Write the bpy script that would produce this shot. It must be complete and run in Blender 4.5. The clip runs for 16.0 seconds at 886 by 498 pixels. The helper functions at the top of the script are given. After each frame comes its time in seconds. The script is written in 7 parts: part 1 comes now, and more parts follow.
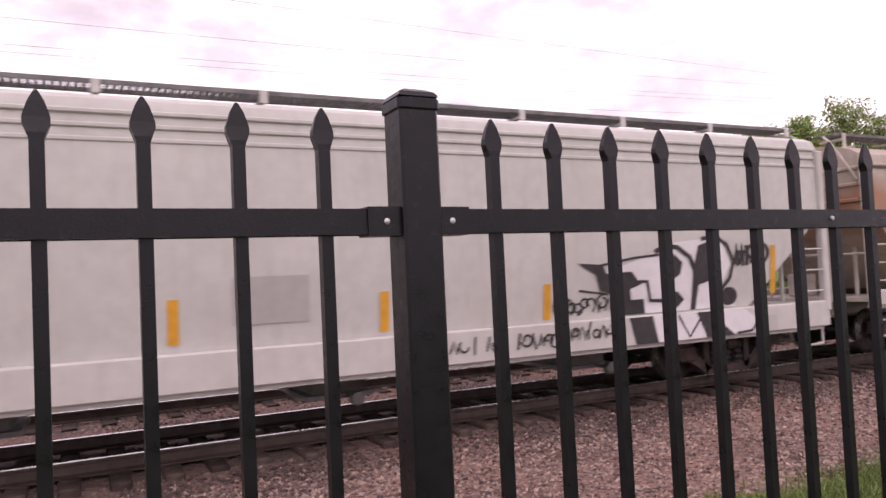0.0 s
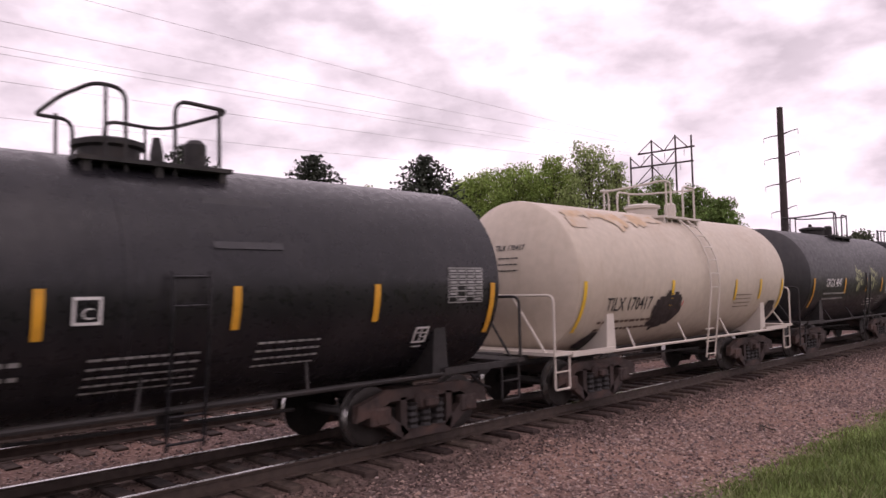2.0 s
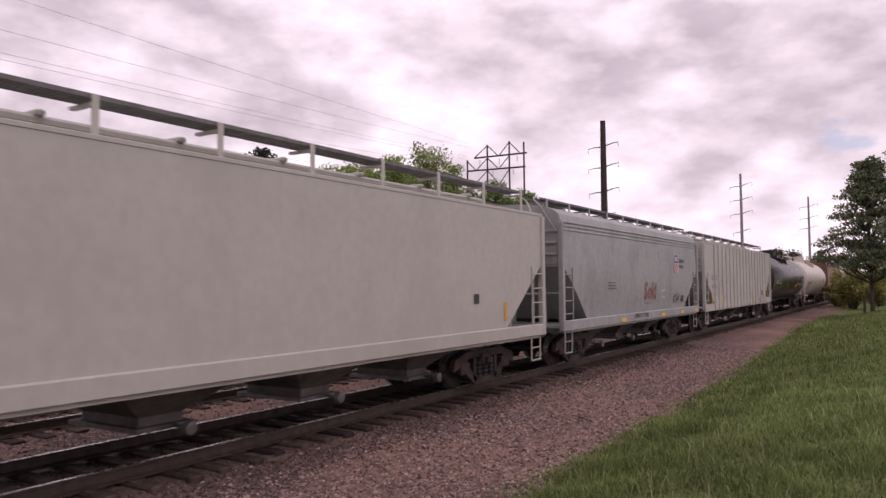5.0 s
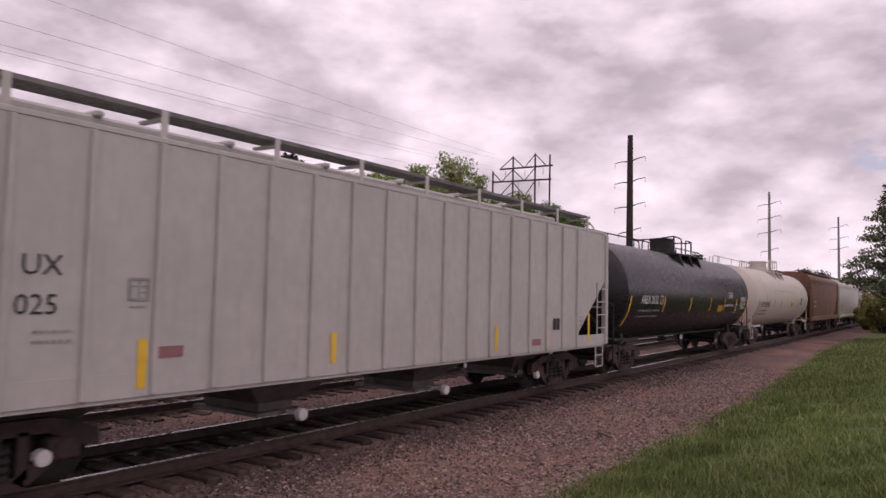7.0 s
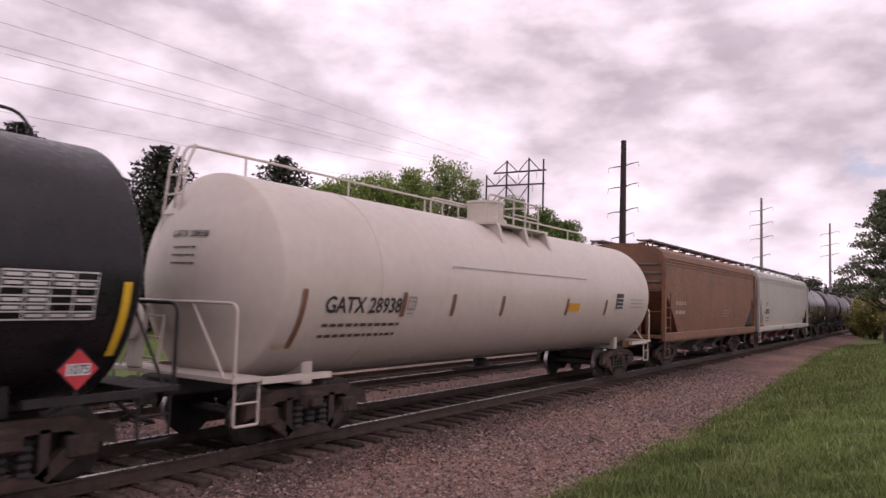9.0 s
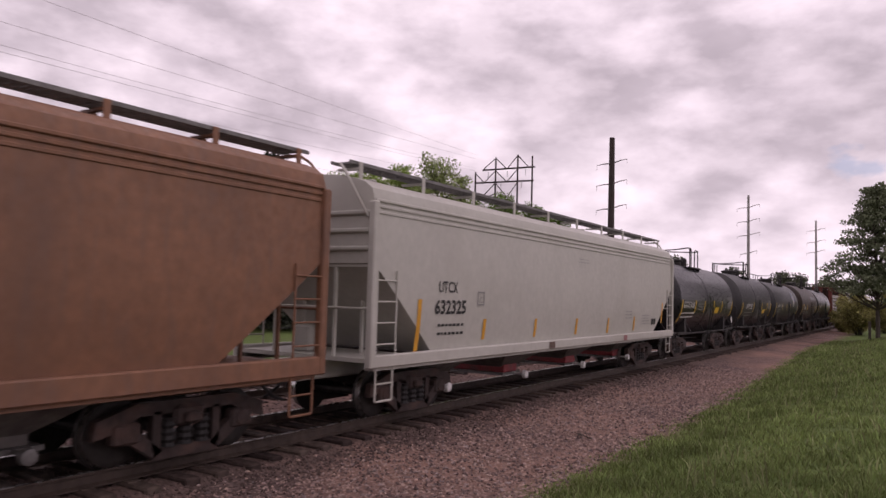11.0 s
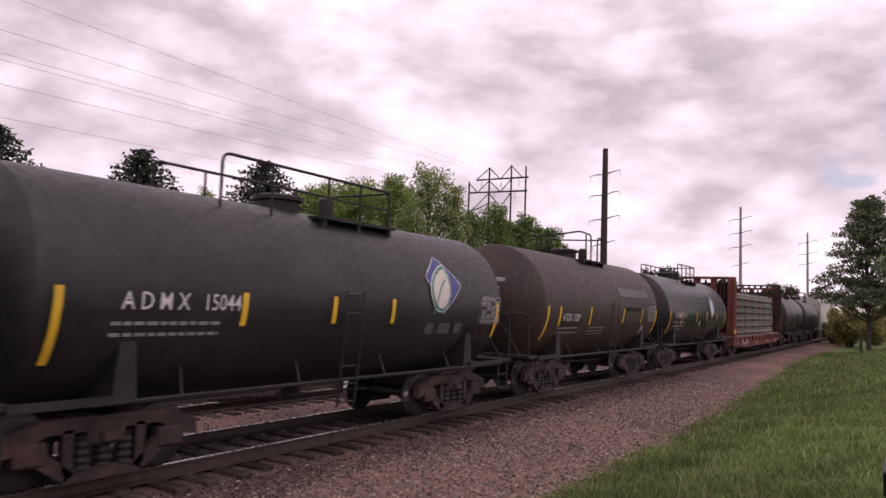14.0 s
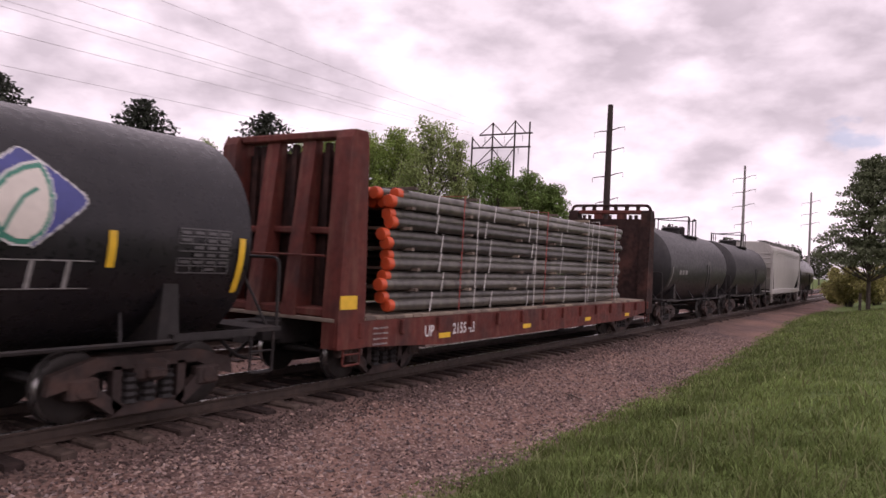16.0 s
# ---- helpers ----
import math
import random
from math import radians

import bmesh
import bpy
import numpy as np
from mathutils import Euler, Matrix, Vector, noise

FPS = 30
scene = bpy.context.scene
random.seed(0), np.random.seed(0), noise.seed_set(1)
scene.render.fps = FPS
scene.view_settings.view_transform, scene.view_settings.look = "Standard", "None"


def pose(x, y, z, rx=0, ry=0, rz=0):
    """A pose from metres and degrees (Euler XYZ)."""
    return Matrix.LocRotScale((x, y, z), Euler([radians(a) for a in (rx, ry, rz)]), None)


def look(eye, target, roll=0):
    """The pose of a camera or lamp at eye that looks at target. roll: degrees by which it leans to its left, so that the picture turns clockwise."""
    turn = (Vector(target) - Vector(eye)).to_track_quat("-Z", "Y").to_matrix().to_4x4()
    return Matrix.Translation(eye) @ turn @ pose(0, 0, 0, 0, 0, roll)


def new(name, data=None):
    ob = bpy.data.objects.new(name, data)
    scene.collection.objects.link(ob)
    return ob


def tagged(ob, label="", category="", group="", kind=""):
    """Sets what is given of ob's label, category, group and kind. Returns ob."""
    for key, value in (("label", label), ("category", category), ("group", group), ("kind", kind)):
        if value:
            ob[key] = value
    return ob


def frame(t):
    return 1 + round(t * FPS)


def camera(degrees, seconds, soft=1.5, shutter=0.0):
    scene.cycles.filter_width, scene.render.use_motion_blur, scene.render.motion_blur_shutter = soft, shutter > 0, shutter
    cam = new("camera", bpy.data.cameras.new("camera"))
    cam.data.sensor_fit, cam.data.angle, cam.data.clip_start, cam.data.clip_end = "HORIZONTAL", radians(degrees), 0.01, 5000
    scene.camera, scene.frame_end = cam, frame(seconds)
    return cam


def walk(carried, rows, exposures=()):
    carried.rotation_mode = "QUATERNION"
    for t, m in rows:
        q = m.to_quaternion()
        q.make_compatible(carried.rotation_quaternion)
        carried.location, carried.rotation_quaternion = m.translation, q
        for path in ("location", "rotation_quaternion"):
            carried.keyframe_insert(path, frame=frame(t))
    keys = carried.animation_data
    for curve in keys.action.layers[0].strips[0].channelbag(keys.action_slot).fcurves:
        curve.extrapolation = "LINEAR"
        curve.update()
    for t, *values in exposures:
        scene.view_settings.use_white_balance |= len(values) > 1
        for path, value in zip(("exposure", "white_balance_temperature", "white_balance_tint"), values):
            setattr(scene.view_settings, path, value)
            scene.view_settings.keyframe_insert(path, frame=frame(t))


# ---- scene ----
# A freight train passes a steel picket fence under a broken overcast sky.
# x runs along the track, y across it away from the camera, z up; z = 0 is the rail head.
cam = camera(62.02, 16.0, soft=1.5, shutter=0.1)

# seconds, place, heading from the track's line, pitch, lean
PATH = [
    (0.0, 0.097, -1.056, 1.838, 63.31, 2.35, -2.71),
    (0.3, 0.103, -0.858, 1.897, 59.91, 5.18, -3.05),
    (0.5, 0.118, -0.676, 1.957, 57.56, 7.29, -4.84),
    (0.6, 0.119, -0.597, 1.989, 56.84, 7.86, -4.44),
    (0.9, 0.099, -0.429, 2.058, 57.09, 6.13, -1.78),
    (1.0, 0.081, -0.385, 2.080, 55.63, 5.31, -0.21),
    (1.2, 0.033, -0.297, 2.121, 49.09, 7.31, 1.09),
    (1.5, 0.011, -0.166, 2.165, 42.85, 4.65, 0.78),
    (2.0, 0.000, 0.000, 2.200, 45.00, 3.10, -1.20),
    (2.5, 0.000, 0.000, 2.200, 40.22, 2.82, -0.73),
    (3.0, 0.000, 0.000, 2.200, 34.94, 0.75, -2.53),
    (3.5, 0.000, 0.000, 2.200, 33.30, 1.96, -1.82),
    (4.0, 0.000, 0.000, 2.200, 31.83, 2.37, -0.97),
    (6.5, 0.000, 0.000, 2.200, 34.14, 3.49, 0.90),
    (7.0, 0.000, 0.000, 2.200, 34.26, 3.52, 1.28),
    (7.5, 0.000, 0.000, 2.200, 34.27, 3.57, 1.35),
    (8.0, 0.000, 0.000, 2.200, 34.34, 3.70, 1.45),
    (8.5, 0.000, 0.000, 2.200, 34.02, 3.85, 1.69),
    (9.0, 0.000, 0.000, 2.200, 33.74, 3.81, 1.66),
    (11.5, 0.000, -0.004, 2.207, 32.56, 3.79, 1.79),
    (12.0, 0.000, -0.004, 2.207, 32.02, 4.32, 2.06),
    (12.5, 0.000, -0.004, 2.207, 32.19, 4.16, 1.72),
    (13.0, 0.000, -0.004, 2.207, 32.42, 4.23, 2.00),
    (13.5, 0.000, -0.004, 2.207, 32.27, 4.45, 1.87),
    (14.0, 0.000, -0.004, 2.207, 32.37, 4.34, 1.96),
    (14.5, 0.000, -0.004, 2.207, 32.69, 4.13, 2.14),
    (15.0, 0.000, -0.004, 2.207, 32.68, 3.98, 2.07),
    (15.5, 0.000, -0.004, 2.207, 32.15, 3.32, 2.08),
    (16.0, 0.000, 0.000, 2.110, 32.38, 0.91, 2.66),
]


def aim(x, y, z, heading, pitch, lean):
    return pose(x, y, z, 0, 0, heading - 90) @ pose(0, 0, 0, 90 + pitch) @ pose(0, 0, 0, 0, 0, lean)


walk(cam, [(r[0], aim(*r[1:])) for r in PATH],
     exposures=[(t, e, 6680, 33) for t, e in ((0.0, 0.78), (0.5, 0.66), (1.0, 0.12), (1.5, 0.05), (2.0, 0.35), (2.5, 0.3), (3.5, 0.3), (4.2, 0.25), (6.3, -0.08), (7.5, -0.12), (8.3, 0.08), (9.0, 0.08), (11.5, -0.1), (12.0, -0.14), (12.5, -0.04), (13.5, 0.1), (15.0, 0.06), (16.0, 0.2))])

# ---- sky and sun ----
world = bpy.data.worlds.new("world")
scene.world = world
world.use_nodes = True


def build_sky():
    nt = world.node_tree
    nt.nodes.clear()
    N, Lk = nt.nodes.new, nt.links.new
    out, bg = N("ShaderNodeOutputWorld"), N("ShaderNodeBackground")
    sky = N("ShaderNodeTexSky")
    sky.sky_type, sky.sun_disc = "NISHITA", False
    sky.sun_elevation, sky.sun_rotation = radians(52), radians(191)
    co, sep = N("ShaderNodeTexCoord"), N("ShaderNodeSeparateXYZ")
    Lk(co.outputs["Generated"], sep.inputs[0])

    def math_node(op, a, b=None):
        n = N("ShaderNodeMath")
        n.operation = op
        for i, v in enumerate((a, b)):
            if v is None:
                continue
            if isinstance(v, (int, float)):
                n.inputs[i].default_value = v
            else:
                Lk(v, n.inputs[i])
        return n.outputs[0]

    up = math_node("MAXIMUM", sep.outputs[2], 0.0)
    # the deck is seen edge on: wider than high, the more so near the horizon
    comb = N("ShaderNodeCombineXYZ")
    Lk(sep.outputs[0], comb.inputs[0])
    Lk(sep.outputs[1], comb.inputs[1])
    Lk(math_node("MULTIPLY", up, 2.1), comb.inputs[2])

    def cloud(scale, detail, seed, dist):
        m, n = N("ShaderNodeMapping"), N("ShaderNodeTexNoise")
        m.inputs["Location"].default_value = seed
        Lk(comb.outputs[0], m.inputs[0])
        Lk(m.outputs[0], n.inputs["Vector"])
        n.inputs["Scale"].default_value, n.inputs["Detail"].default_value = scale, detail
        n.inputs["Distortion"].default_value = dist
        return n.outputs["Fac"]

    def ramp(fac, stops):
        r = N("ShaderNodeValToRGB")
        while len(r.color_ramp.elements) < len(stops):
            r.color_ramp.elements.new(0.5)
        for e, (p, c) in zip(r.color_ramp.elements, stops):
            e.position, e.color = p, (*c, 1)
        Lk(fac, r.inputs[0])
        return r.outputs[0]

    def mix(fac, a, b):
        n = N("ShaderNodeMix")
        n.data_type = "RGBA"
        if isinstance(fac, float):
            n.inputs[0].default_value = fac
        else:
            Lk(fac, n.inputs[0])
        Lk(a, n.inputs[6])
        Lk(b, n.inputs[7])
        return n.outputs[2]

    # cloud bodies: bright thin parts, grey thick parts
    # the deck thins out towards the horizon
    thin = math_node("MULTIPLY", math_node("MAXIMUM", math_node("SUBTRACT", 0.24, up), 0.0), 0.16)
    body = ramp(math_node("SUBTRACT", cloud(4.2, 6.0, (7.1, 3.4, 0.45), 0.0), thin),
                [(0.36, (1.06, 1.03, 1.045)), (0.47, (0.84, 0.812, 0.838)), (0.55, (0.62, 0.597, 0.62)), (0.70, (0.44, 0.423, 0.443))])
    fine = ramp(math_node("SUBTRACT", cloud(11.0, 5.0, (7.3, 2.2, 0.6), 0.0), thin), [(0.36, (1.08, 1.047, 1.062)), (0.62, (0.46, 0.443, 0.463))])
    clouds = mix(0.40, body, fine)
    dim = N("ShaderNodeMix")
    dim.data_type, dim.blend_type = "RGBA", "MULTIPLY"
    dim.inputs[0].default_value = 1.0
    Lk(sky.outputs[0], dim.inputs[6])
    dim.inputs[7].default_value = (0.12, 0.12, 0.12, 1)
    gap = ramp(cloud(0.9, 3.0, (1.35, 8.4, 2.0), 0.0), [(0.70, (0, 0, 0)), (0.78, (0.8, 0.8, 0.8))])
    # a small rift low over the track, where blue sky shows
    rift = N("ShaderNodeVectorMath")
    rift.operation = "DOT_PRODUCT"
    rift.inputs[1].default_value = (0.983, 0.0618, 0.1736)
    Lk(co.outputs["Generated"], rift.inputs[0])
    open_sky = math_node("ADD", rift.outputs["Value"], math_node("MULTIPLY", math_node("SUBTRACT", cloud(13.0, 4.0, (0.4, 3.0, 1.0), 0.0), 0.5), 0.0030))
    blue = ramp(math_node("MULTIPLY", math_node("SUBTRACT", open_sky, 0.99975), 2200.0), [(0.10, (0, 0, 0)), (0.8, (0.5, 0.5, 0.5))])
    Lk(mix(blue, mix(gap, clouds, dim.outputs[2]), dim.outputs[2]), bg.inputs[0])
    bg.inputs[1].default_value = 1.02
    Lk(bg.outputs[0], out.inputs[0])


build_sky()
sun = new("sun", bpy.data.lights.new("sun", "SUN"))
sun.data.energy, sun.data.angle, sun.data.color = 0.55, radians(60), (1.0, 0.95, 0.88)
sun.matrix_world = look((-6, -30, 42), (0, 0, 0))

# ---- materials ----
def material(name, color, rough=0.6, metal=0.0, spots=None, spot_scale=1.0, spot_lo=0.5, spot_hi=0.7, vary=0.12,
             grain=6.0, bump=0.1, bump_scale=40.0, streak=None, streak_amount=0.0, stretch=(1, 1, 0.15), per=None, spec=0.5, band=None, spread=0.45):
    """Painted or natural surface: base colour varied at two scales, optional stains, streaks and relief."""
    m = bpy.data.materials.new(name)
    m.use_nodes = True
    nt = m.node_tree
    N, Lk = nt.nodes.new, nt.links.new
    b = nt.nodes["Principled BSDF"]
    b.inputs["Roughness"].default_value, b.inputs["Metallic"].default_value = rough, metal
    b.inputs["Specular IOR Level"].default_value = spec
    co = N("ShaderNodeTexCoord")

    def noise_tex(scale, detail=4.0, vec=None):
        n = N("ShaderNodeTexNoise")
        n.inputs["Scale"].default_value, n.inputs["Detail"].default_value = scale, detail
        Lk(vec or co.outputs["Object"], n.inputs["Vector"])
        return n.outputs["Fac"]

    def mixc(fac, a, bcol, mode="MIX"):
        n = N("ShaderNodeMix")
        n.data_type, n.blend_type = "RGBA", mode
        if isinstance(fac, float):
            n.inputs[0].default_value = fac
        else:
            Lk(fac, n.inputs[0])
        for i, v in ((6, a), (7, bcol)):
            if isinstance(v, tuple):
                n.inputs[i].default_value = (*v, 1)
            else:
                Lk(v, n.inputs[i])
        return n.outputs[2]

    def rng(fac, lo, hi, a=0.0, c=1.0):
        n = N("ShaderNodeMapRange")
        n.inputs[1].default_value, n.inputs[2].default_value = lo, hi
        n.inputs[3].default_value, n.inputs[4].default_value = a, c
        Lk(fac, n.inputs[0])
        return n.outputs[0]

    lo = tuple(c * (1 - vary) for c in color)
    hi = tuple(min(1.0, c * (1 + vary)) for c in color)
    col = mixc(rng(noise_tex(grain), 0.3, 0.7), lo, hi)
    big = mixc(rng(noise_tex(grain * 0.13, 3.0), 0.3, 0.7), (1 - vary,) * 3, (1 + vary * 0.4,) * 3)
    col = mixc(1.0, col, big, "MULTIPLY")
    if spots:
        col = mixc(rng(noise_tex(spot_scale, 6.0), spot_lo, spot_hi, 0.0, 0.85), col, spots)
    if band:
        # a broad rust bloom between two heights, run down in streaks
        z0, z1, bcolour, amount = band
        sx, mb = N("ShaderNodeSeparateXYZ"), N("ShaderNodeMapping")
        Lk(co.outputs["Object"], sx.inputs[0])
        mb.inputs["Scale"].default_value = (1, 1, 0.10)
        Lk(co.outputs["Object"], mb.inputs[0])
        run = N("ShaderNodeMath")
        run.operation = "MULTIPLY_ADD"
        Lk(noise_tex(3.2, 6.0, mb.outputs[0]), run.inputs[0])
        run.inputs[1].default_value = 0.9
        Lk(sx.outputs[2], run.inputs[2])
        top, low, cloudy = rng(run.outputs[0], z1 + 0.25, z1 + 0.65, 1.0, 0.0), rng(run.outputs[0], z0 + 0.2, z0 + 0.75), rng(noise_tex(0.55, 5.0, mb.outputs[0]), 0.34, 0.56, 0.42, amount)
        for other in (low, cloudy):
            mm = N("ShaderNodeMath")
            mm.operation = "MULTIPLY"
            Lk(top, mm.inputs[0])
            Lk(other, mm.inputs[1])
            top = mm.outputs[0]
        col = mixc(top, col, bcolour)
    if streak:
        mp = N("ShaderNodeMapping")
        mp.inputs["Scale"].default_value = stretch
        Lk(co.outputs["Object"], mp.inputs[0])
        col = mixc(rng(noise_tex(7.0, 5.0, mp.outputs[0]), 0.5, 0.72, 0.0, streak_amount), col, streak)
    if per:
        info = N("ShaderNodeObjectInfo" if per == "object" else "ShaderNodeNewGeometry")
        fac = info.outputs["Random"] if per == "object" else info.outputs["Random Per Island"]
        hs = N("ShaderNodeHueSaturation")
        Lk(rng(fac, 0.0, 1.0, 1 - spread, 1 + spread), hs.inputs["Value"])
        Lk(rng(fac, 0.0, 1.0, 0.485, 0.515), hs.inputs["Hue"])
        Lk(col, hs.inputs["Color"])
        col = hs.outputs[0]
    Lk(col, b.inputs["Base Color"])
    Lk(rng(noise_tex(grain * 1.7), 0.3, 0.7, max(0.05, rough - 0.1), min(1.0, rough + 0.12)), b.inputs["Roughness"])
    if bump:
        bp = N("ShaderNodeBump")
        bp.inputs["Strength"].default_value, bp.inputs["Distance"].default_value = bump, 0.02
        Lk(noise_tex(bump_scale, 6.0), bp.inputs["Height"])
        Lk(bp.outputs[0], b.inputs["Normal"])
    return m


RUST = (0.17, 0.075, 0.04)
M_BLACK = material("black_tank_paint", (0.0115, 0.011, 0.0135), 0.31, spots=(0.022, 0.020, 0.022), spot_scale=0.9, streak=(0.035, 0.032, 0.031), streak_amount=0.2, vary=0.25, bump=0.0, spec=0.34)
M_BLACK2 = material("dull_black_tank_paint", (0.0165, 0.0158, 0.018), 0.44, spots=(0.033, 0.030, 0.031), spot_scale=0.7, streak=(0.045, 0.040, 0.038), streak_amount=0.25, vary=0.28, bump=0.0, spec=0.46)
M_BROWNT = material("brown_tank_paint", (0.042, 0.026, 0.020), 0.55, spots=(0.022, 0.016, 0.015), spot_scale=0.6, streak=(0.09, 0.07, 0.055), streak_amount=0.3, vary=0.22, bump=0.04)
M_CREAM = material("cream_tank_paint", (0.47, 0.405, 0.33), 0.5, band=(0.0, 0.95, (0.17, 0.115, 0.085), 0.85), spots=(0.39, 0.31, 0.235), spot_scale=0.55, spot_lo=0.52, spot_hi=0.8, streak=(0.36, 0.29, 0.22), streak_amount=0.3, vary=0.06, bump=0.03)
M_RUSTPATCH = material("rust_stain", (0.45, 0.315, 0.195), 0.7, spots=(0.47, 0.40, 0.325), spot_scale=2.6, spot_lo=0.38, spot_hi=0.56, vary=0.12)
M_WHITE = material("white_tank_paint", (0.53, 0.48, 0.425), 0.42, spots=(0.45, 0.395, 0.34), spot_scale=0.5, spot_lo=0.52, spot_hi=0.8, streak=(0.42, 0.36, 0.31), streak_amount=0.2, vary=0.04, bump=0.02)
M_HOPW = material("pale_grey_hopper_paint", (0.45, 0.435, 0.41), 0.5, spots=(0.39, 0.375, 0.345), spot_scale=0.5, streak=(0.30, 0.265, 0.24), streak_amount=0.25, vary=0.06, bump=0.03)
M_HOPWW = material("white_hopper_paint", (0.425, 0.415, 0.375), 0.5, spots=(0.37, 0.355, 0.315), spot_scale=0.5, streak=(0.30, 0.275, 0.24), streak_amount=0.12, vary=0.05, bump=0.03)
M_HOPGR = material("chalky_white_hopper_paint", (0.49, 0.477, 0.45), 0.55, spots=(0.45, 0.43, 0.40), spot_scale=0.5, streak=(0.36, 0.32, 0.28), streak_amount=0.25, vary=0.06, bump=0.03)
M_HOPWD = material("worn_grey_repaint", (0.38, 0.36, 0.345), 0.5, vary=0.06, bump=0.0)
M_HOPG = material("grey_hopper_paint", (0.315, 0.325, 0.32), 0.5, spots=(0.24, 0.24, 0.235), spot_scale=0.6, streak=(0.20, 0.175, 0.16), streak_amount=0.35, vary=0.08, bump=0.03)
M_HOPR = material("rust_streaked_hopper_paint", (0.40, 0.345, 0.29), 0.6, spots=(0.35, 0.235, 0.16), spot_scale=0.5, spot_lo=0.50, spot_hi=0.75, streak=(0.30, 0.19, 0.125), streak_amount=0.35, vary=0.07, bump=0.03, band=(2.30, 3.25, (0.30, 0.135, 0.07), 0.92))
M_HOPB = material("orange_brown_hopper_paint", (0.20, 0.092, 0.05), 0.6, spots=(0.13, 0.066, 0.042), spot_scale=0.6, streak=(0.13, 0.075, 0.055), streak_amount=0.5, vary=0.14, bump=0.04)
M_REDOX = material("oxide_red_flatcar_paint", (0.120, 0.031, 0.024), 0.66, spec=0.22, spots=(0.055, 0.026, 0.024), spot_scale=1.3, streak=(0.20, 0.10, 0.075), streak_amount=0.4, vary=0.22, bump=0.08)
M_DARK = material("dark_grimy_steel", (0.014, 0.012, 0.012), 0.7, spots=(0.028, 0.021, 0.018), spot_scale=2.5, vary=0.3, bump=0.1)
M_TRUCK = material("rusty_cast_steel", (0.034, 0.021, 0.018), 0.75, spots=(0.070, 0.037, 0.028), spot_scale=3.0, vary=0.3, bump=0.15)
M_WHEEL = material("worn_wheel_steel", (0.022, 0.018, 0.016), 0.6, 0.3, vary=0.2, bump=0.05)
M_TREAD = material("bright_wheel_tread", (0.42, 0.41, 0.40), 0.3, 0.9, vary=0.1, bump=0.02)
M_GRATE = material("galvanised_grating", (0.16, 0.155, 0.15), 0.55, 0.5, vary=0.25, bump=0.1)
M_ORANGE = material("amber_reflective_tape", (0.62, 0.30, 0.025), 0.4, vary=0.12, bump=0.02)
M_YELLOW = material("yellow_reflective_tape", (0.75, 0.47, 0.03), 0.4, vary=0.1, bump=0.02)
M_LETW = material("white_stencil_paint", (0.62, 0.61, 0.60), 0.55, vary=0.12, bump=0.0)
M_LETG = material("faded_stencil_paint", (0.28, 0.275, 0.27), 0.6, vary=0.2, bump=0.0)
M_LETK = material("black_stencil_paint", (0.03, 0.03, 0.032), 0.55, vary=0.2, bump=0.0)
M_LETF = material("weathered_stencil", (0.27, 0.20, 0.15), 0.65, vary=0.25, bump=0.0)
M_LETR = material("rust_coloured_stencil", (0.10, 0.06, 0.045), 0.6, vary=0.2, bump=0.0)
M_RED = material("red_enamel", (0.52, 0.04, 0.05), 0.45, vary=0.1, bump=0.0)
M_BLUE = material("blue_enamel", (0.045, 0.055, 0.22), 0.45, vary=0.12, bump=0.0)
M_LEAFW = material("cream_enamel", (0.62, 0.58, 0.52), 0.5, vary=0.08, bump=0.0)
M_LEAFG = material("green_enamel", (0.03, 0.20, 0.14), 0.5, vary=0.1, bump=0.0)
M_GRAFY = material("pale_yellow_spray_paint", (0.42, 0.44, 0.24), 0.6, vary=0.2, bump=0.0)
M_GRAFK = material("black_spray_paint", (0.028, 0.024, 0.026), 0.6, vary=0.25, bump=0.0)
M_GRAFW = material("white_spray_paint", (0.64, 0.62, 0.63), 0.6, vary=0.06, bump=0.0)
M_GRAFR = material("faded_red_spray_paint", (0.27, 0.12, 0.12), 0.6, vary=0.2, bump=0.0)
M_PATCHK = material("dark_residue", (0.022, 0.014, 0.015), 0.6, vary=0.3, bump=0.05)
M_PATCHG = material("grey_repaint", (0.085, 0.082, 0.085), 0.5, vary=0.1, bump=0.0)
M_PATCHW = material("pale_repaint", (0.47, 0.43, 0.38), 0.55, vary=0.06, bump=0.0)
M_PIPE = material("varnished_steel_pipe", (0.088, 0.083, 0.074), 0.36, 0.35, spots=(0.13, 0.12, 0.10), spot_scale=3.0, vary=0.25, bump=0.03, per="object")
M_CAP = material("orange_plastic_cap", (0.60, 0.085, 0.025), 0.45, vary=0.1, bump=0.0)
M_TIMBER = material("pale_timber_dunnage", (0.20, 0.16, 0.125), 0.8, vary=0.2, bump=0.2, per="object")
M_STRAP = material("white_strap", (0.55, 0.54, 0.52), 0.5, vary=0.1, bump=0.0)
M_STRAPR = material("red_strap", (0.36, 0.07, 0.06), 0.5, vary=0.1, bump=0.0)
M_FENCE = material("black_powder_coat", (0.005, 0.0048, 0.0075), 0.34, vary=0.25, grain=30.0, bump=0.05, bump_scale=250.0, spec=0.30)
M_SCREW = material("zinc_screw", (0.5, 0.5, 0.5), 0.35, 0.9, vary=0.1, bump=0.0)
M_RAIL = material("brown_rail_steel", (0.06, 0.042, 0.034), 0.6, 0.3, vary=0.25, bump=0.1)
M_RAILTOP = material("polished_rail_head", (0.48, 0.47, 0.46), 0.25, 0.95, vary=0.08, bump=0.01)
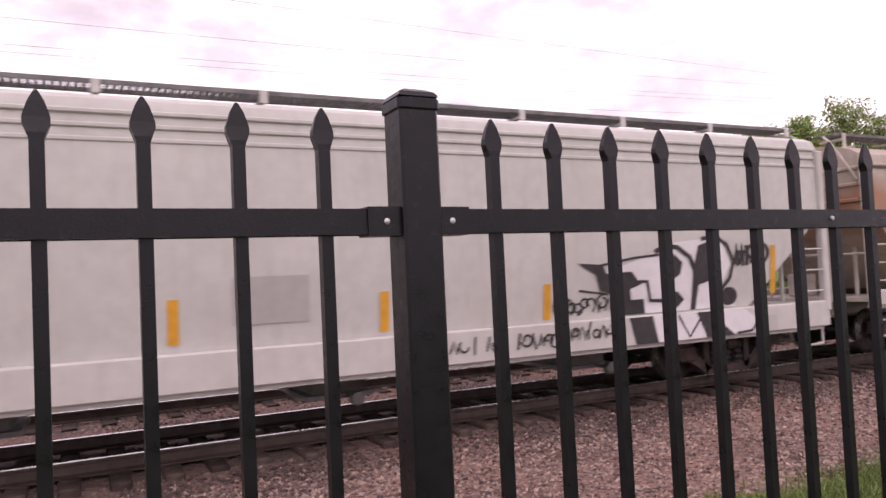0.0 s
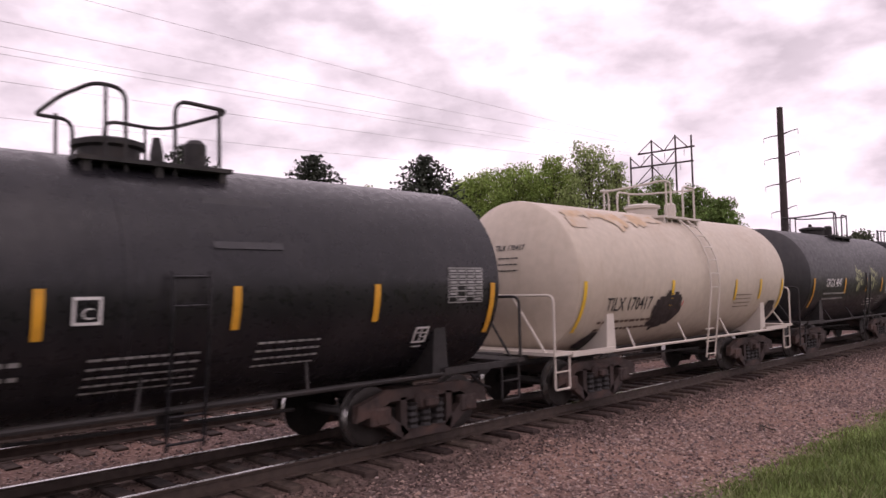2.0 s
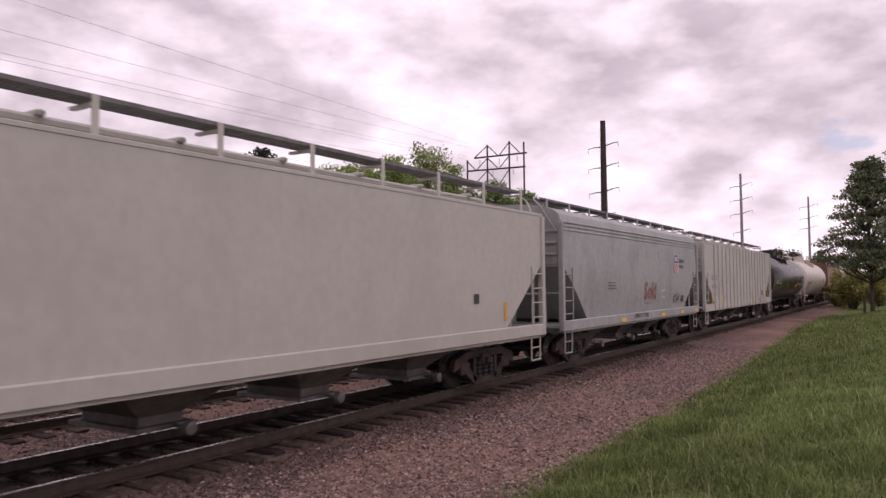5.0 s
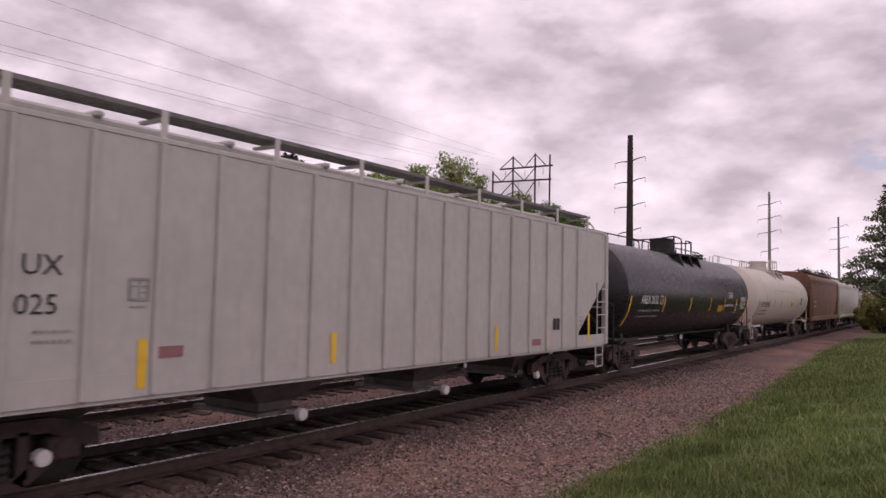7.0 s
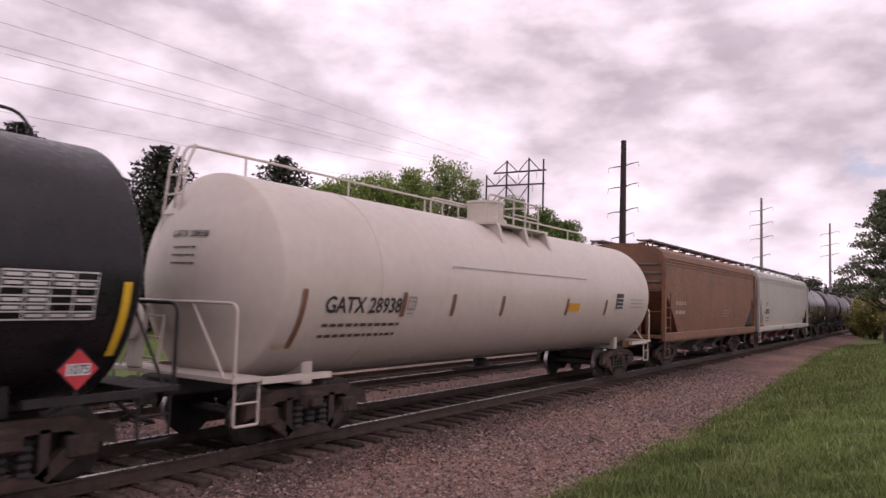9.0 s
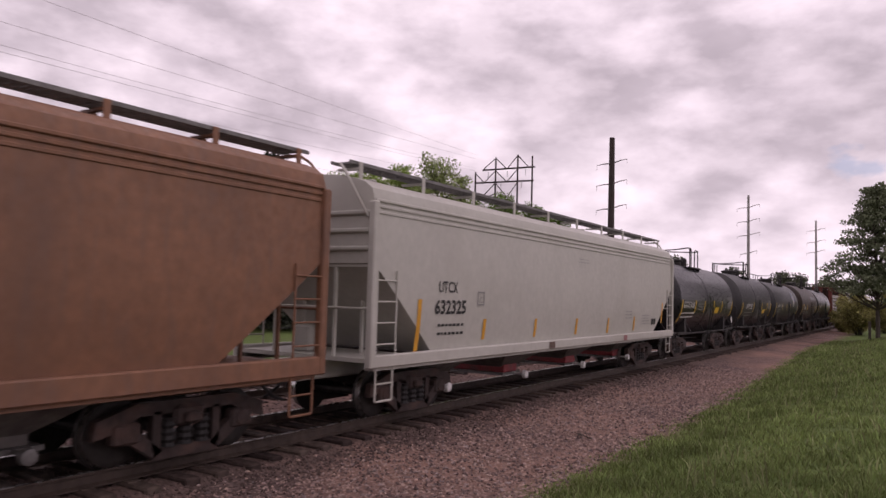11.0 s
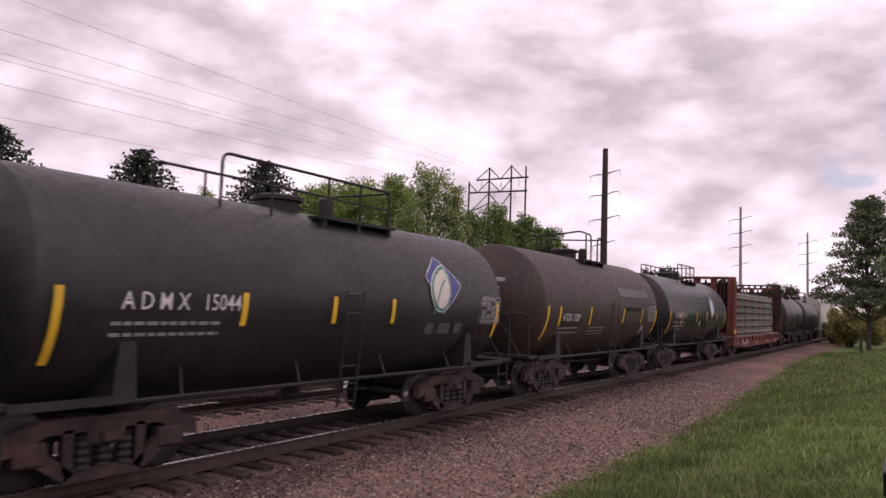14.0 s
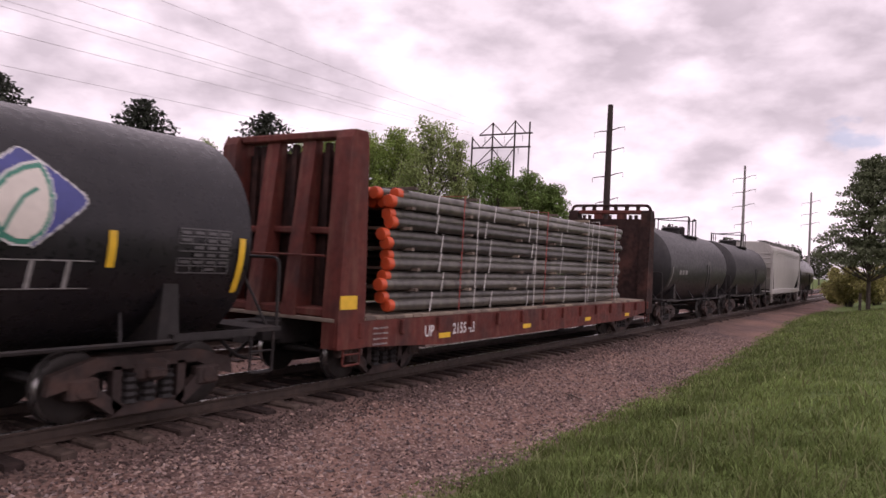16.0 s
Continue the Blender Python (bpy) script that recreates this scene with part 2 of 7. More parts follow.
M_TIE = material("creosoted_timber", (0.048, 0.034, 0.029), 0.9, spots=(0.085, 0.060, 0.051), spec=0.2, spot_scale=4.0, vary=0.3, bump=0.4, bump_scale=25.0, per="object")
M_STONE = material("pink_quartzite_stone", (0.238, 0.158, 0.135), 0.85, spots=(0.20, 0.165, 0.165), spot_scale=9.0, vary=0.25, grain=20.0, bump=0.2, per="island", spread=0.72)
M_STONEK = material("grimy_ballast_stone", (0.095, 0.067, 0.060), 0.9, vary=0.25, grain=20.0, bump=0.2, per="island", spec=0.2)
M_BARK = material("grey_brown_bark", (0.085, 0.068, 0.055), 0.9, vary=0.3, bump=0.5, bump_scale=12.0)
M_CORTEN = material("weathering_steel", (0.030, 0.017, 0.016), 0.7, vary=0.25, grain=1.0, bump=0.1)
M_GALV = material("weathered_galvanised_steel", (0.27, 0.25, 0.25), 0.6, 0.2, vary=0.15, bump=0.05)
M_INSUL = material("grey_insulator", (0.20, 0.19, 0.19), 0.4, vary=0.1, bump=0.0)
M_WIRE = material("aluminium_conductor", (0.42, 0.40, 0.42), 0.5, 0.1, vary=0.1, bump=0.0)


def foliage(name, color, rough=0.7):
    m = material(name, color, rough, vary=0.25, grain=0.8, bump=0.0, per="island", spec=0.25)
    nt = m.node_tree
    b = nt.nodes["Principled BSDF"]
    tr, add, out = nt.nodes.new("ShaderNodeBsdfTranslucent"), nt.nodes.new("ShaderNodeMixShader"), nt.nodes["Material Output"]
    src = b.inputs["Base Color"].links[0].from_socket
    nt.links.new(src, tr.inputs[0])
    add.inputs[0].default_value = 0.25
    nt.links.new(b.outputs[0], add.inputs[1])
    nt.links.new(tr.outputs[0], add.inputs[2])
    nt.links.new(add.outputs[0], out.inputs[0])
    return m


M_LEAF = foliage("spring_green_leaves", (0.245, 0.335, 0.085))
M_LEAF2 = foliage("grey_green_leaves", (0.27, 0.335, 0.125))
M_LEAF3 = foliage("mid_green_leaves", (0.175, 0.26, 0.075))
M_NEEDLE = foliage("blue_green_needles", (0.062, 0.072, 0.054))
M_PINE = foliage("dark_green_leaves", (0.10, 0.115, 0.072))
M_BOUGH = foliage("grey_green_pine_needles", (0.175, 0.205, 0.12))
# grime plus painted-in shade, for chutes below the body and one car's end walls
M_CHUTE = material("grimy_grey_chute", (0.13, 0.115, 0.105), 0.7, spots=(0.06, 0.048, 0.042), spot_scale=1.8, vary=0.2, bump=0.08)
M_GATER = material("red_gate_paint", (0.26, 0.03, 0.035), 0.55, spots=(0.10, 0.03, 0.03), spot_scale=3.0, vary=0.2, bump=0.05)
# bulkhead steel: a darker brown than the oxide red, with redder spots
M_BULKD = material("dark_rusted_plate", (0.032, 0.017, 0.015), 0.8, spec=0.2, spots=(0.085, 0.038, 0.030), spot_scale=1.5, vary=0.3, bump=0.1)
M_BUSH = foliage("olive_shrub_leaves", (0.33, 0.31, 0.115))
M_BLADE = foliage("grass_blades", (0.178, 0.232, 0.076))
M_BLADEDRY = foliage("dry_grass_blades", (0.24, 0.26, 0.12))


def ground_material():
    """Ballast beside the tracks, mown grass elsewhere, with a ragged border."""
    m = bpy.data.materials.new("gravel_and_grass")
    m.use_nodes = True
    nt = m.node_tree
    N, Lk = nt.nodes.new, nt.links.new
    b = nt.nodes["Principled BSDF"]
    b.inputs["Roughness"].default_value = 0.95
    b.inputs["Specular IOR Level"].default_value = 0.2
    co = N("ShaderNodeTexCoord")
    sep = N("ShaderNodeSeparateXYZ")
    Lk(co.outputs["Object"], sep.inputs[0])

    def nz(scale, detail=5.0):
        n = N("ShaderNodeTexNoise")
        n.inputs["Scale"].default_value, n.inputs["Detail"].default_value = scale, detail
        Lk(co.outputs["Object"], n.inputs["Vector"])
        return n.outputs["Fac"]

    def rng(fac, lo, hi, a=0.0, c=1.0):
        n = N("ShaderNodeMapRange")
        n.inputs[1].default_value, n.inputs[2].default_value = lo, hi
        n.inputs[3].default_value, n.inputs[4].default_value = a, c
        Lk(fac, n.inputs[0])
        return n.outputs[0]

    def mixc(fac, a, bcol):
        n = N("ShaderNodeMix")
        n.data_type = "RGBA"
        Lk(fac, n.inputs[0])
        for i, v in ((6, a), (7, bcol)):
            if isinstance(v, tuple):
                n.inputs[i].default_value = (*v, 1)
            else:
                Lk(v, n.inputs[i])
        return n.outputs[2]

    def mt(op, a, c):
        n = N("ShaderNodeMath")
        n.operation = op
        for i, v in enumerate((a, c)):
            if isinstance(v, (int, float)):
                n.inputs[i].default_value = v
            else:
                Lk(v, n.inputs[i])
        return n.outputs[0]

    vo = N("ShaderNodeTexVoronoi")
    vo.inputs["Scale"].default_value = 17.0
    Lk(co.outputs["Object"], vo.inputs["Vector"])
    hue = N("ShaderNodeSeparateColor")
    Lk(vo.outputs["Color"], hue.inputs[0])
    stone = mixc(hue.outputs[0], (0.09, 0.06, 0.058), (0.40, 0.275, 0.248))
    stone = mixc(rng(vo.outputs["Distance"], 0.25, 0.6), stone, (0.095, 0.064, 0.058))
    stone = mixc(rng(nz(0.35), 0.38, 0.62, 0.0, 0.7), stone, (0.30, 0.178, 0.138))
    grass = mixc(rng(nz(2.2), 0.3, 0.7), (0.065, 0.105, 0.028), (0.115, 0.17, 0.045))
    grass = mixc(rng(nz(0.22), 0.35, 0.75, 0.0, 0.55), grass, (0.14, 0.165, 0.058))
    edge = mt("ADD", sep.outputs[1], mt("MULTIPLY", mt("SUBTRACT", nz(0.9), 0.5), 1.5))
    drift = mt("MULTIPLY", mt("MINIMUM", mt("MAXIMUM", mt("SUBTRACT", sep.outputs[0], 18.0), 0.0), 30.0), 0.04)
    near = rng(mt("SUBTRACT", edge, drift), 3.7, 4.7)
    far = rng(edge, 19.5, 20.5, 1.0, 0.0)
    # brake dust and oil along the rails
    grime = mt("MULTIPLY", rng(edge, 6.9, 7.8), rng(edge, 10.1, 11.0, 1.0, 0.0))
    stone = mixc(mt("MULTIPLY", grime, rng(nz(1.4), 0.25, 0.6, 0.5, 0.85)), stone, (0.098, 0.071, 0.062))
    Lk(mixc(mt("MULTIPLY", near, far), grass, stone), b.inputs["Base Color"])
    bp = N("ShaderNodeBump")
    bp.inputs["Strength"].default_value, bp.inputs["Distance"].default_value = 0.9, 0.04
    Lk(mt("SUBTRACT", 1.0, vo.outputs["Distance"]), bp.inputs["Height"])
    Lk(bp.outputs[0], b.inputs["Normal"])
    return m


M_GROUND = ground_material()


# ---- mesh building ----
class Shape:
    """Collects vertices and faces for one part."""

    def __init__(self):
        self.v, self.f = [], []

    def add(self, verts, faces):
        o = len(self.v)
        self.v += [tuple(p) for p in verts]
        self.f += [tuple(i + o for i in f) for f in faces]
        return self

    def box(self, x0, x1, y0, y1, z0, z1, bev=0.0):
        """A box; with bev its upright and long edges are chamfered."""
        if bev <= 0:
            return self.add([(x, y, z) for z in (z0, z1) for y in (y0, y1) for x in (x0, x1)],
                            [(0, 2, 3, 1), (4, 5, 7, 6), (0, 1, 5, 4), (2, 6, 7, 3), (0, 4, 6, 2), (1, 3, 7, 5)])
        b = min(bev, (x1 - x0) * 0.45, (y1 - y0) * 0.45, (z1 - z0) * 0.45)
        rings = []
        for z, k in ((z0, b), (z0 + b, 0), (z1 - b, 0), (z1, b)):
            xa, xb, ya, yb = x0 + k, x1 - k, y0 + k, y1 - k
            rings.append([(xa + b, ya, z), (xb - b, ya, z), (xb, ya + b, z), (xb, yb - b, z), (xb - b, yb, z), (xa + b, yb, z), (xa, yb - b, z), (xa, ya + b, z)])
        return self.loft(rings)

    def loft(self, rings, caps=True, closed=True):
        n = len(rings[0])
        faces = []
        for i in range(len(rings) - 1):
            for k in range(n if closed else n - 1):
                a, b = i * n + k, i * n + (k + 1) % n
                faces.append((a, b, b + n, a + n))
        if caps:
            faces.append(tuple(reversed(range(n))))
            faces.append(tuple((len(rings) - 1) * n + k for k in range(n)))
        return self.add([p for r in rings for p in r], faces)

    def tube(self, pts, r, n=8, r1=None):
        """A round bar along a path; r1 tapers it."""
        pts = [Vector(p) for p in pts]
        rings = []
        for i, p in enumerate(pts):
            d = (pts[min(i + 1, len(pts) - 1)] - pts[max(i - 1, 0)]).normalized()
            u = d.orthogonal().normalized() if i == 0 else (u - d * u.dot(d)).normalized()
            w = d.cross(u)
            k = r if r1 is None else r + (r1 - r) * i / (len(pts) - 1)
            rings.append([p + (u * math.cos(a) + w * math.sin(a)) * k for a in (2 * math.pi * j / n for j in range(n))])
        return self.loft(rings)

    def prism(self, poly, y0, y1):
        """A polygon in x and z pushed out along y."""
        return self.loft([[(x, y0, z) for x, z in poly], [(x, y1, z) for x, z in poly]])

    def turn(self, profile, centre, axis="x", n=32):
        """A profile of (place along the axis, radius) turned round it."""
        cx, cy, cz = centre
        rings = []
        for s, r in profile:
            ring = []
            for j in range(n):
                a = 2 * math.pi * j / n
                c, d = math.cos(a) * r, math.sin(a) * r
                ring.append((cx + s, cy + c, cz + d) if axis == "x" else (cx + c, cy + s, cz + d) if axis == "y" else (cx + c, cy + d, cz + s))
            rings.append(ring)
        return self.loft(rings)

    def mesh(self, name, mat, smooth=False):
        me = bpy.data.meshes.new(name)
        me.from_pydata(self.v, [], self.f)
        me.update()
        bm = bmesh.new()
        bm.from_mesh(me)
        bmesh.ops.recalc_face_normals(bm, faces=bm.faces)
        bm.to_mesh(me)
        bm.free()
        me.materials.append(mat)
        if smooth:
            me.polygons.foreach_set("use_smooth", [True] * len(me.polygons))
            me.set_sharp_from_angle(angle=radians(35))
        return me


SMALL = ("small_writing", "data_panel", "graffiti", "emblem_bar", "sprayed_tag")


def part(name, shape, mat, parent, label="", smooth=False, at=None):
    me = shape if isinstance(shape, bpy.types.Mesh) else shape.mesh(name, mat, smooth)
    ob = new(name, me)
    ob.parent = parent
    if at is not None:
        ob.matrix_basis = at
    if label:
        ob["label"] = label
    if name in SMALL:
        ob["kind"] = "stuff"
    return ob


def thing(name, label, category, group="", kind="", m=None, shape=None, mat=None, smooth=False):
    ob = new(name, shape.mesh(name, mat, smooth) if shape else None)
    if m is not None:
        ob.matrix_basis = m
    return tagged(ob, label, category, group, kind)


def rounded(points, r=0.12, steps=4):
    """A path with its corners rounded."""
    pts = [Vector(p) for p in points]
    out = [pts[0]]
    for a, b, c in zip(pts, pts[1:], pts[2:]):
        k = min(r, (a - b).length * 0.45, (c - b).length * 0.45)
        p, q = b + (a - b).normalized() * k, b + (c - b).normalized() * k
        for i in range(steps + 1):
            t = i / steps
            out.append(p * (1 - t) ** 2 + b * 2 * t * (1 - t) + q * t * t)
    return out + [pts[-1]]


def text_shape(words, size, bold=0.0, squeeze=1.0):
    """Letters of the built-in font as a flat shape: x along the line, y up."""
    cu = bpy.data.curves.new("letters", "FONT")
    cu.body, cu.size, cu.offset, cu.resolution_u = words, size, bold, 2
    ob = new("letters", cu)
    bpy.context.view_layer.update()
    me = bpy.data.meshes.new_from_object(ob.evaluated_get(bpy.context.evaluated_depsgraph_get()))
    bpy.data.objects.remove(ob)
    s = Shape()
    s.add([(v.co.x * squeeze, v.co.y, 0) for v in me.vertices], [tuple(p.vertices) for p in me.polygons])
    bpy.data.meshes.remove(me)
    return s


def flat_poly(points):
    return Shape().add([(x, y, 0) for x, y in points], [tuple(range(len(points)))])


def grid_poly(inside, x0, x1, y0, y1, step):
    """A flat patch made of small squares wherever inside(x, y) holds."""
    s = Shape()
    nx, ny = max(1, int((x1 - x0) / step)), max(1, int((y1 - y0) / step))
    for i in range(nx):
        for j in range(ny):
            x, y = x0 + i * step, y0 + j * step
            if inside(x + step / 2, y + step / 2):
                s.add([(x, y, 0), (x + step, y, 0), (x + step, y + step, 0), (x, y + step, 0)], [(0, 1, 2, 3)])
    return s


def bars(rows, width, height, gap, seed=0, blocks=3):
    """Lines of writing too small to read, as plain bars."""
    rnd = random.Random(seed)
    s = Shape()
    height, gap, blocks = height * 0.62, gap + height * 0.38, blocks * 2.4 if height < 0.15 else blocks
    for i in range(rows):
        x, y = 0.0, -i * (height + gap)
        while x < width:
            w = min(width - x, rnd.uniform(0.5, 1.0) * width / blocks)
            s.add([(x, y, 0), (x + w, y, 0), (x + w, y + height, 0), (x, y + height, 0)], [(0, 1, 2, 3)])
            x += w + height * 0.8
    return s


def stroke(points, w):
    """A painted line of width w through points in x and y."""
    s = Shape()
    pts = [Vector((x, y)) for x, y in points]
    vs = []
    for i, p in enumerate(pts):
        d = (pts[min(i + 1, len(pts) - 1)] - pts[max(i - 1, 0)])
        d = d.normalized() if d.length > 1e-6 else Vector((1, 0))
        n = Vector((-d.y, d.x)) * w / 2
        vs += [(p.x + n.x, p.y + n.y, 0), (p.x - n.x, p.y - n.y, 0)]
    return s.add(vs, [(2 * i, 2 * i + 1, 2 * i + 3, 2 * i + 2) for i in range(len(pts) - 1)])


def curl(cx, cy, r, turns=1.2, a0=0.0, n=14):
    return [(cx + r * (1 - 0.5 * i / n) * math.cos(a0 + turns * 6.283 * i / n), cy + r * (1 - 0.5 * i / n) * math.sin(a0 + turns * 6.283 * i / n)) for i in range(n + 1)]


def tag_strokes(w, h, seed, n=9, thick=0.05):
    """Sprayed scrawl: loops and slashes that spell nothing."""
    rnd = random.Random(seed)
    s = Shape()
    for i in range(n):
        cx = w * (i + 0.5) / n
        k = rnd.random()
        if k < 0.4:
            pts = curl(cx, rnd.uniform(0.3, 0.6) * h, rnd.uniform(0.2, 0.45) * h, rnd.uniform(0.6, 1.3), rnd.uniform(0, 6))
        elif k < 0.75:
            pts = [(cx + rnd.uniform(-0.05, 0.05) * w, h * rnd.uniform(0.75, 1)), (cx + rnd.uniform(-0.03, 0.03) * w, h * 0.5), (cx + rnd.uniform(-0.05, 0.05) * w, h * rnd.uniform(0, 0.2))]
        else:
            pts = [(cx - w * 0.06, h * 0.2), (cx, h * 0.8), (cx + w * 0.05, h * 0.15), (cx + w * 0.08, h * 0.6)]
        q = stroke(pts, thick)
        s.add(q.v, q.f)
    return s


def join(*shapes):
    s = Shape()
    for q, dx, dy in shapes:
        s.add([(x + dx, y + dy, z) for x, y, z in q.v], q.f)
    return s


def on_tank(s, x, z, R, zc, lift=0.016):
    """Lays a flat shape on the near side of a tank: its origin comes at (x, height z)."""
    a0 = math.asin(max(-1, min(1, (z - zc) / R)))
    r = R + lift
    s.v = [(x + px, -r * math.cos(a0 + py / R), zc + r * math.sin(a0 + py / R)) for px, py, _ in s.v]
    return s


def on_side(s, x, z, prof, lift=0.012):
    """Lays a flat shape on the near side of a hopper whose half width at a height is prof(z)."""
    s.v = [(x + px, -prof(z + py) - lift, z + py) for px, py, _ in s.v]
    return s

# ---- rolling stock: shared pieces ----
TRACK_Y, SPEED = 9.05, 15.456
WHEEL_R = 0.42
moving, wheelsets = [], []


def make_truck_meshes():
    out = {}
    for side, sg in (("near", -1), ("far", 1)):
        s = Shape()
        y0, y1 = sorted((sg * 0.94, sg * 1.06))
        # cast side frame with two windows and a spring opening
        for poly in ([(-1.32, 0.40), (-1.28, 0.62), (-0.75, 0.78), (0.75, 0.78), (1.28, 0.62), (1.32, 0.40), (1.05, 0.46), (0.72, 0.62), (-0.72, 0.62), (-1.05, 0.46)],
                     [(-1.06, 0.46), (-0.86, 0.56), (-0.36, 0.16), (-0.50, 0.08)], [(1.06, 0.46), (0.86, 0.56), (0.36, 0.16), (0.50, 0.08)],
                     [(-0.52, 0.06), (0.52, 0.06), (0.46, 0.2), (-0.46, 0.2)], [(-0.52, 0.16), (-0.40, 0.16), (-0.40, 0.66), (-0.52, 0.66)], [(0.52, 0.16), (0.40, 0.16), (0.40, 0.66), (0.52, 0.66)]):
            s.prism(poly, y0, y1)
        for x in (-0.89, 0.89):
            s.box(x - 0.19, x + 0.19, y0 - 0.03, y1 + 0.03, 0.30, 0.56, 0.03)
            s.turn([(-0.03, 0.10), (0.0, 0.13), (0.05, 0.13), (0.07, 0.09)], (x, sg * 1.07, 0.43), "y", 12)
        out["side_frame_" + side] = s.mesh("side_frame", M_TRUCK)
    out["spring"] = Shape().turn([(0.2 + 0.045 * i, 0.085 if i % 2 else 0.11) for i in range(9)], (0, 0, 0), "z", 8).mesh("spring", M_DARK, True)
    b = Shape().box(-0.24, 0.24, -1.12, 1.12, 0.44, 0.72, 0.05)
    b.box(-0.12, 0.12, -1.2, 1.2, 0.48, 0.62, 0.03)
    out["bolster"] = b.mesh("bolster", M_TRUCK)
    w = Shape()
    for sg in (-1, 1):
        yc = sg * 0.755
        w.turn([(-0.075, 0.33), (-0.07, 0.40), (-0.06, 0.415), (0.05, 0.42), (0.065, 0.45), (0.075, 0.45), (0.08, 0.40)] if sg < 0 else
               [(-0.08, 0.40), (-0.075, 0.45), (-0.065, 0.45), (-0.05, 0.42), (0.06, 0.415), (0.07, 0.40), (0.075, 0.33)], (0, yc, 0), "y", 28)
        w.turn([(-0.10, 0.10), (-0.03, 0.13), (0.03, 0.13), (0.10, 0.10)], (0, yc, 0), "y", 14)
    w.turn([(-1.0, 0.075), (1.0, 0.075)], (0, 0, 0), "y", 10)
    out["wheelset"] = w.mesh("wheelset", M_WHEEL, True)
    # the running tread is polished bright
    me = out["wheelset"]
    me.materials.append(M_TREAD)
    for p in me.polygons:
        if all(0.41 < math.hypot(me.vertices[v].co.x, me.vertices[v].co.z) < 0.425 for v in p.vertices):
            p.material_index = 1
    return out


TRUCK = make_truck_meshes()


def truck(car, x):
    t = new("truck")
    t.parent = car
    t.matrix_basis = pose(x, 0, 0)
    t["label"] = "rusty cast steel two-axle truck"
    for key in ("side_frame_near", "side_frame_far"):
        part("side_frame", TRUCK[key], None, t)
    for y in (-1.0, 1.0):
        for dx in (-0.26, 0.0, 0.26):
            part("spring", TRUCK["spring"], None, t, "", False, pose(dx, y, 0))
    part("bolster", TRUCK["bolster"], None, t)
    for dx in (-0.89, 0.89):
        wheelsets.append((dx, part("wheelset", TRUCK["wheelset"], None, t, "", False, pose(dx, 0, WHEEL_R))))


def coupler_shape():
    s = Shape().box(-0.75, -0.12, -0.11, 0.11, 0.72, 0.94, 0.03)
    s.prism([(-0.2, 0.70), (0.02, 0.66), (0.12, 0.72), (0.12, 0.98), (0.0, 1.02), (-0.2, 0.96)], -0.20, 0.12)
    s.tube(rounded([(-0.5, -0.25, 0.78), (-0.2, -0.28, 0.5), (0.1, -0.2, 0.42)], 0.2), 0.03, 6)
    return s


COUPLER = coupler_shape().mesh("coupler", M_DARK)


def couplers(car, half):
    part("coupler", COUPLER, None, car, "", False, pose(half - 0.12, 0, 0))
    part("coupler", COUPLER, None, car, "", False, pose(-half + 0.12, 0, 0, 0, 0, 180))


def car_base(name, label, s0, s1, category="railcar"):
    """s0, s1: where the car's two ends stand along the track as the clip begins."""
    car = thing(name, label, category, "cars of the passing train")
    c = (s0 + s1) / 2
    car.matrix_basis = pose(c, TRACK_Y, 0)
    moving.append((car, c))
    return car


def ladder(shape, x0, x1, y, z0, z1, rungs, r=0.018):
    for x in (x0, x1):
        shape.tube([(x, y, z0), (x, y, z1)], r, 6)
    for i in range(rungs):
        z = z0 + (z1 - z0) * (i + 0.5) / rungs
        shape.tube([(x0, y, z), (x1, y, z)], r * 0.8, 6)
    return shape


def sill_step(shape, x, y, z_top, z_low, w=0.42):
    shape.tube(rounded([(x - w / 2, y, z_top), (x - w / 2, y, z_low), (x + w / 2, y, z_low), (x + w / 2, y, z_top)], 0.04), 0.02, 6)
    shape.tube([(x - w / 2, y, (z_top + z_low) / 2), (x + w / 2, y, (z_top + z_low) / 2)], 0.016, 6)
    return shape


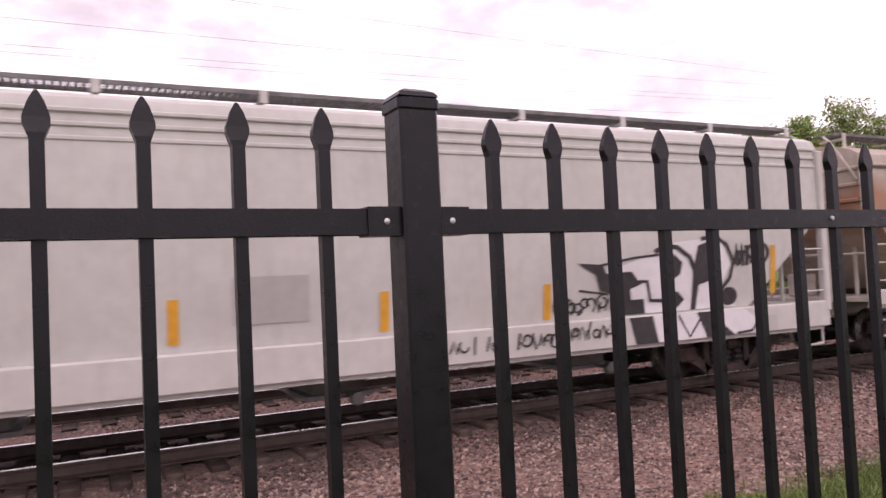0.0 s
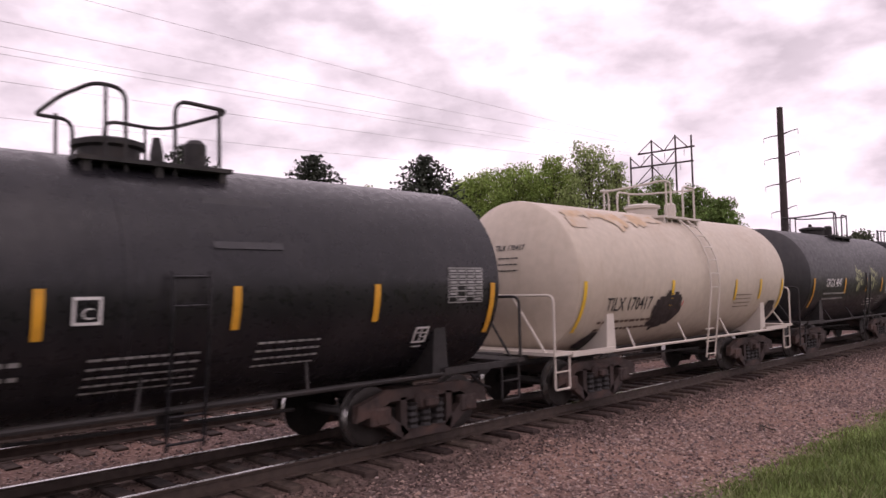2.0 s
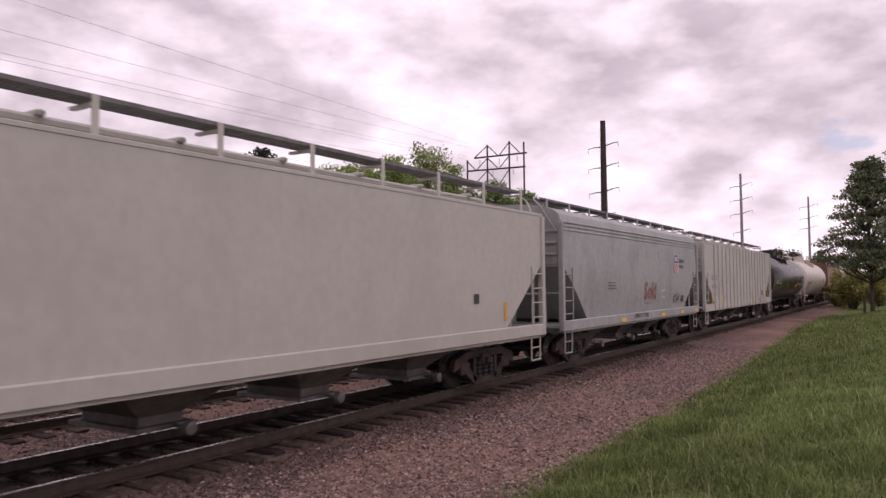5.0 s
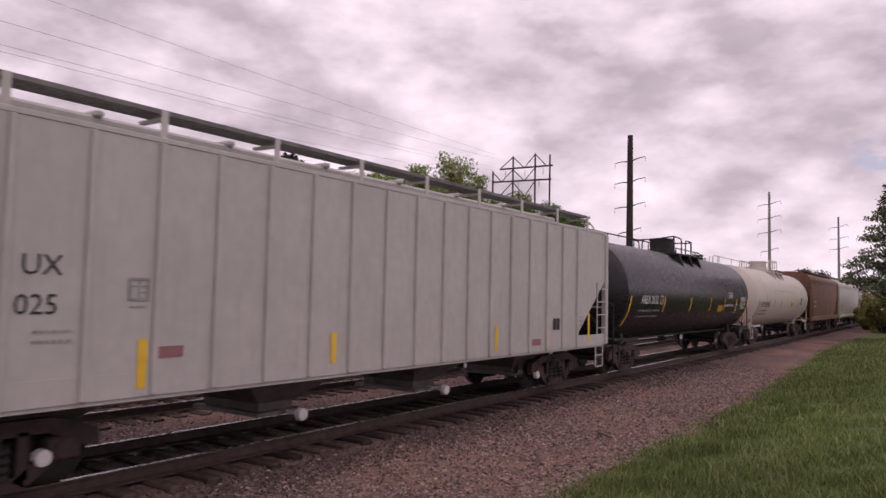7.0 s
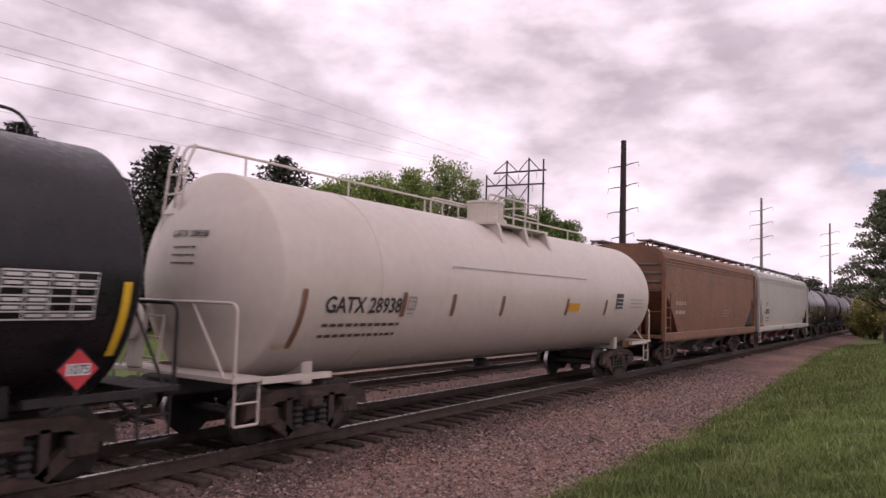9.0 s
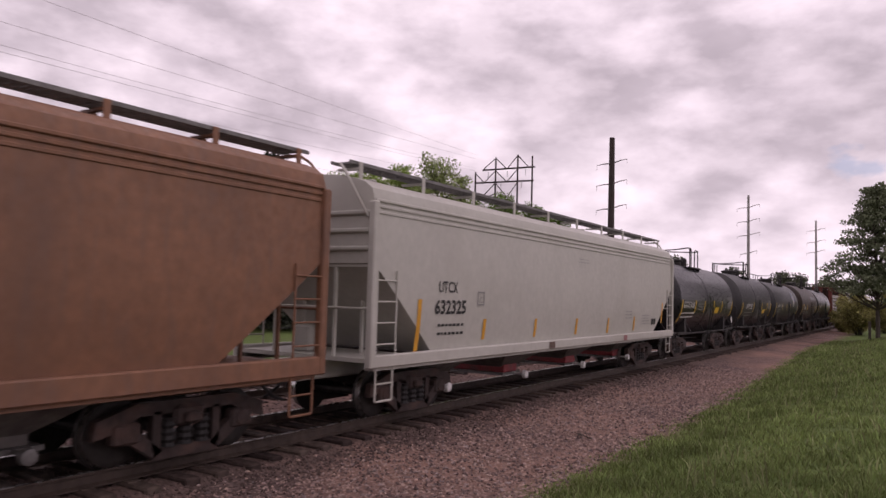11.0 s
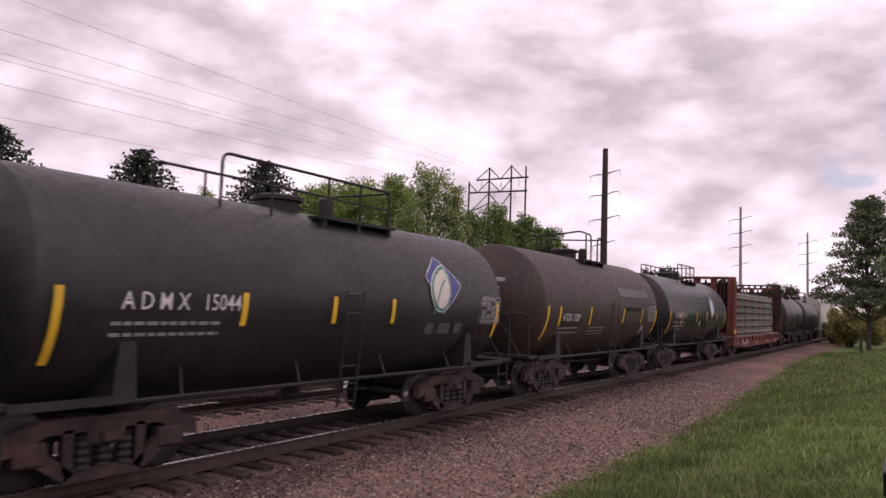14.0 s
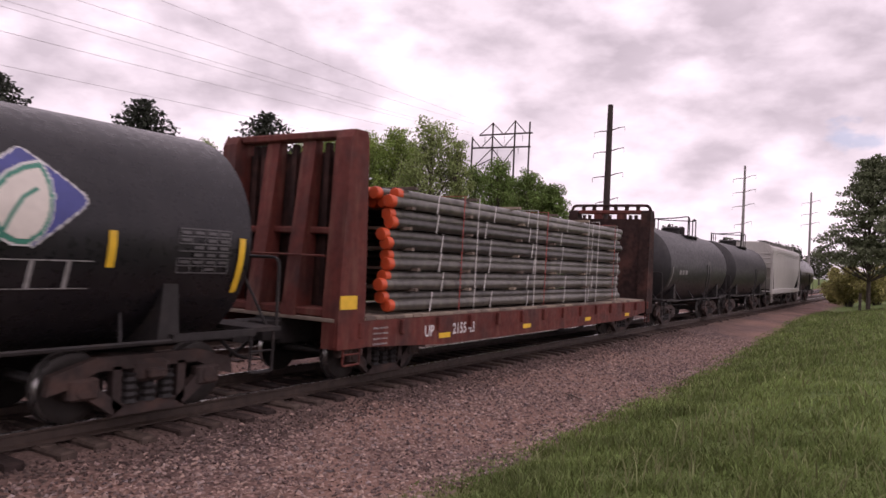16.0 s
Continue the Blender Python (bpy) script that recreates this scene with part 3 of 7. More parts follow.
# ---- tank cars ----
def tank_car(label, s0, s1, mat, trim, R=1.52, zc=2.30, marks=(), mark_mat=None, dome="low", platform=0.5, rail_kind="loop", long_rail=False,
             side_ladder=True, seams=(), skirt=True, truck_in=1.15, head="", dish=0.46, hoops=(-0.55, -0.34, -0.12, 0.45, 1.01), fence=(-1.9, -0.9, 0.4, 1.25, 2.1)):
    """A tank on two trucks; s0 and s1 are the ends of its straight shell along the track. Returns the car and a height-aware layer function."""
    half = (s1 - s0) / 2
    car = car_base("tank_car", label, s0, s1)
    hd = 0.62
    # a dished jacket head that meets the shell at a crisp rim
    prof = [(-half - 0.03 - dish * (1 - k * k), max(0.02, (R - 0.02) * k)) for k in (i / 8 for i in range(9))] + [(-half - 0.012, R - 0.006)]
    step = [(-half + 0.02, R)]
    for sx in seams:
        step += [(sx - 0.06, R), (sx - 0.05, R + 0.012), (sx + 0.05, R + 0.012), (sx + 0.06, R)]
    prof += step + [(-p, r) for p, r in reversed(prof)]
    part("tank_shell", Shape().turn(prof, (0, 0, zc), "x", 64), mat, car, "", True)
    # stub sills, bolsters and saddles
    for sg in (-1, 1):
        s = Shape().box(*sorted((sg * (half - 2.4), sg * (half + hd + 0.28))), -0.30, 0.30, 0.74, 1.02, 0.03)
        part("stub_sill", s, M_DARK, car)
        tx = sg * (half - truck_in)
        for y in (-1, 1):
            sd = Shape()
            if not skirt:
                sd.box(tx - 0.12, tx + 0.12, *sorted((y * 0.2, y * 0.95)), 0.80, zc - R * 0.72, 0.02)
                part("saddle", sd, trim, car)
                continue
            sd.add([(tx - 0.16, y * 0.2, 0.86), (tx + 0.16, y * 0.2, 0.86), (tx + 0.16, y * 1.36, 0.98), (tx - 0.16, y * 1.36, 0.98),
                    (tx - 0.1, y * 0.2, zc - R + 0.1), (tx + 0.1, y * 0.2, zc - R + 0.1), (tx + 0.1, y * 1.36, zc - 0.50), (tx - 0.1, y * 1.36, zc - 0.50)],
                   [(0, 1, 2, 3), (4, 7, 6, 5), (0, 4, 5, 1), (1, 5, 6, 2), (2, 6, 7, 3), (3, 7, 4, 0)])
            part("saddle", sd, trim, car)
        # end platform, hand rail, steps
        xe = half + hd + 0.10
        pl = Shape().box(*sorted((sg * (xe - 0.55), sg * xe)), -1.42, 1.42, 1.00, 1.06)
        pl.box(*sorted((sg * (tx * sg), sg * (xe - 0.5))), -1.45, -1.37, 0.96, 1.05)
        pl.box(*sorted((sg * (tx * sg), sg * (xe - 0.5))), 1.37, 1.45, 0.96, 1.05)
        part("end_platform", pl, trim, car)
        hr = Shape()
        xr = sg * (xe - 0.06)
        hr.tube(rounded([(xr, -1.38, 1.0), (xr, -1.38, 2.05), (xr, 1.38, 2.05), (xr, 1.38, 1.0)], 0.14), 0.024, 8)
        hr.tube([(xr, -0.45, 2.05), (xr, -1.2, 1.02)], 0.022, 6)
        hr.tube([(xr, 0.45, 2.05), (xr, 1.2, 1.02)], 0.022, 6)
        for y in (-1.36, 1.36):
            sill_step(hr, sg * (xe - 0.30), y, 1.02, 0.42)
        part("end_hand_rail", hr, trim, car)
        truck(car, tx)
    br = Shape().turn([(-0.05, 0.28), (0, 0.30), (0.03, 0.28)], (-half - hd - 0.16, 0.75, 1.75), "x", 16)
    br.box(-half - hd - 0.14, -half - hd - 0.02, 0.6, 0.9, 1.05, 1.7, 0.03)
    part("hand_brake", br, M_DARK if trim is M_DARK else trim, car)
    couplers(car, half + hd + 0.62)
    if skirt:
        for y in (-1, 1):
            w = Shape()
            w.tube([(-half + 0.7, y * 1.42, 0.97), (half - 0.7, y * 1.42, 0.97)], 0.03, 6)
            k = -half + 1.9
            while k < half - 1.5:
                w.tube([(k, y * 1.42, 0.97), (k + 0.18, y * 1.12, zc - R * 0.62)], 0.022, 6)
                k += 2.1
            part("side_hand_rail", w, trim, car)
    un = Shape().turn([(0, 0.03), (0.02, 0.16), (0.20, 0.18), (0.22, 0.12)], (0.2, 0, zc - R - 0.26), "z", 14)
    un.tube([(-half + 1.4, -0.85, zc - R + 0.12), (half - 1.4, -0.85, zc - R + 0.12)], 0.03, 6)
    un.tube([(-1.8, -0.5, 0.70), (1.7, -0.5, 0.62)], 0.025, 6)
    un.turn([(-0.45, 0.2), (-0.4, 0.22), (0.4, 0.22), (0.45, 0.2)], (-half + 2.6, 0.5, 0.62), "x", 12)
    part("brake_rigging", un, M_DARK, car)
    # top platform, hand rails, dome
    top = zc + R
    px = platform
    pa, pb = (px - 0.66, px + 1.14) if rail_kind == "loop" else (px + 0.1, px + fence[-1] + 0.05)
    for y in (-0.76, 0.76):
        dk = Shape().box(pa, pb, y - 0.16, y + 0.16, top - 0.16, top - 0.11)
        for k in (0.06, 0.5, 0.94):
            x = pa + (pb - pa) * k
            dk.box(x - 0.04, x + 0.04, y - 0.12, y + 0.12, top - 0.38, top - 0.155)
        part("top_platform", dk, M_DARK if trim is M_DARK else trim, car)
    z0 = top - 0.12
    yr, zr = 0.82, z0 + (0.64 if dome == "big" else 0.80)
    h0, h1, h2, h3, h4 = (px + k for k in hoops)
    if rail_kind == "loop":
        # two hoops, each bent from one bar, that run across the tank
        hr = Shape().tube(rounded([(h2, -yr, z0 - 0.2), (h2, -yr, zr), (h0 + 0.1, -yr, zr + 0.03), (h0 - 0.1, -yr * 0.4, zr - 0.06), (h0 - 0.1, yr * 0.6, zr - 0.1), (h0, yr, zr - 0.05), (h2 - 0.02, yr, zr - 0.05), (h2 - 0.02, yr, z0 - 0.2)], 0.17), 0.025, 8)
        for y in (-yr, yr):
            part("rail_post", Shape().tube([(h1, y, z0 - 0.25), (h1, y, zr)], 0.030 if dome == "big" else 0.023, 8), trim, car)
        part("top_hand_rail", hr, trim, car)
        hr = Shape().tube(rounded([(h3, -yr, z0 - 0.2), (h3, -yr, zr - 0.02), (h4 + 0.08, -yr, zr - 0.05), (h4 + 0.12, -yr * 0.8, zr - 0.07), (h4 + 0.02, yr * 0.7, zr - 0.04), (h4 - 0.1, yr, zr - 0.02), (h3 - 0.2, yr, zr), (h3 - 0.2, yr, z0 - 0.2)], 0.17), 0.025, 8)
        part("rail_post", Shape().tube([(h4, -yr, z0 - 0.3), (h4, -yr, zr - 0.05)], 0.030 if dome == "big" else 0.024, 8), trim, car)
        part("rail_post", Shape().tube([(h4 - 0.22, yr, z0 - 0.2), (h4 - 0.22, yr, zr - 0.02)], 0.022, 8), trim, car)
    else:
        for y in (-0.78, 0.78):
            for k in fence[1:]:
                part("rail_post", Shape().tube([(px + k, y, z0 - 0.2), (px + k, y, z0 + 0.66)], 0.022, 6), trim, car)
            part("top_hand_rail", Shape().tube(rounded([(px + fence[0], y, z0 - 0.25), (px + fence[0], y, z0 + 0.68), (px + fence[-1], y, z0 + 0.68)], 0.15), 0.024, 8), trim, car)
            part("middle_rail", Shape().tube([(px + fence[2], y, z0 + 0.34), (px + fence[-1], y, z0 + 0.34)], 0.018, 6), trim, car)
        hr = Shape().tube([(px + fence[-1], -0.78, z0 + 0.66), (px + fence[-1], 0.78, z0 + 0.66)], 0.02, 6)
    if long_rail:
        ld = Shape()
        for y in (0.25, 0.65):
            ld.tube([(-half - hd - 0.06, y, 1.06), (-half - 0.34, y, top + 0.1), (-half - 0.2, y, top + 0.42)], 0.022, 6)
        for i in range(10):
            k = (i + 0.5) / 10
            ld.tube([(-half - hd - 0.06 + (hd - 0.28) * k, 0.25, 1.06 + (top - 0.96) * k), (-half - hd - 0.06 + (hd - 0.28) * k, 0.65, 1.06 + (top - 0.96) * k)], 0.018, 6)
        part("end_ladder", ld, trim, car)
        for y in (0.5,):
            pts = [(-half - 0.35, y, top - 0.55), (-half - 0.2, y, top + 0.45), (half - 0.4, y, top + 0.42), (half, y, top - 0.35)]
            hr.tube(rounded(pts, 0.2), 0.024, 6)
            k = -half + 1.0
            while k < half - 0.5:
                hr.tube([(k, y, top - 0.06), (k, y, top + 0.44)], 0.02, 6)
                k += 2.6
    part("top_hand_rail", hr, trim, car)
    dm = Shape()
    if dome == "big":
        dm.turn([(-0.22, 0.54), (0.05, 0.52), (0.06, 0.46), (0.10, 0.46), (0.11, 0.44), (0.42, 0.44), (0.44, 0.47), (0.49, 0.46), (0.51, 0.1)], (px - 0.1, 0, top + 0.06), "z", 28)
        dm.box(px - 1.44, px + 1.22, -1.05, 1.05, top - 0.14, top - 0.09)
        for k in (-1.3, -0.05, 1.08):
            for y in (-1, 1):
                dm.add([(px + k - 0.06, y * 1.05, top - 0.1), (px + k + 0.06, y * 1.05, top - 0.1), (px + k + 0.06, y * 1.26, zc + R * 0.56), (px + k - 0.06, y * 1.26, zc + R * 0.56), (px + k, y * 0.4, top - 0.1)],
                       [(0, 1, 2, 3), (0, 3, 4), (1, 4, 2), (0, 4, 1), (2, 4, 3)])
    else:
        dm.turn([(-0.12, 0.36), (0.12, 0.36), (0.15, 0.42), (0.21, 0.42), (0.25, 0.30), (0.27, 0.05)], (px, 0, top), "z", 20)
        vm = M_DARK if trim is M_DARK else trim
        part("valve_bonnet", Shape().turn([(-0.1, 0.14), (0.28, 0.14), (0.34, 0.08)], (px + 1.0, -0.2, top), "z", 12), vm, car, "", True)
        part("relief_valve", Shape().turn([(-0.1, 0.09), (0.2, 0.09), (0.42, 0.05)], (px + 0.72, 0.3, top), "z", 10), vm, car, "", True)
    part("manway_dome", dm, M_DARK if trim is M_DARK else trim, car, "", True)
    if side_ladder:
        for y in (-1, 1):
            ld = Shape()
            for dx in (0.05, 0.47):
                pts = [(px + dx, y * 1.45, 0.55), (px + dx, y * (R + 0.10), zc - 0.3)]
                pts += [(px + dx, y * (R + 0.10) * math.cos(a), zc + (R + 0.10) * math.sin(a)) for a in (radians(d) for d in ((0, 15, 30, 45, 58) if trim is not M_DARK else (0, 5)))]
                ld.tube(pts, 0.02, 6)
            for i in range(3):
                ld.tube([(px + 0.05, y * 1.45, 0.62 + 0.28 * i), (px + 0.47, y * 1.45, 0.62 + 0.28 * i)], 0.016, 6)
            for d in range(-8, 60 if trim is not M_DARK else 6, 11):
                a = radians(d)
                ld.tube([(px + 0.05, y * (R + 0.10) * math.cos(a), zc + (R + 0.10) * math.sin(a)), (px + 0.47, y * (R + 0.10) * math.cos(a), zc + (R + 0.10) * math.sin(a))], 0.016, 6)
            part("side_ladder", ld, mat if trim is M_DARK else trim, car)
    c = (s0 + s1) / 2

    def lay(name, s, sx, z, m, text=""):
        """Paint on the near side; sx is the place along the track as the clip begins."""
        return part(name, on_tank(s, sx - c, z, R, zc), m, car, text)

    def head_mark(words, size, m):
        """Paint on the head that faces up the line."""
        s = join((text_shape(words, size, 0.003, 0.9), 0, 0), (bars(3, size * 3.2, size * 0.3, size * 0.55, len(words), 2), 0.1, -size * 1.2))
        out = []
        for px, py, _ in s.v:
            y, z = 0.10 - px, 0.55 + py
            k = min(1.0, math.hypot(y, z) / (R - 0.02))
            out.append((-half - 0.045 - dish * (1 - k * k), y, zc + z))
        s.v = out
        part("small_writing", s, m, car, "small lettering on the tank head")

    if head:
        head_mark(head, 0.135, M_LETK if trim is not M_DARK else M_LETW)
    for sx, tall in marks:
        w = 0.10
        zt = 2.28
        n = 8
        q = Shape().add([p for i in range(n + 1) for p in ((0, -tall * i / n, 0), (w, -tall * i / n, 0))], [(2 * i, 2 * i + 1, 2 * i + 3, 2 * i + 2) for i in range(n)])
        lay("reflector_strip", q, sx, zt, mark_mat or M_ORANGE, "amber reflective strip")
    return car, lay


def data_panel(lay, sx, z, w, h, seed, m):
    """A framed table of small writing."""
    s = Shape()
    for i in range(7):
        y = -h * i / 6
        s.add([(0, y - 0.008, 0), (w, y - 0.008, 0), (w, y + 0.008, 0), (0, y + 0.008, 0)], [(0, 1, 2, 3)])
    for i in range(5):
        x = w * i / 4
        s.add([(x - 0.008, -h, 0), (x + 0.008, -h, 0), (x + 0.008, 0, 0), (x - 0.008, 0, 0)], [(0, 1, 2, 3)])
    rnd = random.Random(seed)
    for i in range(6):
        for k in range(4):
            if rnd.random() < 0.75:
                x, y = w * (k + 0.12) / 4, -h * (i + 0.7) / 6
                s.add([(x, y, 0), (x + w * 0.18, y, 0), (x + w * 0.18, y + h * 0.07, 0), (x, y + h * 0.07, 0)], [(0, 1, 2, 3)])
    lay("data_panel", s, sx, z, m, "table of small white writing")


def square_mark(lay, sx, z, k, m, letter=""):
    t = 0.03
    s = Shape()
    for x0, x1, y0, y1 in ((0, k, 0, t), (0, k, k - t, k), (0, t, t, k - t), (k - t, k, t, k - t)):
        s.add([(x0, y0, 0), (x1, y0, 0), (x1, y1, 0), (x0, y1, 0)], [(0, 1, 2, 3)])
    if letter:
        q = text_shape(letter, k * 0.6)
        s = join((s, 0, 0), (q, k * 0.3, k * 0.2))
    else:
        # cells with a line of writing in each
        s = join((s, 0, 0), (rect(t * 0.8, k - 2 * t - 0.01), k * 0.46, t + 0.005), (rect(k * 0.22, k * 0.07), k * 0.17, k * 0.60), (rect(k * 0.22, k * 0.07), k * 0.64, k * 0.60), (rect(k * 0.22, k * 0.07), k * 0.64, k * 0.34), (rect(k * 0.7, k * 0.07), k * 0.1, -k * 0.28))
    lay("inspection_square", s, sx, z, m)


def leaf_logo(lay, sx, z, size):
    """Diamond-shaped emblem: blue field with a pale line round it, cream leaf with a green edge."""
    diamond = [(-0.5, 0.09), (-0.46, 0.15), (-0.07, 0.47), (-0.03, 0.47), (0.50, 0.05), (0.52, -0.01), (0.48, -0.07), (0.0, -0.46)]
    blade = [(0.11, 0.33), (0.16, 0.17), (0.18, 0.0), (0.15, -0.2), (0.08, -0.33), (-0.04, -0.42), (-0.16, -0.42), (-0.27, -0.37), (-0.35, -0.25), (-0.39, -0.10), (-0.34, 0.04), (-0.22, 0.17), (-0.06, 0.27)]

    def within(poly, cx, cy, k):
        q = [(cx + (x - cx) * k, cy + (y - cy) * k) for x, y in poly]

        def test(x, y):
            x, y, r = x / size, y / size, False
            for (x0, y0), (x1, y1) in zip(q, q[1:] + q[:1]):
                if (y0 > y) != (y1 > y) and x < (x1 - x0) * (y - y0) / (y1 - y0) + x0:
                    r = not r
            return r
        return test

    for n, (name, poly, k, m) in enumerate((("emblem_border", diamond, 1.0, M_LETW), ("emblem_field", diamond, 0.955, M_BLUE), ("emblem_leaf_rim", blade, 1.07, M_LETW), ("emblem_leaf_edge", blade, 1.0, M_LEAFG), ("emblem_leaf", blade, 0.86, M_LEAFW))):
        c = (0.0, 0.0) if poly is diamond else (-0.06, -0.10)
        q = lay(name, grid_poly(within(poly, *c, k), -0.55 * size, 0.55 * size, -0.55 * size, 0.55 * size, size / 64), sx, z, m)
        for v in q.data.vertices:
            v.co.y -= 0.004 * n
    q = lay("emblem_vein", join((stroke([(-0.33 * size, -0.47 * size), (-0.27 * size, -0.34 * size), (-0.19 * size, -0.17 * size), (-0.09 * size, -0.02 * size), (0.04 * size, 0.07 * size)], 0.035 * size), 0, 0)), sx, z, M_LEAFG)
    for v in q.data.vertices:
        v.co.y -= 0.022


# ---- covered hoppers ----
def hopper_car(label, s0, s1, mat, style="curved", eave=3.74, marks=(), mark_mat=None, trim=None, chutes=3, ribs=0, cut=1.9, sill=0.98, mould=3, walk_up=0.60, sill_top=1.25, gap=0.10, post_up=-0.05, gate=None, roof=0.48, outlets=None, end_mat=None):
    half = (s1 - s0) / 2
    c = (s0 + s1) / 2
    trim = trim or mat
    car = car_base("covered_hopper_car", label, s0, s1)
    HW = 1.56
    zb = sill_top - 0.04
    flat_roof = style != "curved"

    def prof(z):
        t = (z - zb) / (eave - zb)
        return HW - (0.10 * (2 * t - 1) ** 2 * (1 if t < 0.5 else 0.4) if style == "curved" else 0.0)

    def zlow(x):
        d = half - abs(x)
        return zb if d > cut else zb + (2.70 - zb) * (1 - d / cut)

    xs = [-half, -half + cut * 0.33, -half + cut * 0.66, -half + cut] + [-half + cut + (2 * half - 2 * cut) * i / 6 for i in range(1, 6)]
    xs += [half - cut, half - cut * 0.66, half - cut * 0.33, half]
    rings = []
    for x in xs:
        lo = zlow(x)
        zs = [lo + (eave - lo) * i / 8 for i in range(9)]
        ring = [(x, -prof(z), z) for z in zs]
        for i in range(1, 12):
            a = math.pi * i / 12
            ring.append((x, -prof(eave) * math.cos(a), eave + (0.33 * (1 - abs(math.cos(a))) if flat_roof else roof * math.sin(a) ** 0.75)))
        ring += [(x, prof(z), z) for z in reversed(zs)]
        rings.append(ring)
    part("hopper_body", Shape().loft(rings), mat, car, "", True)
    # side sills and end frames
    for y in (-1, 1):
        s = Shape()
        a, b = sorted((y * (HW - 0.10), y * (HW + 0.05)))
        if ribs:
            a, b = sorted((y * (HW - 0.10), y * (HW + 0.006)))
        s.box(-half, half, a, b, sill, sill_top, 0.0 if ribs else 0.02)
        s.box(-half + 0.1, half - 0.1, min(y * (HW - 0.22), y * (HW - 0.02)), max(y * (HW - 0.22), y * (HW - 0.02)), sill - 0.05, sill - 0.005)
        part("side_sill", s, trim, car)
        if style == "curved":
            for k, dz in enumerate((0.0, -gap, -2 * gap)[:mould]):
                e = Shape()
                z = eave - 0.02 + dz
                a, b = sorted((y * (prof(z) - 0.02), y * (prof(z) + 0.035 - 0.008 * k)))
                e.box(-half + 0.02, half - 0.02, a, b, z - 0.035, z + 0.02, 0.012)
                part("eave_moulding", e, mat, car)
        else:
            e = Shape()
            a, b = sorted((y * (HW - 0.02), y * (HW + 0.012)))
            e.box(-half, half, a, b, eave - 0.05, eave + 0.015, 0.008)
            part("top_chord", e, mat, car)
        for i in range(ribs):
            x = -half + cut - 0.02 + (2 * half - 2 * cut + 0.04) * i / (ribs - 1)
            r = Shape()
            a, b = sorted((y * (HW - 0.01), y * (HW + 0.055)))
            r.box(x - 0.035, x + 0.035, a, b, sill + 0.004, eave - 0.055, 0.012)
            part("side_rib", r, mat, car)
    for sg in (-1, 1):
        xe = sg * half
        for y in (-1, 1):
            p = Shape().box(xe - 0.09, xe + 0.05, *sorted((y * (HW - 0.08), y * (HW + 0.06))), 0.98, eave + post_up, 0.02)
            part("corner_post", p, trim, car)
            ld = Shape()
            ladder(ld, xe - sg * 0.62, xe - sg * 0.08, y * (HW + 0.02), sill_top, 2.6, 4)
            sill_step(ld, xe - sg * 0.38, y * (HW - 0.02), 1.0, 0.42, 0.46)
            part("corner_ladder", ld, trim, car)
        w = Shape()
        w.box(*sorted((xe - sg * 0.02, xe - sg * 0.10)), -HW + 0.1, HW - 0.1, 2.64, eave + 0.02)
        for z in (2.95, 3.25, 3.55):
            w.box(*sorted((xe - sg * 0.03, xe + sg * 0.045)), -HW + 0.12, HW - 0.12, z - 0.04, z + 0.04, 0.02)
        # a separate, darker end material paints shade onto the wall
        part("end_wall", w, end_mat or mat, car)
        d = Shape().box(*sorted((xe - sg * 1.5, xe + sg * 0.02)), -HW + 0.1, HW - 0.1, 1.06, 1.13)
        d.box(*sorted((xe - sg * 2.6, xe + sg * 0.45)), -0.32, 0.32, 0.70, 1.05, 0.03)
        part("end_deck", d, trim, car)
        h = Shape()
        for y in (-0.7, 0.7):
            h.tube([(xe - sg * 0.06, y, 1.13), (xe - sg * 0.06, y, 2.68)], 0.04, 6)
            h.tube([(xe - sg * 0.8, y, 1.13), (xe - sg * 0.8, y, 2.1)], 0.04, 6)
        h.tube([(xe, -HW + 0.1, 1.95), (xe, HW - 0.1, 1.95)], 0.022, 6)
        h.box(*sorted((xe - sg * 0.7, xe - sg * 0.3)), 0.1, 0.5, 1.13, 1.6, 0.03)
        part("end_frame", h, trim, car)
        truck(car, sg * (half - 1.95))
    couplers(car, half + 0.62)
    # discharge chutes
    span = 2 * half - 2 * cut - 1.2
    for i in range(chutes):
        x = outlets[i] - c if outlets else -span / 2 + span * (i + 0.5) / chutes
        w = span / chutes * 0.46
        s = Shape()
        s.loft([[(x - w, -1.42, zb), (x + w, -1.42, zb), (x + w, 1.42, zb), (x - w, 1.42, zb)],
                [(x - 0.34, -0.62, 0.52), (x + 0.34, -0.62, 0.52), (x + 0.34, 0.62, 0.52), (x - 0.34, 0.62, 0.52)],
                [(x - 0.34, -0.62, 0.40), (x + 0.34, -0.62, 0.40), (x + 0.34, 0.62, 0.40), (x - 0.34, 0.62, 0.40)]])
        # chute colour holds both grime and the shade below the body
        ch = part("discharge_chute", s, M_CHUTE, car)
        g = Shape().box(x - 0.46, x + 0.46, -0.74, 0.74, 0.34, 0.40)
        if gate:
            part("gate_frame", Shape().box(x - 0.36, x + 0.30, -0.72, 0.72, 0.40, 0.60, 0.02), gate, ch, "red gate frame")
        part("outlet_gate", g, M_GRATE, ch)
        g = Shape().turn([(-0.10, 0.05), (-0.09, 0.09), (0.0, 0.10), (0.02, 0.05)], (x + 0.12, -1.0, 0.36), "y", 12)
        g.tube([(x + 0.12, -1.0, 0.36), (x + 0.12, -0.6, 0.38)], 0.03, 6)
        part("gate_capstan", g, M_LETW if gate or ribs else M_GRATE, ch)
    s = Shape().box(-half + 1.2, half - 1.2, -0.25, 0.25, 0.80, 1.05)
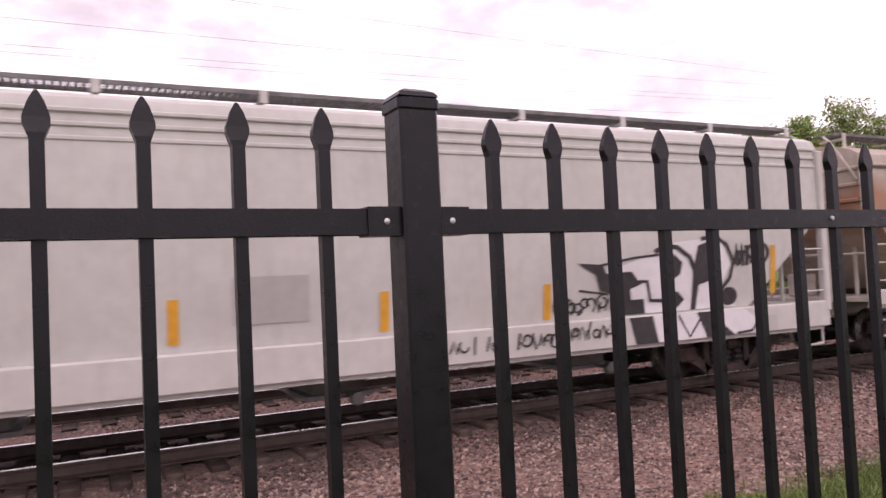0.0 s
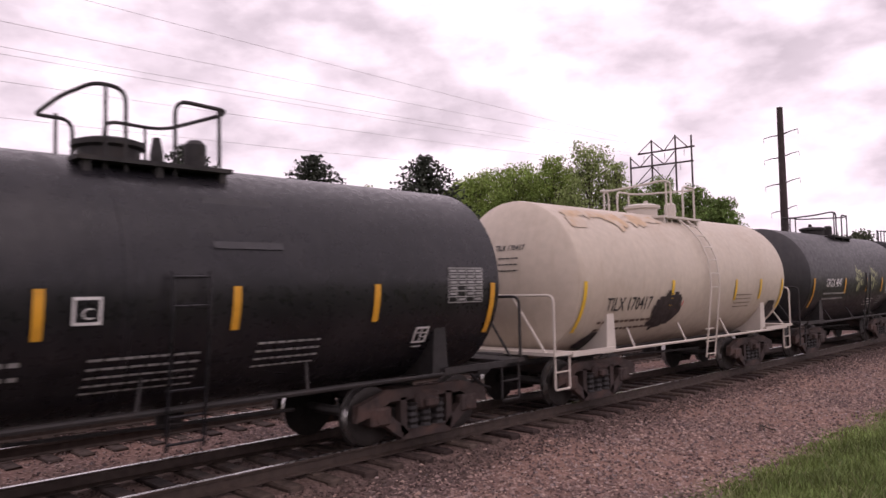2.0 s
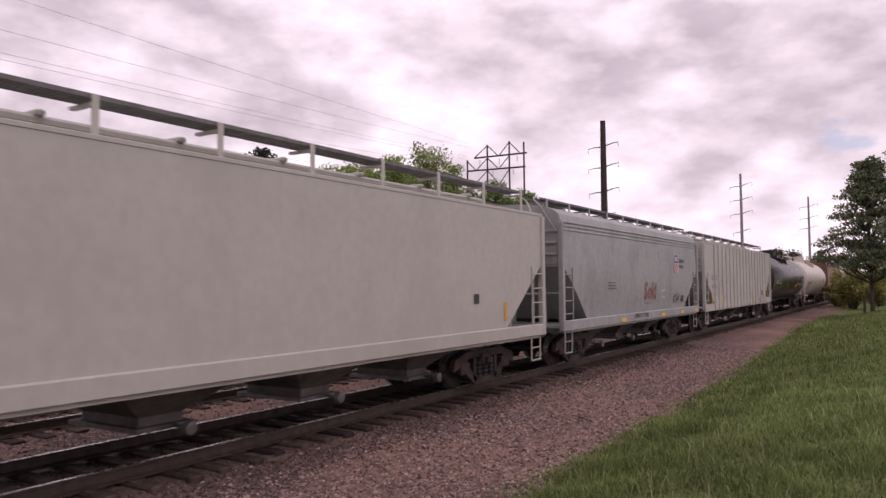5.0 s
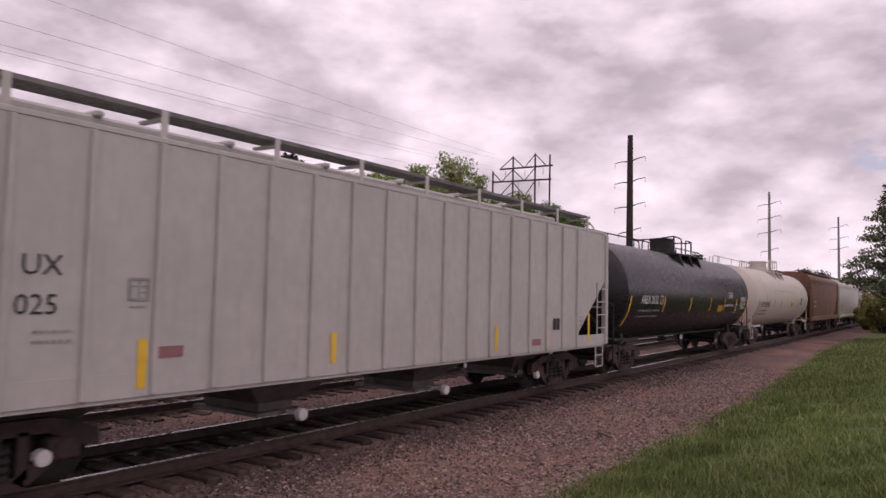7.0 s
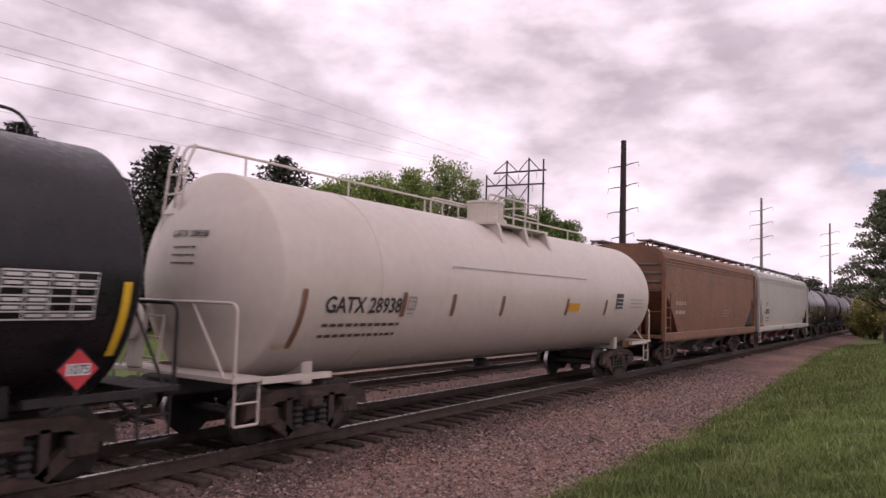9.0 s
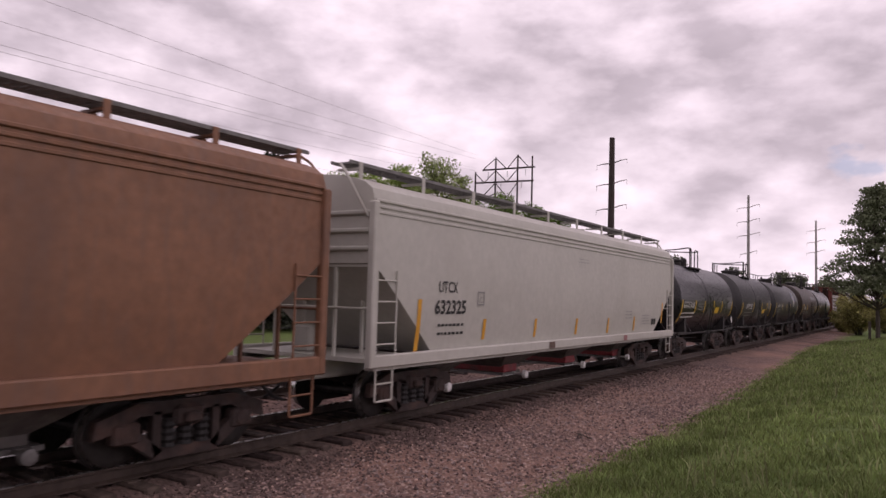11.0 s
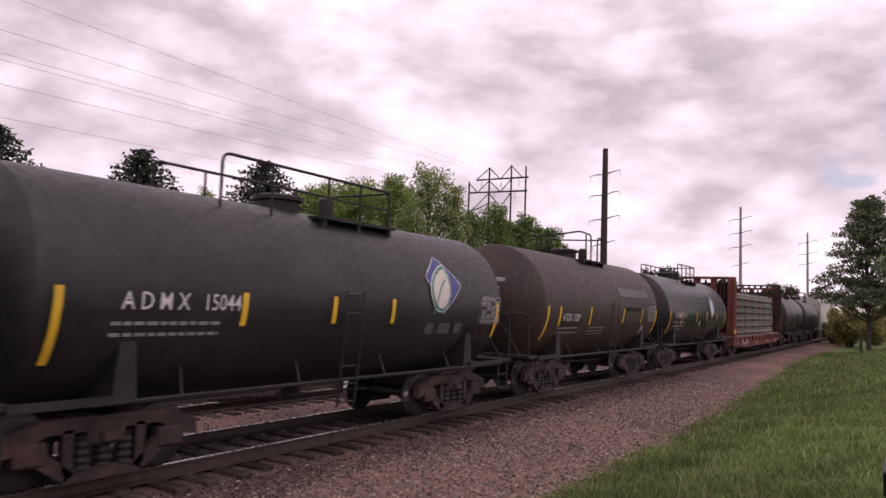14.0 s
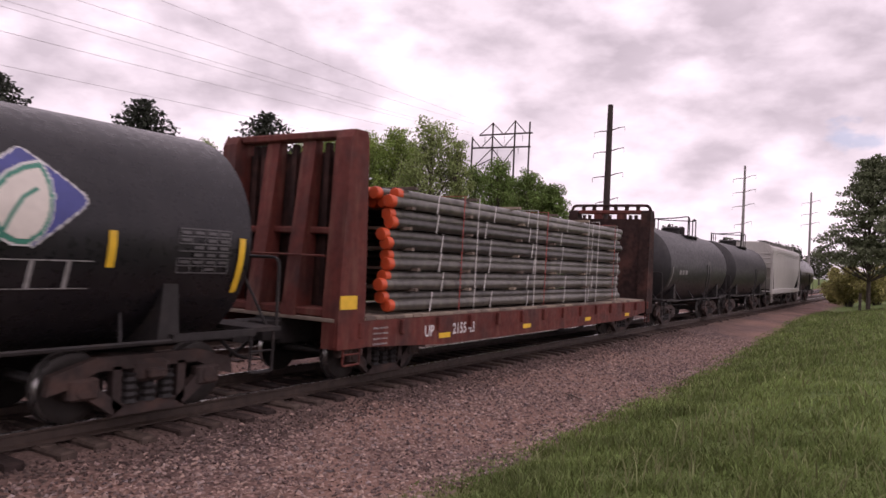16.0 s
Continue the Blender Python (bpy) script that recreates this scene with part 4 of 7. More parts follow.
    s.tube([(-half + 2.6, -1.2, 0.95), (half - 2.6, -1.2, 0.95)], 0.03, 6)
    part("centre_sill", s, M_DARK, car)
    # running boards on the roof
    zt = eave + walk_up
    for y in (-1, 1):
        g = Shape()
        y0, y1 = sorted((y * 0.62, y * 1.06))
        for yy in (y0, y1 - 0.03):
            g.box(-half - 0.1, half + 0.1, yy, yy + 0.03, zt - 0.055, zt)
        n = int(2 * half / 0.08)
        for i in range(n):
            x = -half + i * 0.08
            g.box(x, x + 0.048, y0 + 0.03, y1 - 0.03, zt - 0.05, zt - 0.01)
        rb = part("running_board", g, M_GRATE, car)
        k = -half + 0.15
        while k < half:
            b = Shape()
            b.box(k - 0.05, k + 0.05, *sorted((y * 1.07, y * 1.10)), eave + (0.08 if flat_roof else 0.28), zt - 0.005, 0.01)
            b.box(k - 0.04, k + 0.04, *sorted((y * 0.60, y * 1.09)), zt - 0.14, zt - 0.10)
            part("board_bracket", b, trim, rb)
            k += (2 * half - 0.3) / 9
    t = Shape()
    hz = eave - (0.12 if flat_roof else 0.48 - roof)
    t.box(-half + 0.6, half - 0.6, -0.36, 0.36, hz + 0.38, hz + 0.52, 0.04)
    for i in range(8):
        x = -half + 1.4 + (2 * half - 2.8) * i / 7
        t.box(x - 0.06, x + 0.06, -0.42, 0.42, hz + 0.50, hz + 0.58, 0.02)
    part("roof_hatch_cover", t, mat, car)
    for sg in (-1, 1):
        for y in (-0.84, 0.84):
            e = Shape().tube(rounded([(sg * (half + 0.1), y, zt - 0.05), (sg * (half + 0.22), y * 1.25, zt - 0.2), (sg * (half + 0.04), y * 1.7, eave - 0.3)], 0.12), 0.024, 6)
            part("end_grab_rail", e, trim, car)

    def lay(name, s, sx, z, m, text=""):
        q = on_side(s, sx - c, z, prof)
        return part(name, q, m, car, text)

    for sx, zt_, tall in marks:
        q = Shape().add([(0, 0, 0), (0.12, 0, 0), (0.12, -tall / 2, 0), (0, -tall / 2, 0), (0.12, -tall, 0), (0, -tall, 0)], [(0, 1, 2, 3), (3, 2, 4, 5)])
        lay("reflector_strip", q, sx, zt_, mark_mat or M_ORANGE, "amber reflective strip")
    return car, lay, prof


def rect(w, h):
    return Shape().add([(0, 0, 0), (w, 0, 0), (w, h, 0), (0, h, 0)], [(0, 1, 2, 3)])


def sill_patch(car, name, x, z, w, h, m, text=""):
    part(name, Shape().add([(x, -1.622, z), (x + w, -1.622, z), (x + w, -1.622, z + h), (x, -1.622, z + h)], [(0, 1, 2, 3)]), m, car, text)


def blob(rx, ry, seed, step=0.06, rough=0.35):
    """A ragged stain."""
    noise_off = seed * 3.7
    def inside(x, y):
        a = math.atan2(y, x)
        k = 1 + rough * noise.noise((math.cos(a) * 1.6 + noise_off, math.sin(a) * 1.6, 0.3)) + rough * 0.6 * noise.noise((x * 2 + noise_off, y * 2, 1.0))
        return (x / rx) ** 2 + (y / ry) ** 2 < k * k
    return grid_poly(inside, -rx * 1.5, rx * 1.5, -ry * 1.5, ry * 1.5, step)

# ---- the train, car by car from its head ----
def graffiti_hopper():
    car, lay, prof = hopper_car("pale grey covered hopper car with black and white graffiti", -5.45, 11.85, M_HOPGR, "curved", 3.83,
                                [(-1.4, 1.75, 0.5), (1.0, 1.75, 0.5), (3.5, 1.72, 0.5), (5.95, 1.70, 0.5), (10.5, 2.15, 0.8)], sill=0.72, sill_top=1.16, gap=0.15, walk_up=0.45, roof=0.34)
    round_spot = lambda cx, cy, rx, ry: flat_poly([(cx + rx * math.cos(a * 0.45), cy + ry * math.sin(a * 0.45)) for a in range(14)])
    ground_w = flat_poly([(0.55, 0.40), (1.45, 0.66), (2.05, 0.86), (2.60, 0.90), (3.02, 0.84), (3.22, 0.50), (3.0, 0.12), (3.35, -0.20), (0.95, -0.20), (0.75, 0.1)])
    lay("graffiti", ground_w, 6.35, 1.38, M_GRAFW, "white sprayed ground")
    face = lambda q, lift: part("graffiti", on_side(q, 6.35 - 3.2, 1.38, lambda z: 1.61, lift), M_GRAFW if lift < 0.005 else M_GRAFK, car)
    face(flat_poly([(1.25, -0.64), (3.6, -0.64), (3.72, -0.45), (3.4, -0.24), (1.1, -0.24)]), 0.003)
    letters = join((flat_poly([(0.18, 0.59), (0.62, 0.56), (0.70, 0.43), (1.17, 0.44), (1.34, 0.24), (1.14, 0.18), (1.16, 0.02), (1.4, 0.02), (1.44, -0.2), (0.98, -0.2), (0.8, 0.13), (0.58, 0.18), (0.50, 0.42)]), 0, 0),
                   (stroke([(0.6, 0.55), (1.2, 0.64), (1.75, 0.68)], 0.035), 0, 0), (stroke([(1.30, 0.28), (1.47, 0.28), (1.53, -0.01), (1.82, -0.03)], 0.06), 0, 0),
                   (flat_poly([(1.80, 0.07), (2.08, 0.10), (2.22, -0.03), (2.02, -0.2), (1.84, -0.08)]), 0, 0), (flat_poly([(1.80, 0.64), (2.0, 0.68), (2.18, 0.55), (2.13, 0.36), (1.95, 0.28), (1.84, 0.34)]), 0, 0),
                   (stroke([(1.62, 0.72), (1.85, 0.80), (2.08, 0.78), (2.34, 0.62), (2.44, 0.40)], 0.075), 0, 0),
                   (flat_poly([(2.52, 0.80), (2.74, 0.86), (2.96, 0.66), (2.90, 0.44), (2.76, 0.24), (2.52, 0.18), (2.46, -0.2), (2.36, -0.2), (2.40, 0.4)]), 0, 0),
                   (stroke([(2.58, 0.90), (2.88, 0.94), (3.14, 0.80), (3.28, 0.53), (3.20, 0.26), (2.98, 0.06), (2.84, -0.12), (2.95, -0.2)], 0.065), 0, 0), (round_spot(3.18, -0.03, 0.19, 0.15), 0, 0))
    q = lay("graffiti", letters, 6.35, 1.38, M_GRAFK, "black sprayed lettering shapes")
    for v in q.data.vertices:
        v.co.y -= 0.006
    face(join((flat_poly([(1.02, -0.24), (1.47, -0.24), (1.56, -0.64), (1.13, -0.64)]), 0, 0), (stroke([(1.98, -0.26), (2.19, -0.60), (2.50, -0.26)], 0.04), 0, 0),
              (flat_poly([(2.36, -0.24), (2.66, -0.24), (2.86, -0.42), (3.16, -0.64), (2.55, -0.64)]), 0, 0), (stroke([(3.2, -0.62), (3.55, -0.6), (3.72, -0.42)], 0.04), 0, 0)), 0.009)
    lay("graffiti", join((tag_strokes(1.0, 0.34, 5, 9, 0.032), 0, 0), (stroke(curl(0.08, 0.16, 0.15, 1.1), 0.032), 0, 0), (stroke([(0.4, 0.38), (0.95, 0.30)], 0.03), 0, 0)), 6.15, 1.20, M_GRAFK)
    lay("graffiti", tag_strokes(0.7, 0.55, 6, 6, 0.07), 9.65, 1.75, M_GRAFK)
    part("graffiti", on_side(join((tag_strokes(1.0, 0.26, 9, 6, 0.028), 0, 0), (tag_strokes(0.7, 0.26, 12, 6, 0.035), 1.2, 0), (tag_strokes(1.1, 0.30, 15, 9, 0.03), 2.0, 0.02)), 4.2 - 3.2, 0.82, lambda z: 1.612), M_GRAFK, car)
    lay("repaint_patch", rect(0.9, 0.55), 1.7, 1.42, M_HOPWD)
    for x in (-3.0, 10.2):
        sill_patch(car, "jacking_pad", x - 3.2, 0.74, 0.3, 0.26, M_HOPWW)


def rusty_hopper():
    car, lay, prof = hopper_car("rust-streaked pale covered hopper car", 13.15, 28.5, M_HOPR, "curved", 3.62,
                                [(14.5, 2.12, 0.75), (16.3, 1.80, 0.5), (18.5, 1.78, 0.5), (20.65, 1.84, 0.5), (22.65, 1.83, 0.5), (24.8, 1.82, 0.5), (27.1, 2.20, 0.95)], M_YELLOW, M_PATCHW, mould=1, walk_up=0.65, sill_top=1.27, post_up=0.20)
    lay("stencil", text_shape("NAHX", 0.42), 14.9, 2.45, M_LETF)
    lay("stencil", text_shape("56060", 0.42), 14.9, 1.98, M_LETF)
    lay("repaint_patch", rect(2.75, 0.62), 22.85, 2.30, M_PATCHW, "pale repainted panel")
    lay("plate", join((rect(0.14, 0.22), 0.02, 0), (rect(0.14, 0.22), 0.19, 0)), 25.15, 1.52, M_LETK)
    lay("weld_line", rect(11.0, 0.014), 15.2, 2.22, M_LETR)
    lay("eave_groove", rect(15.2, 0.05), 13.22, 3.52, M_LETR, "dark groove under the eave")
    lay("small_writing", bars(3, 0.9, 0.04, 0.06, 4), 16.0, 1.75, M_LETG)
    for i in range(6):
        sill_patch(car, "rust_patch", -6.8 + 2.4 * i, 1.08, 0.35 + 0.15 * (i % 3), 0.2, M_RUSTPATCH)


def tank_letters(lay, words, sx, z, size, m=None, under=2, seed=1, um=None, squeeze=0.92):
    m = m or M_LETW
    whole, words2 = text_shape(words, size, 0.001, squeeze), words.rsplit(" ", 1)
    first, last = (text_shape(w.strip(), size, 0.001, squeeze) for w in words2)
    lay("reporting_mark", first, sx, z, m)
    lay("car_number", last, sx + max(v[0] for v in whole.v) - max(v[0] for v in last.v), z, m)
    if under:
        lay("small_writing", bars(under, size * 5.2, size * 0.24, size * 0.22, seed, 4), sx - 0.1, z - size * 0.62, um or M_LETG)


def tanks_of_the_head():
    car, lay = tank_car("black tank car with white lettering and amber strips", 30.05, 39.65, M_BLACK, M_DARK, marks=[(30.2, 0.8), (33.05, 0.5), (35.1, 0.5), (37.15, 0.5), (39.45, 0.8)], platform=-0.55, seams=(-0.9,), head="PRGX 10118")
    tank_letters(lay, "PRGX 10118", 31.22, 1.78, 0.36, seed=3, squeeze=0.80)
    square_mark(lay, 33.4, 1.92, 0.28, M_LETW, "C")
    lay("small_writing", bars(4, 0.9, 0.05, 0.06, 5), 35.5, 1.60, M_LETG)
    lay("small_writing", bars(5, 1.2, 0.05, 0.06, 6), 33.6, 1.55, M_LETG)
    data_panel(lay, 38.55, 2.50, 0.72, 0.5, 7, M_LETG)
    square_mark(lay, 38.0, 1.45, 0.26, M_LETW)
    lay("repaint_patch", rect(0.9, 0.7), 34.9, 2.7, M_BLACK2)

    car, lay = tank_car("cream tank car with rust stains and a dark patch", 41.9, 51.35, M_CREAM, M_WHITE, zc=2.34, marks=[(41.98, 1.0), (45.2, 0.6), (48.3, 0.5), (49.75, 0.5), (51.15, 0.8)], mark_mat=M_YELLOW, platform=0.1, rail_kind="loop", head="TILX 170417")
    tank_letters(lay, "TILX 170417", 42.80, 1.72, 0.38, M_LETK, 2, 8, M_LETR, squeeze=0.82)
    lay("dark_patch", join((blob(0.46, 0.40, 1), 0, 0), (blob(0.34, 0.30, 2), 0.28, 0.12), (blob(0.3, 0.2, 3), -0.2, -0.2)), 45.1, 1.62, M_PATCHK, "dark residue patch")
    lay("scrawl", stroke([(0, 0), (0.1, 0.14), (0.14, 0.02), (0.2, 0.2)], 0.05), 45.6, 1.66, M_RED)
    for i, (sx, z, rx, ry) in enumerate(((43.0, 3.62, 0.75, 0.16), (43.9, 3.5, 0.35, 0.28), (44.8, 3.55, 0.45, 0.22), (42.4, 3.4, 0.3, 0.2), (45.6, 3.6, 0.25, 0.14))):
        lay("rust_stain", blob(rx, ry, i + 3, 0.05, 0.7), sx, z, M_RUSTPATCH, "orange rust stain")
    lay("dark_patch", blob(0.42, 0.42, 12), 50.7, 1.35, M_PATCHK)
    lay("dark_patch", blob(0.38, 0.3, 14), 42.9, 1.15, M_PATCHK)
    lay("small_writing", bars(4, 0.9, 0.04, 0.06, 9), 48.4, 1.9, M_LETR)

    car, lay = tank_car("black tank car with pale yellow sprayed tags", 53.4, 63.05, M_BLACK2, M_DARK, marks=[(53.6, 0.9), (56.4, 0.5), (58.6, 0.45), (60.4, 0.5), (62.85, 0.8)], platform=0.0, head="CRGX 4847")
    tank_letters(lay, "CRGX 4847", 54.65, 2.02, 0.36, seed=12, squeeze=0.8)
    for sx, a, b in ((57.45, "Rock", "Wind"), (59.05, "Think", "Blink")):
        tag = join((text_shape(a, 0.29, 0.001, 0.95), 0.03, 0.32), (text_shape(b, 0.29, 0.001, 0.95), 0.0, 0.06), (stroke(curl(0.32, -0.12, 0.15, 1.6), 0.022), 0, 0), (stroke(curl(0.32, -0.12, 0.07, 1.1), 0.02), 0, 0),
                   (stroke(curl(0.74, 0.42, 0.10, 0.8, 2.6), 0.022), 0, 0), (stroke(curl(0.70, 0.12, 0.11, 0.9, 2.0), 0.022), 0, 0), (stroke([(-0.08, 0.50), (-0.02, 0.58), (0.06, 0.60)], 0.022), 0, 0), (stroke([(-0.10, 0.22), (-0.05, 0.30), (0.02, 0.32)], 0.022), 0, 0))
        # a loose hand: slanted, with an uneven line
        tag.v = [(x + 0.22 * y, y + 0.06 * math.sin(x * 7.0) + 0.028 * math.sin(x * 21.0), q) for x, y, q in tag.v]
        lay("sprayed_tag", tag, sx, 2.05, M_GRAFY, "pale yellow sprayed tag")
    data_panel(lay, 61.9, 2.52, 1.0, 0.5, 13, M_LETW)
    square_mark(lay, 60.95, 1.82, 0.30, M_LETW)
    lay("small_writing", bars(3, 0.9, 0.06, 0.05, 14), 59.0, 1.55, M_LETW)
    lay("small_writing", bars(4, 0.5, 0.04, 0.05, 15), 60.35, 1.62, M_LETG)

    car, lay = tank_car("black tank car with white lettering and a ladder", 65.4, 74.85, M_BLACK, M_DARK, marks=[(65.6, 0.8), (68.1, 0.55), (69.25, 0.5), (71.1, 0.45), (73.4, 0.45), (74.75, 0.8)], platform=-0.55, seams=(-0.7, 0.4), head="PRGX 10722")
    tank_letters(lay, "PRGX 10722", 66.05, 1.90, 0.36, seed=16)
    square_mark(lay, 68.4, 1.95, 0.3, M_LETW, "C")
    lay("small_writing", bars(5, 1.0, 0.05, 0.06, 17), 68.7, 1.55, M_LETG)
    lay("small_writing", bars(5, 0.9, 0.05, 0.06, 18), 70.6, 1.6, M_LETG)
    data_panel(lay, 73.9, 2.55, 0.7, 0.5, 19, M_LETG)
    square_mark(lay, 73.1, 1.62, 0.3, M_LETW)


def middle_hoppers():
    car, lay, prof = hopper_car("white covered hopper car with black stencilled lettering", 76.6, 93.5, M_HOPWW, "flat", 3.86, [(91.5, 1.8, 0.4)], chutes=4)
    lay("stencil", text_shape("EQUX", 0.34), 79.6, 2.42, M_LETK)
    lay("stencil", text_shape("13446", 0.34), 79.6, 2.02, M_LETK)
    lay("small_writing", bars(2, 0.5, 0.05, 0.05, 20), 79.7, 1.7, M_LETG)
    lay("plate", rect(0.2, 0.2), 90.2, 1.8, M_LETK)

    car, lay, prof = hopper_car("grey covered hopper car with a red, white and blue shield", 94.7, 108.5, M_HOPG, "curved", 3.82, trim=M_HOPG)
    shield0 = lambda x, y: abs(x) < 0.33 - 0.05 * math.sin(y * 5) and -0.45 - 0.0 * x < y < 0.42 - 0.08 * abs(x) and (y > -0.30 or abs(x) < 0.33 * ((y + 0.46) / 0.16) ** 0.5)
    shield = lambda x, y: shield0(x / 0.85, y / 0.78)
    q = lay("shield_emblem", grid_poly(lambda x, y: shield(x * 0.93, y * 0.93), -0.45, 0.45, -0.55, 0.5, 0.022), 105.37, 2.92, M_LETW, "red, white and blue shield emblem")
    q = lay("shield_field", grid_poly(lambda x, y: shield(x, y) and y > 0.02, -0.45, 0.45, -0.55, 0.5, 0.022), 105.37, 2.92, M_BLUE)
    for v in q.data.vertices:
        v.co.y -= 0.004
    q = lay("shield_stripes", grid_poly(lambda x, y: shield(x, y) and y < -0.01 and int((x + 0.5) / 0.052) % 2 == 0, -0.45, 0.45, -0.55, 0.5, 0.013), 105.37, 2.92, M_RED)
    for v in q.data.vertices:
        v.co.y -= 0.004
    q = lay("shield_bars", join((rect(0.36, 0.055), -0.18, 0.18), (rect(0.36, 0.055), -0.18, 0.09)), 105.37, 2.92, M_LETW)
    for v in q.data.vertices:
        v.co.y -= 0.008
    lay("slogan", text_shape("BUILDING", 0.18, 0.004, 0.9), 105.85, 2.96, M_LETK)
    lay("slogan", text_shape("AMERICA", 0.18, 0.004, 0.9), 105.85, 2.74, M_LETK)
    lay("sprayed_tag", join((text_shape("Soki", 0.8, 0.03), 0, 0), (stroke([(0.1, -0.12), (0.5, -0.16), (0.9, -0.1)], 0.03), 0, 0)), 101.5, 1.66, M_GRAFR, "faded red sprayed tag")
    lay("sprayed_tag", stroke([(0.4, 0.45), (0.0, 0.4), (0.05, 0.2), (0.4, 0.18), (0.3, 0.0)], 0.035), 103.5, 1.50, M_GRAFW)
    lay("sprayed_tag", tag_strokes(0.9, 0.4, 22, 6, 0.035), 105.0, 1.45, M_GRAFK)
    lay("plate", join((rect(0.16, 0.24), 0.02, 0.02), (rect(0.16, 0.24), 0.22, 0.02)), 106.1, 1.45, M_LETK)
    lay("small_writing", bars(3, 0.7, 0.04, 0.05, 23), 98.0, 2.2, M_LETK)
    for sx, w in ((105.72, 0.42), (107.9, 0.4), (103.2, 0.42), (99.0, 0.42)):
        sill_patch(car, "reflector_strip", sx - 101.6, 1.02, w, 0.12, M_YELLOW, "yellow reflective strip")
    part("sprayed_tag", on_side(tag_strokes(1.5, 0.28, 24, 7, 0.04), 100.2 - 101.6, 1.03, lambda z: 1.615), M_GRAFK, car)
    for i in range(4):
        lay("weld_streak", rect(0.10, 1.7), 98.4 + 2.35 * i, 1.6, M_LETG)

    car, lay, prof = hopper_car("pale grey ribbed covered hopper car", 109.8, 126.95, M_HOPW, "flat", 3.93, [(111.1, 1.75, 0.65), (113.15, 1.62, 0.55), (116.3, 1.6, 0.45), (121.1, 1.58, 0.5), (123.42, 1.45, 0.38), (125.75, 1.8, 0.7)], M_YELLOW, chutes=4, ribs=17, walk_up=0.48, outlets=(112.3, 116.15, 120.0, 123.87))
    for i, (a, b) in enumerate((("EQ", "104"), ("UX", "025"))):
        lay("stencil", text_shape(a, 0.30), 111.15 + 0.68 * i, 2.31, M_LETK)
        lay("stencil", text_shape(b, 0.30), 111.1 + 0.68 * i, 1.91, M_LETK)
        lay("small_writing", bars(2, 0.4, 0.05, 0.05, 25 + i), 111.3 + 0.68 * i, 1.72, M_LETG)
    square_mark(lay, 113.0, 2.05, 0.26, M_LETG)
    lay("placard", rect(0.4, 0.13), 113.35, 1.40, M_GRAFR)
    lay("placard", rect(0.42, 0.14), 122.72, 1.12, M_GRAFR)
    lay("plate", join((rect(0.16, 0.26), 0, 0), (rect(0.16, 0.26), 0.19, 0)), 123.75, 1.44, M_LETK)
    lay("small_writing", bars(3, 0.35, 0.05, 0.05, 27), 125.1, 1.7, M_LETG)


def placard(car, x, z, k, field, number=""):
    """A diamond plate on an upright holder at the car's end."""
    y = -1.46
    dia = lambda r: [(x, z - r), (x + r, z), (x, z + r), (x - r, z)]
    holder = part("placard_holder", Shape().prism(dia(k + 0.02), y, y + 0.02).box(x - 0.03, x + 0.03, y + 0.02, y + 0.05, 1.0, z), M_DARK, car)
    part("hazard_placard", Shape().prism(dia(k), y - 0.006, y), field, holder, "diamond hazard placard")
    if number:
        part("placard_panel", Shape().box(x - k * 0.6, x + k * 0.6, y - 0.010, y - 0.006, z - k * 0.28, z + k * 0.28), M_LETW, holder)
        q = text_shape(number, k * 0.62, 0.002, 0.92)
        q.v = [(x - k * 0.58 + a, y - 0.014, z - k * 0.2 + b) for a, b, _ in q.v]
        part("placard_number", q, M_LETK, holder)


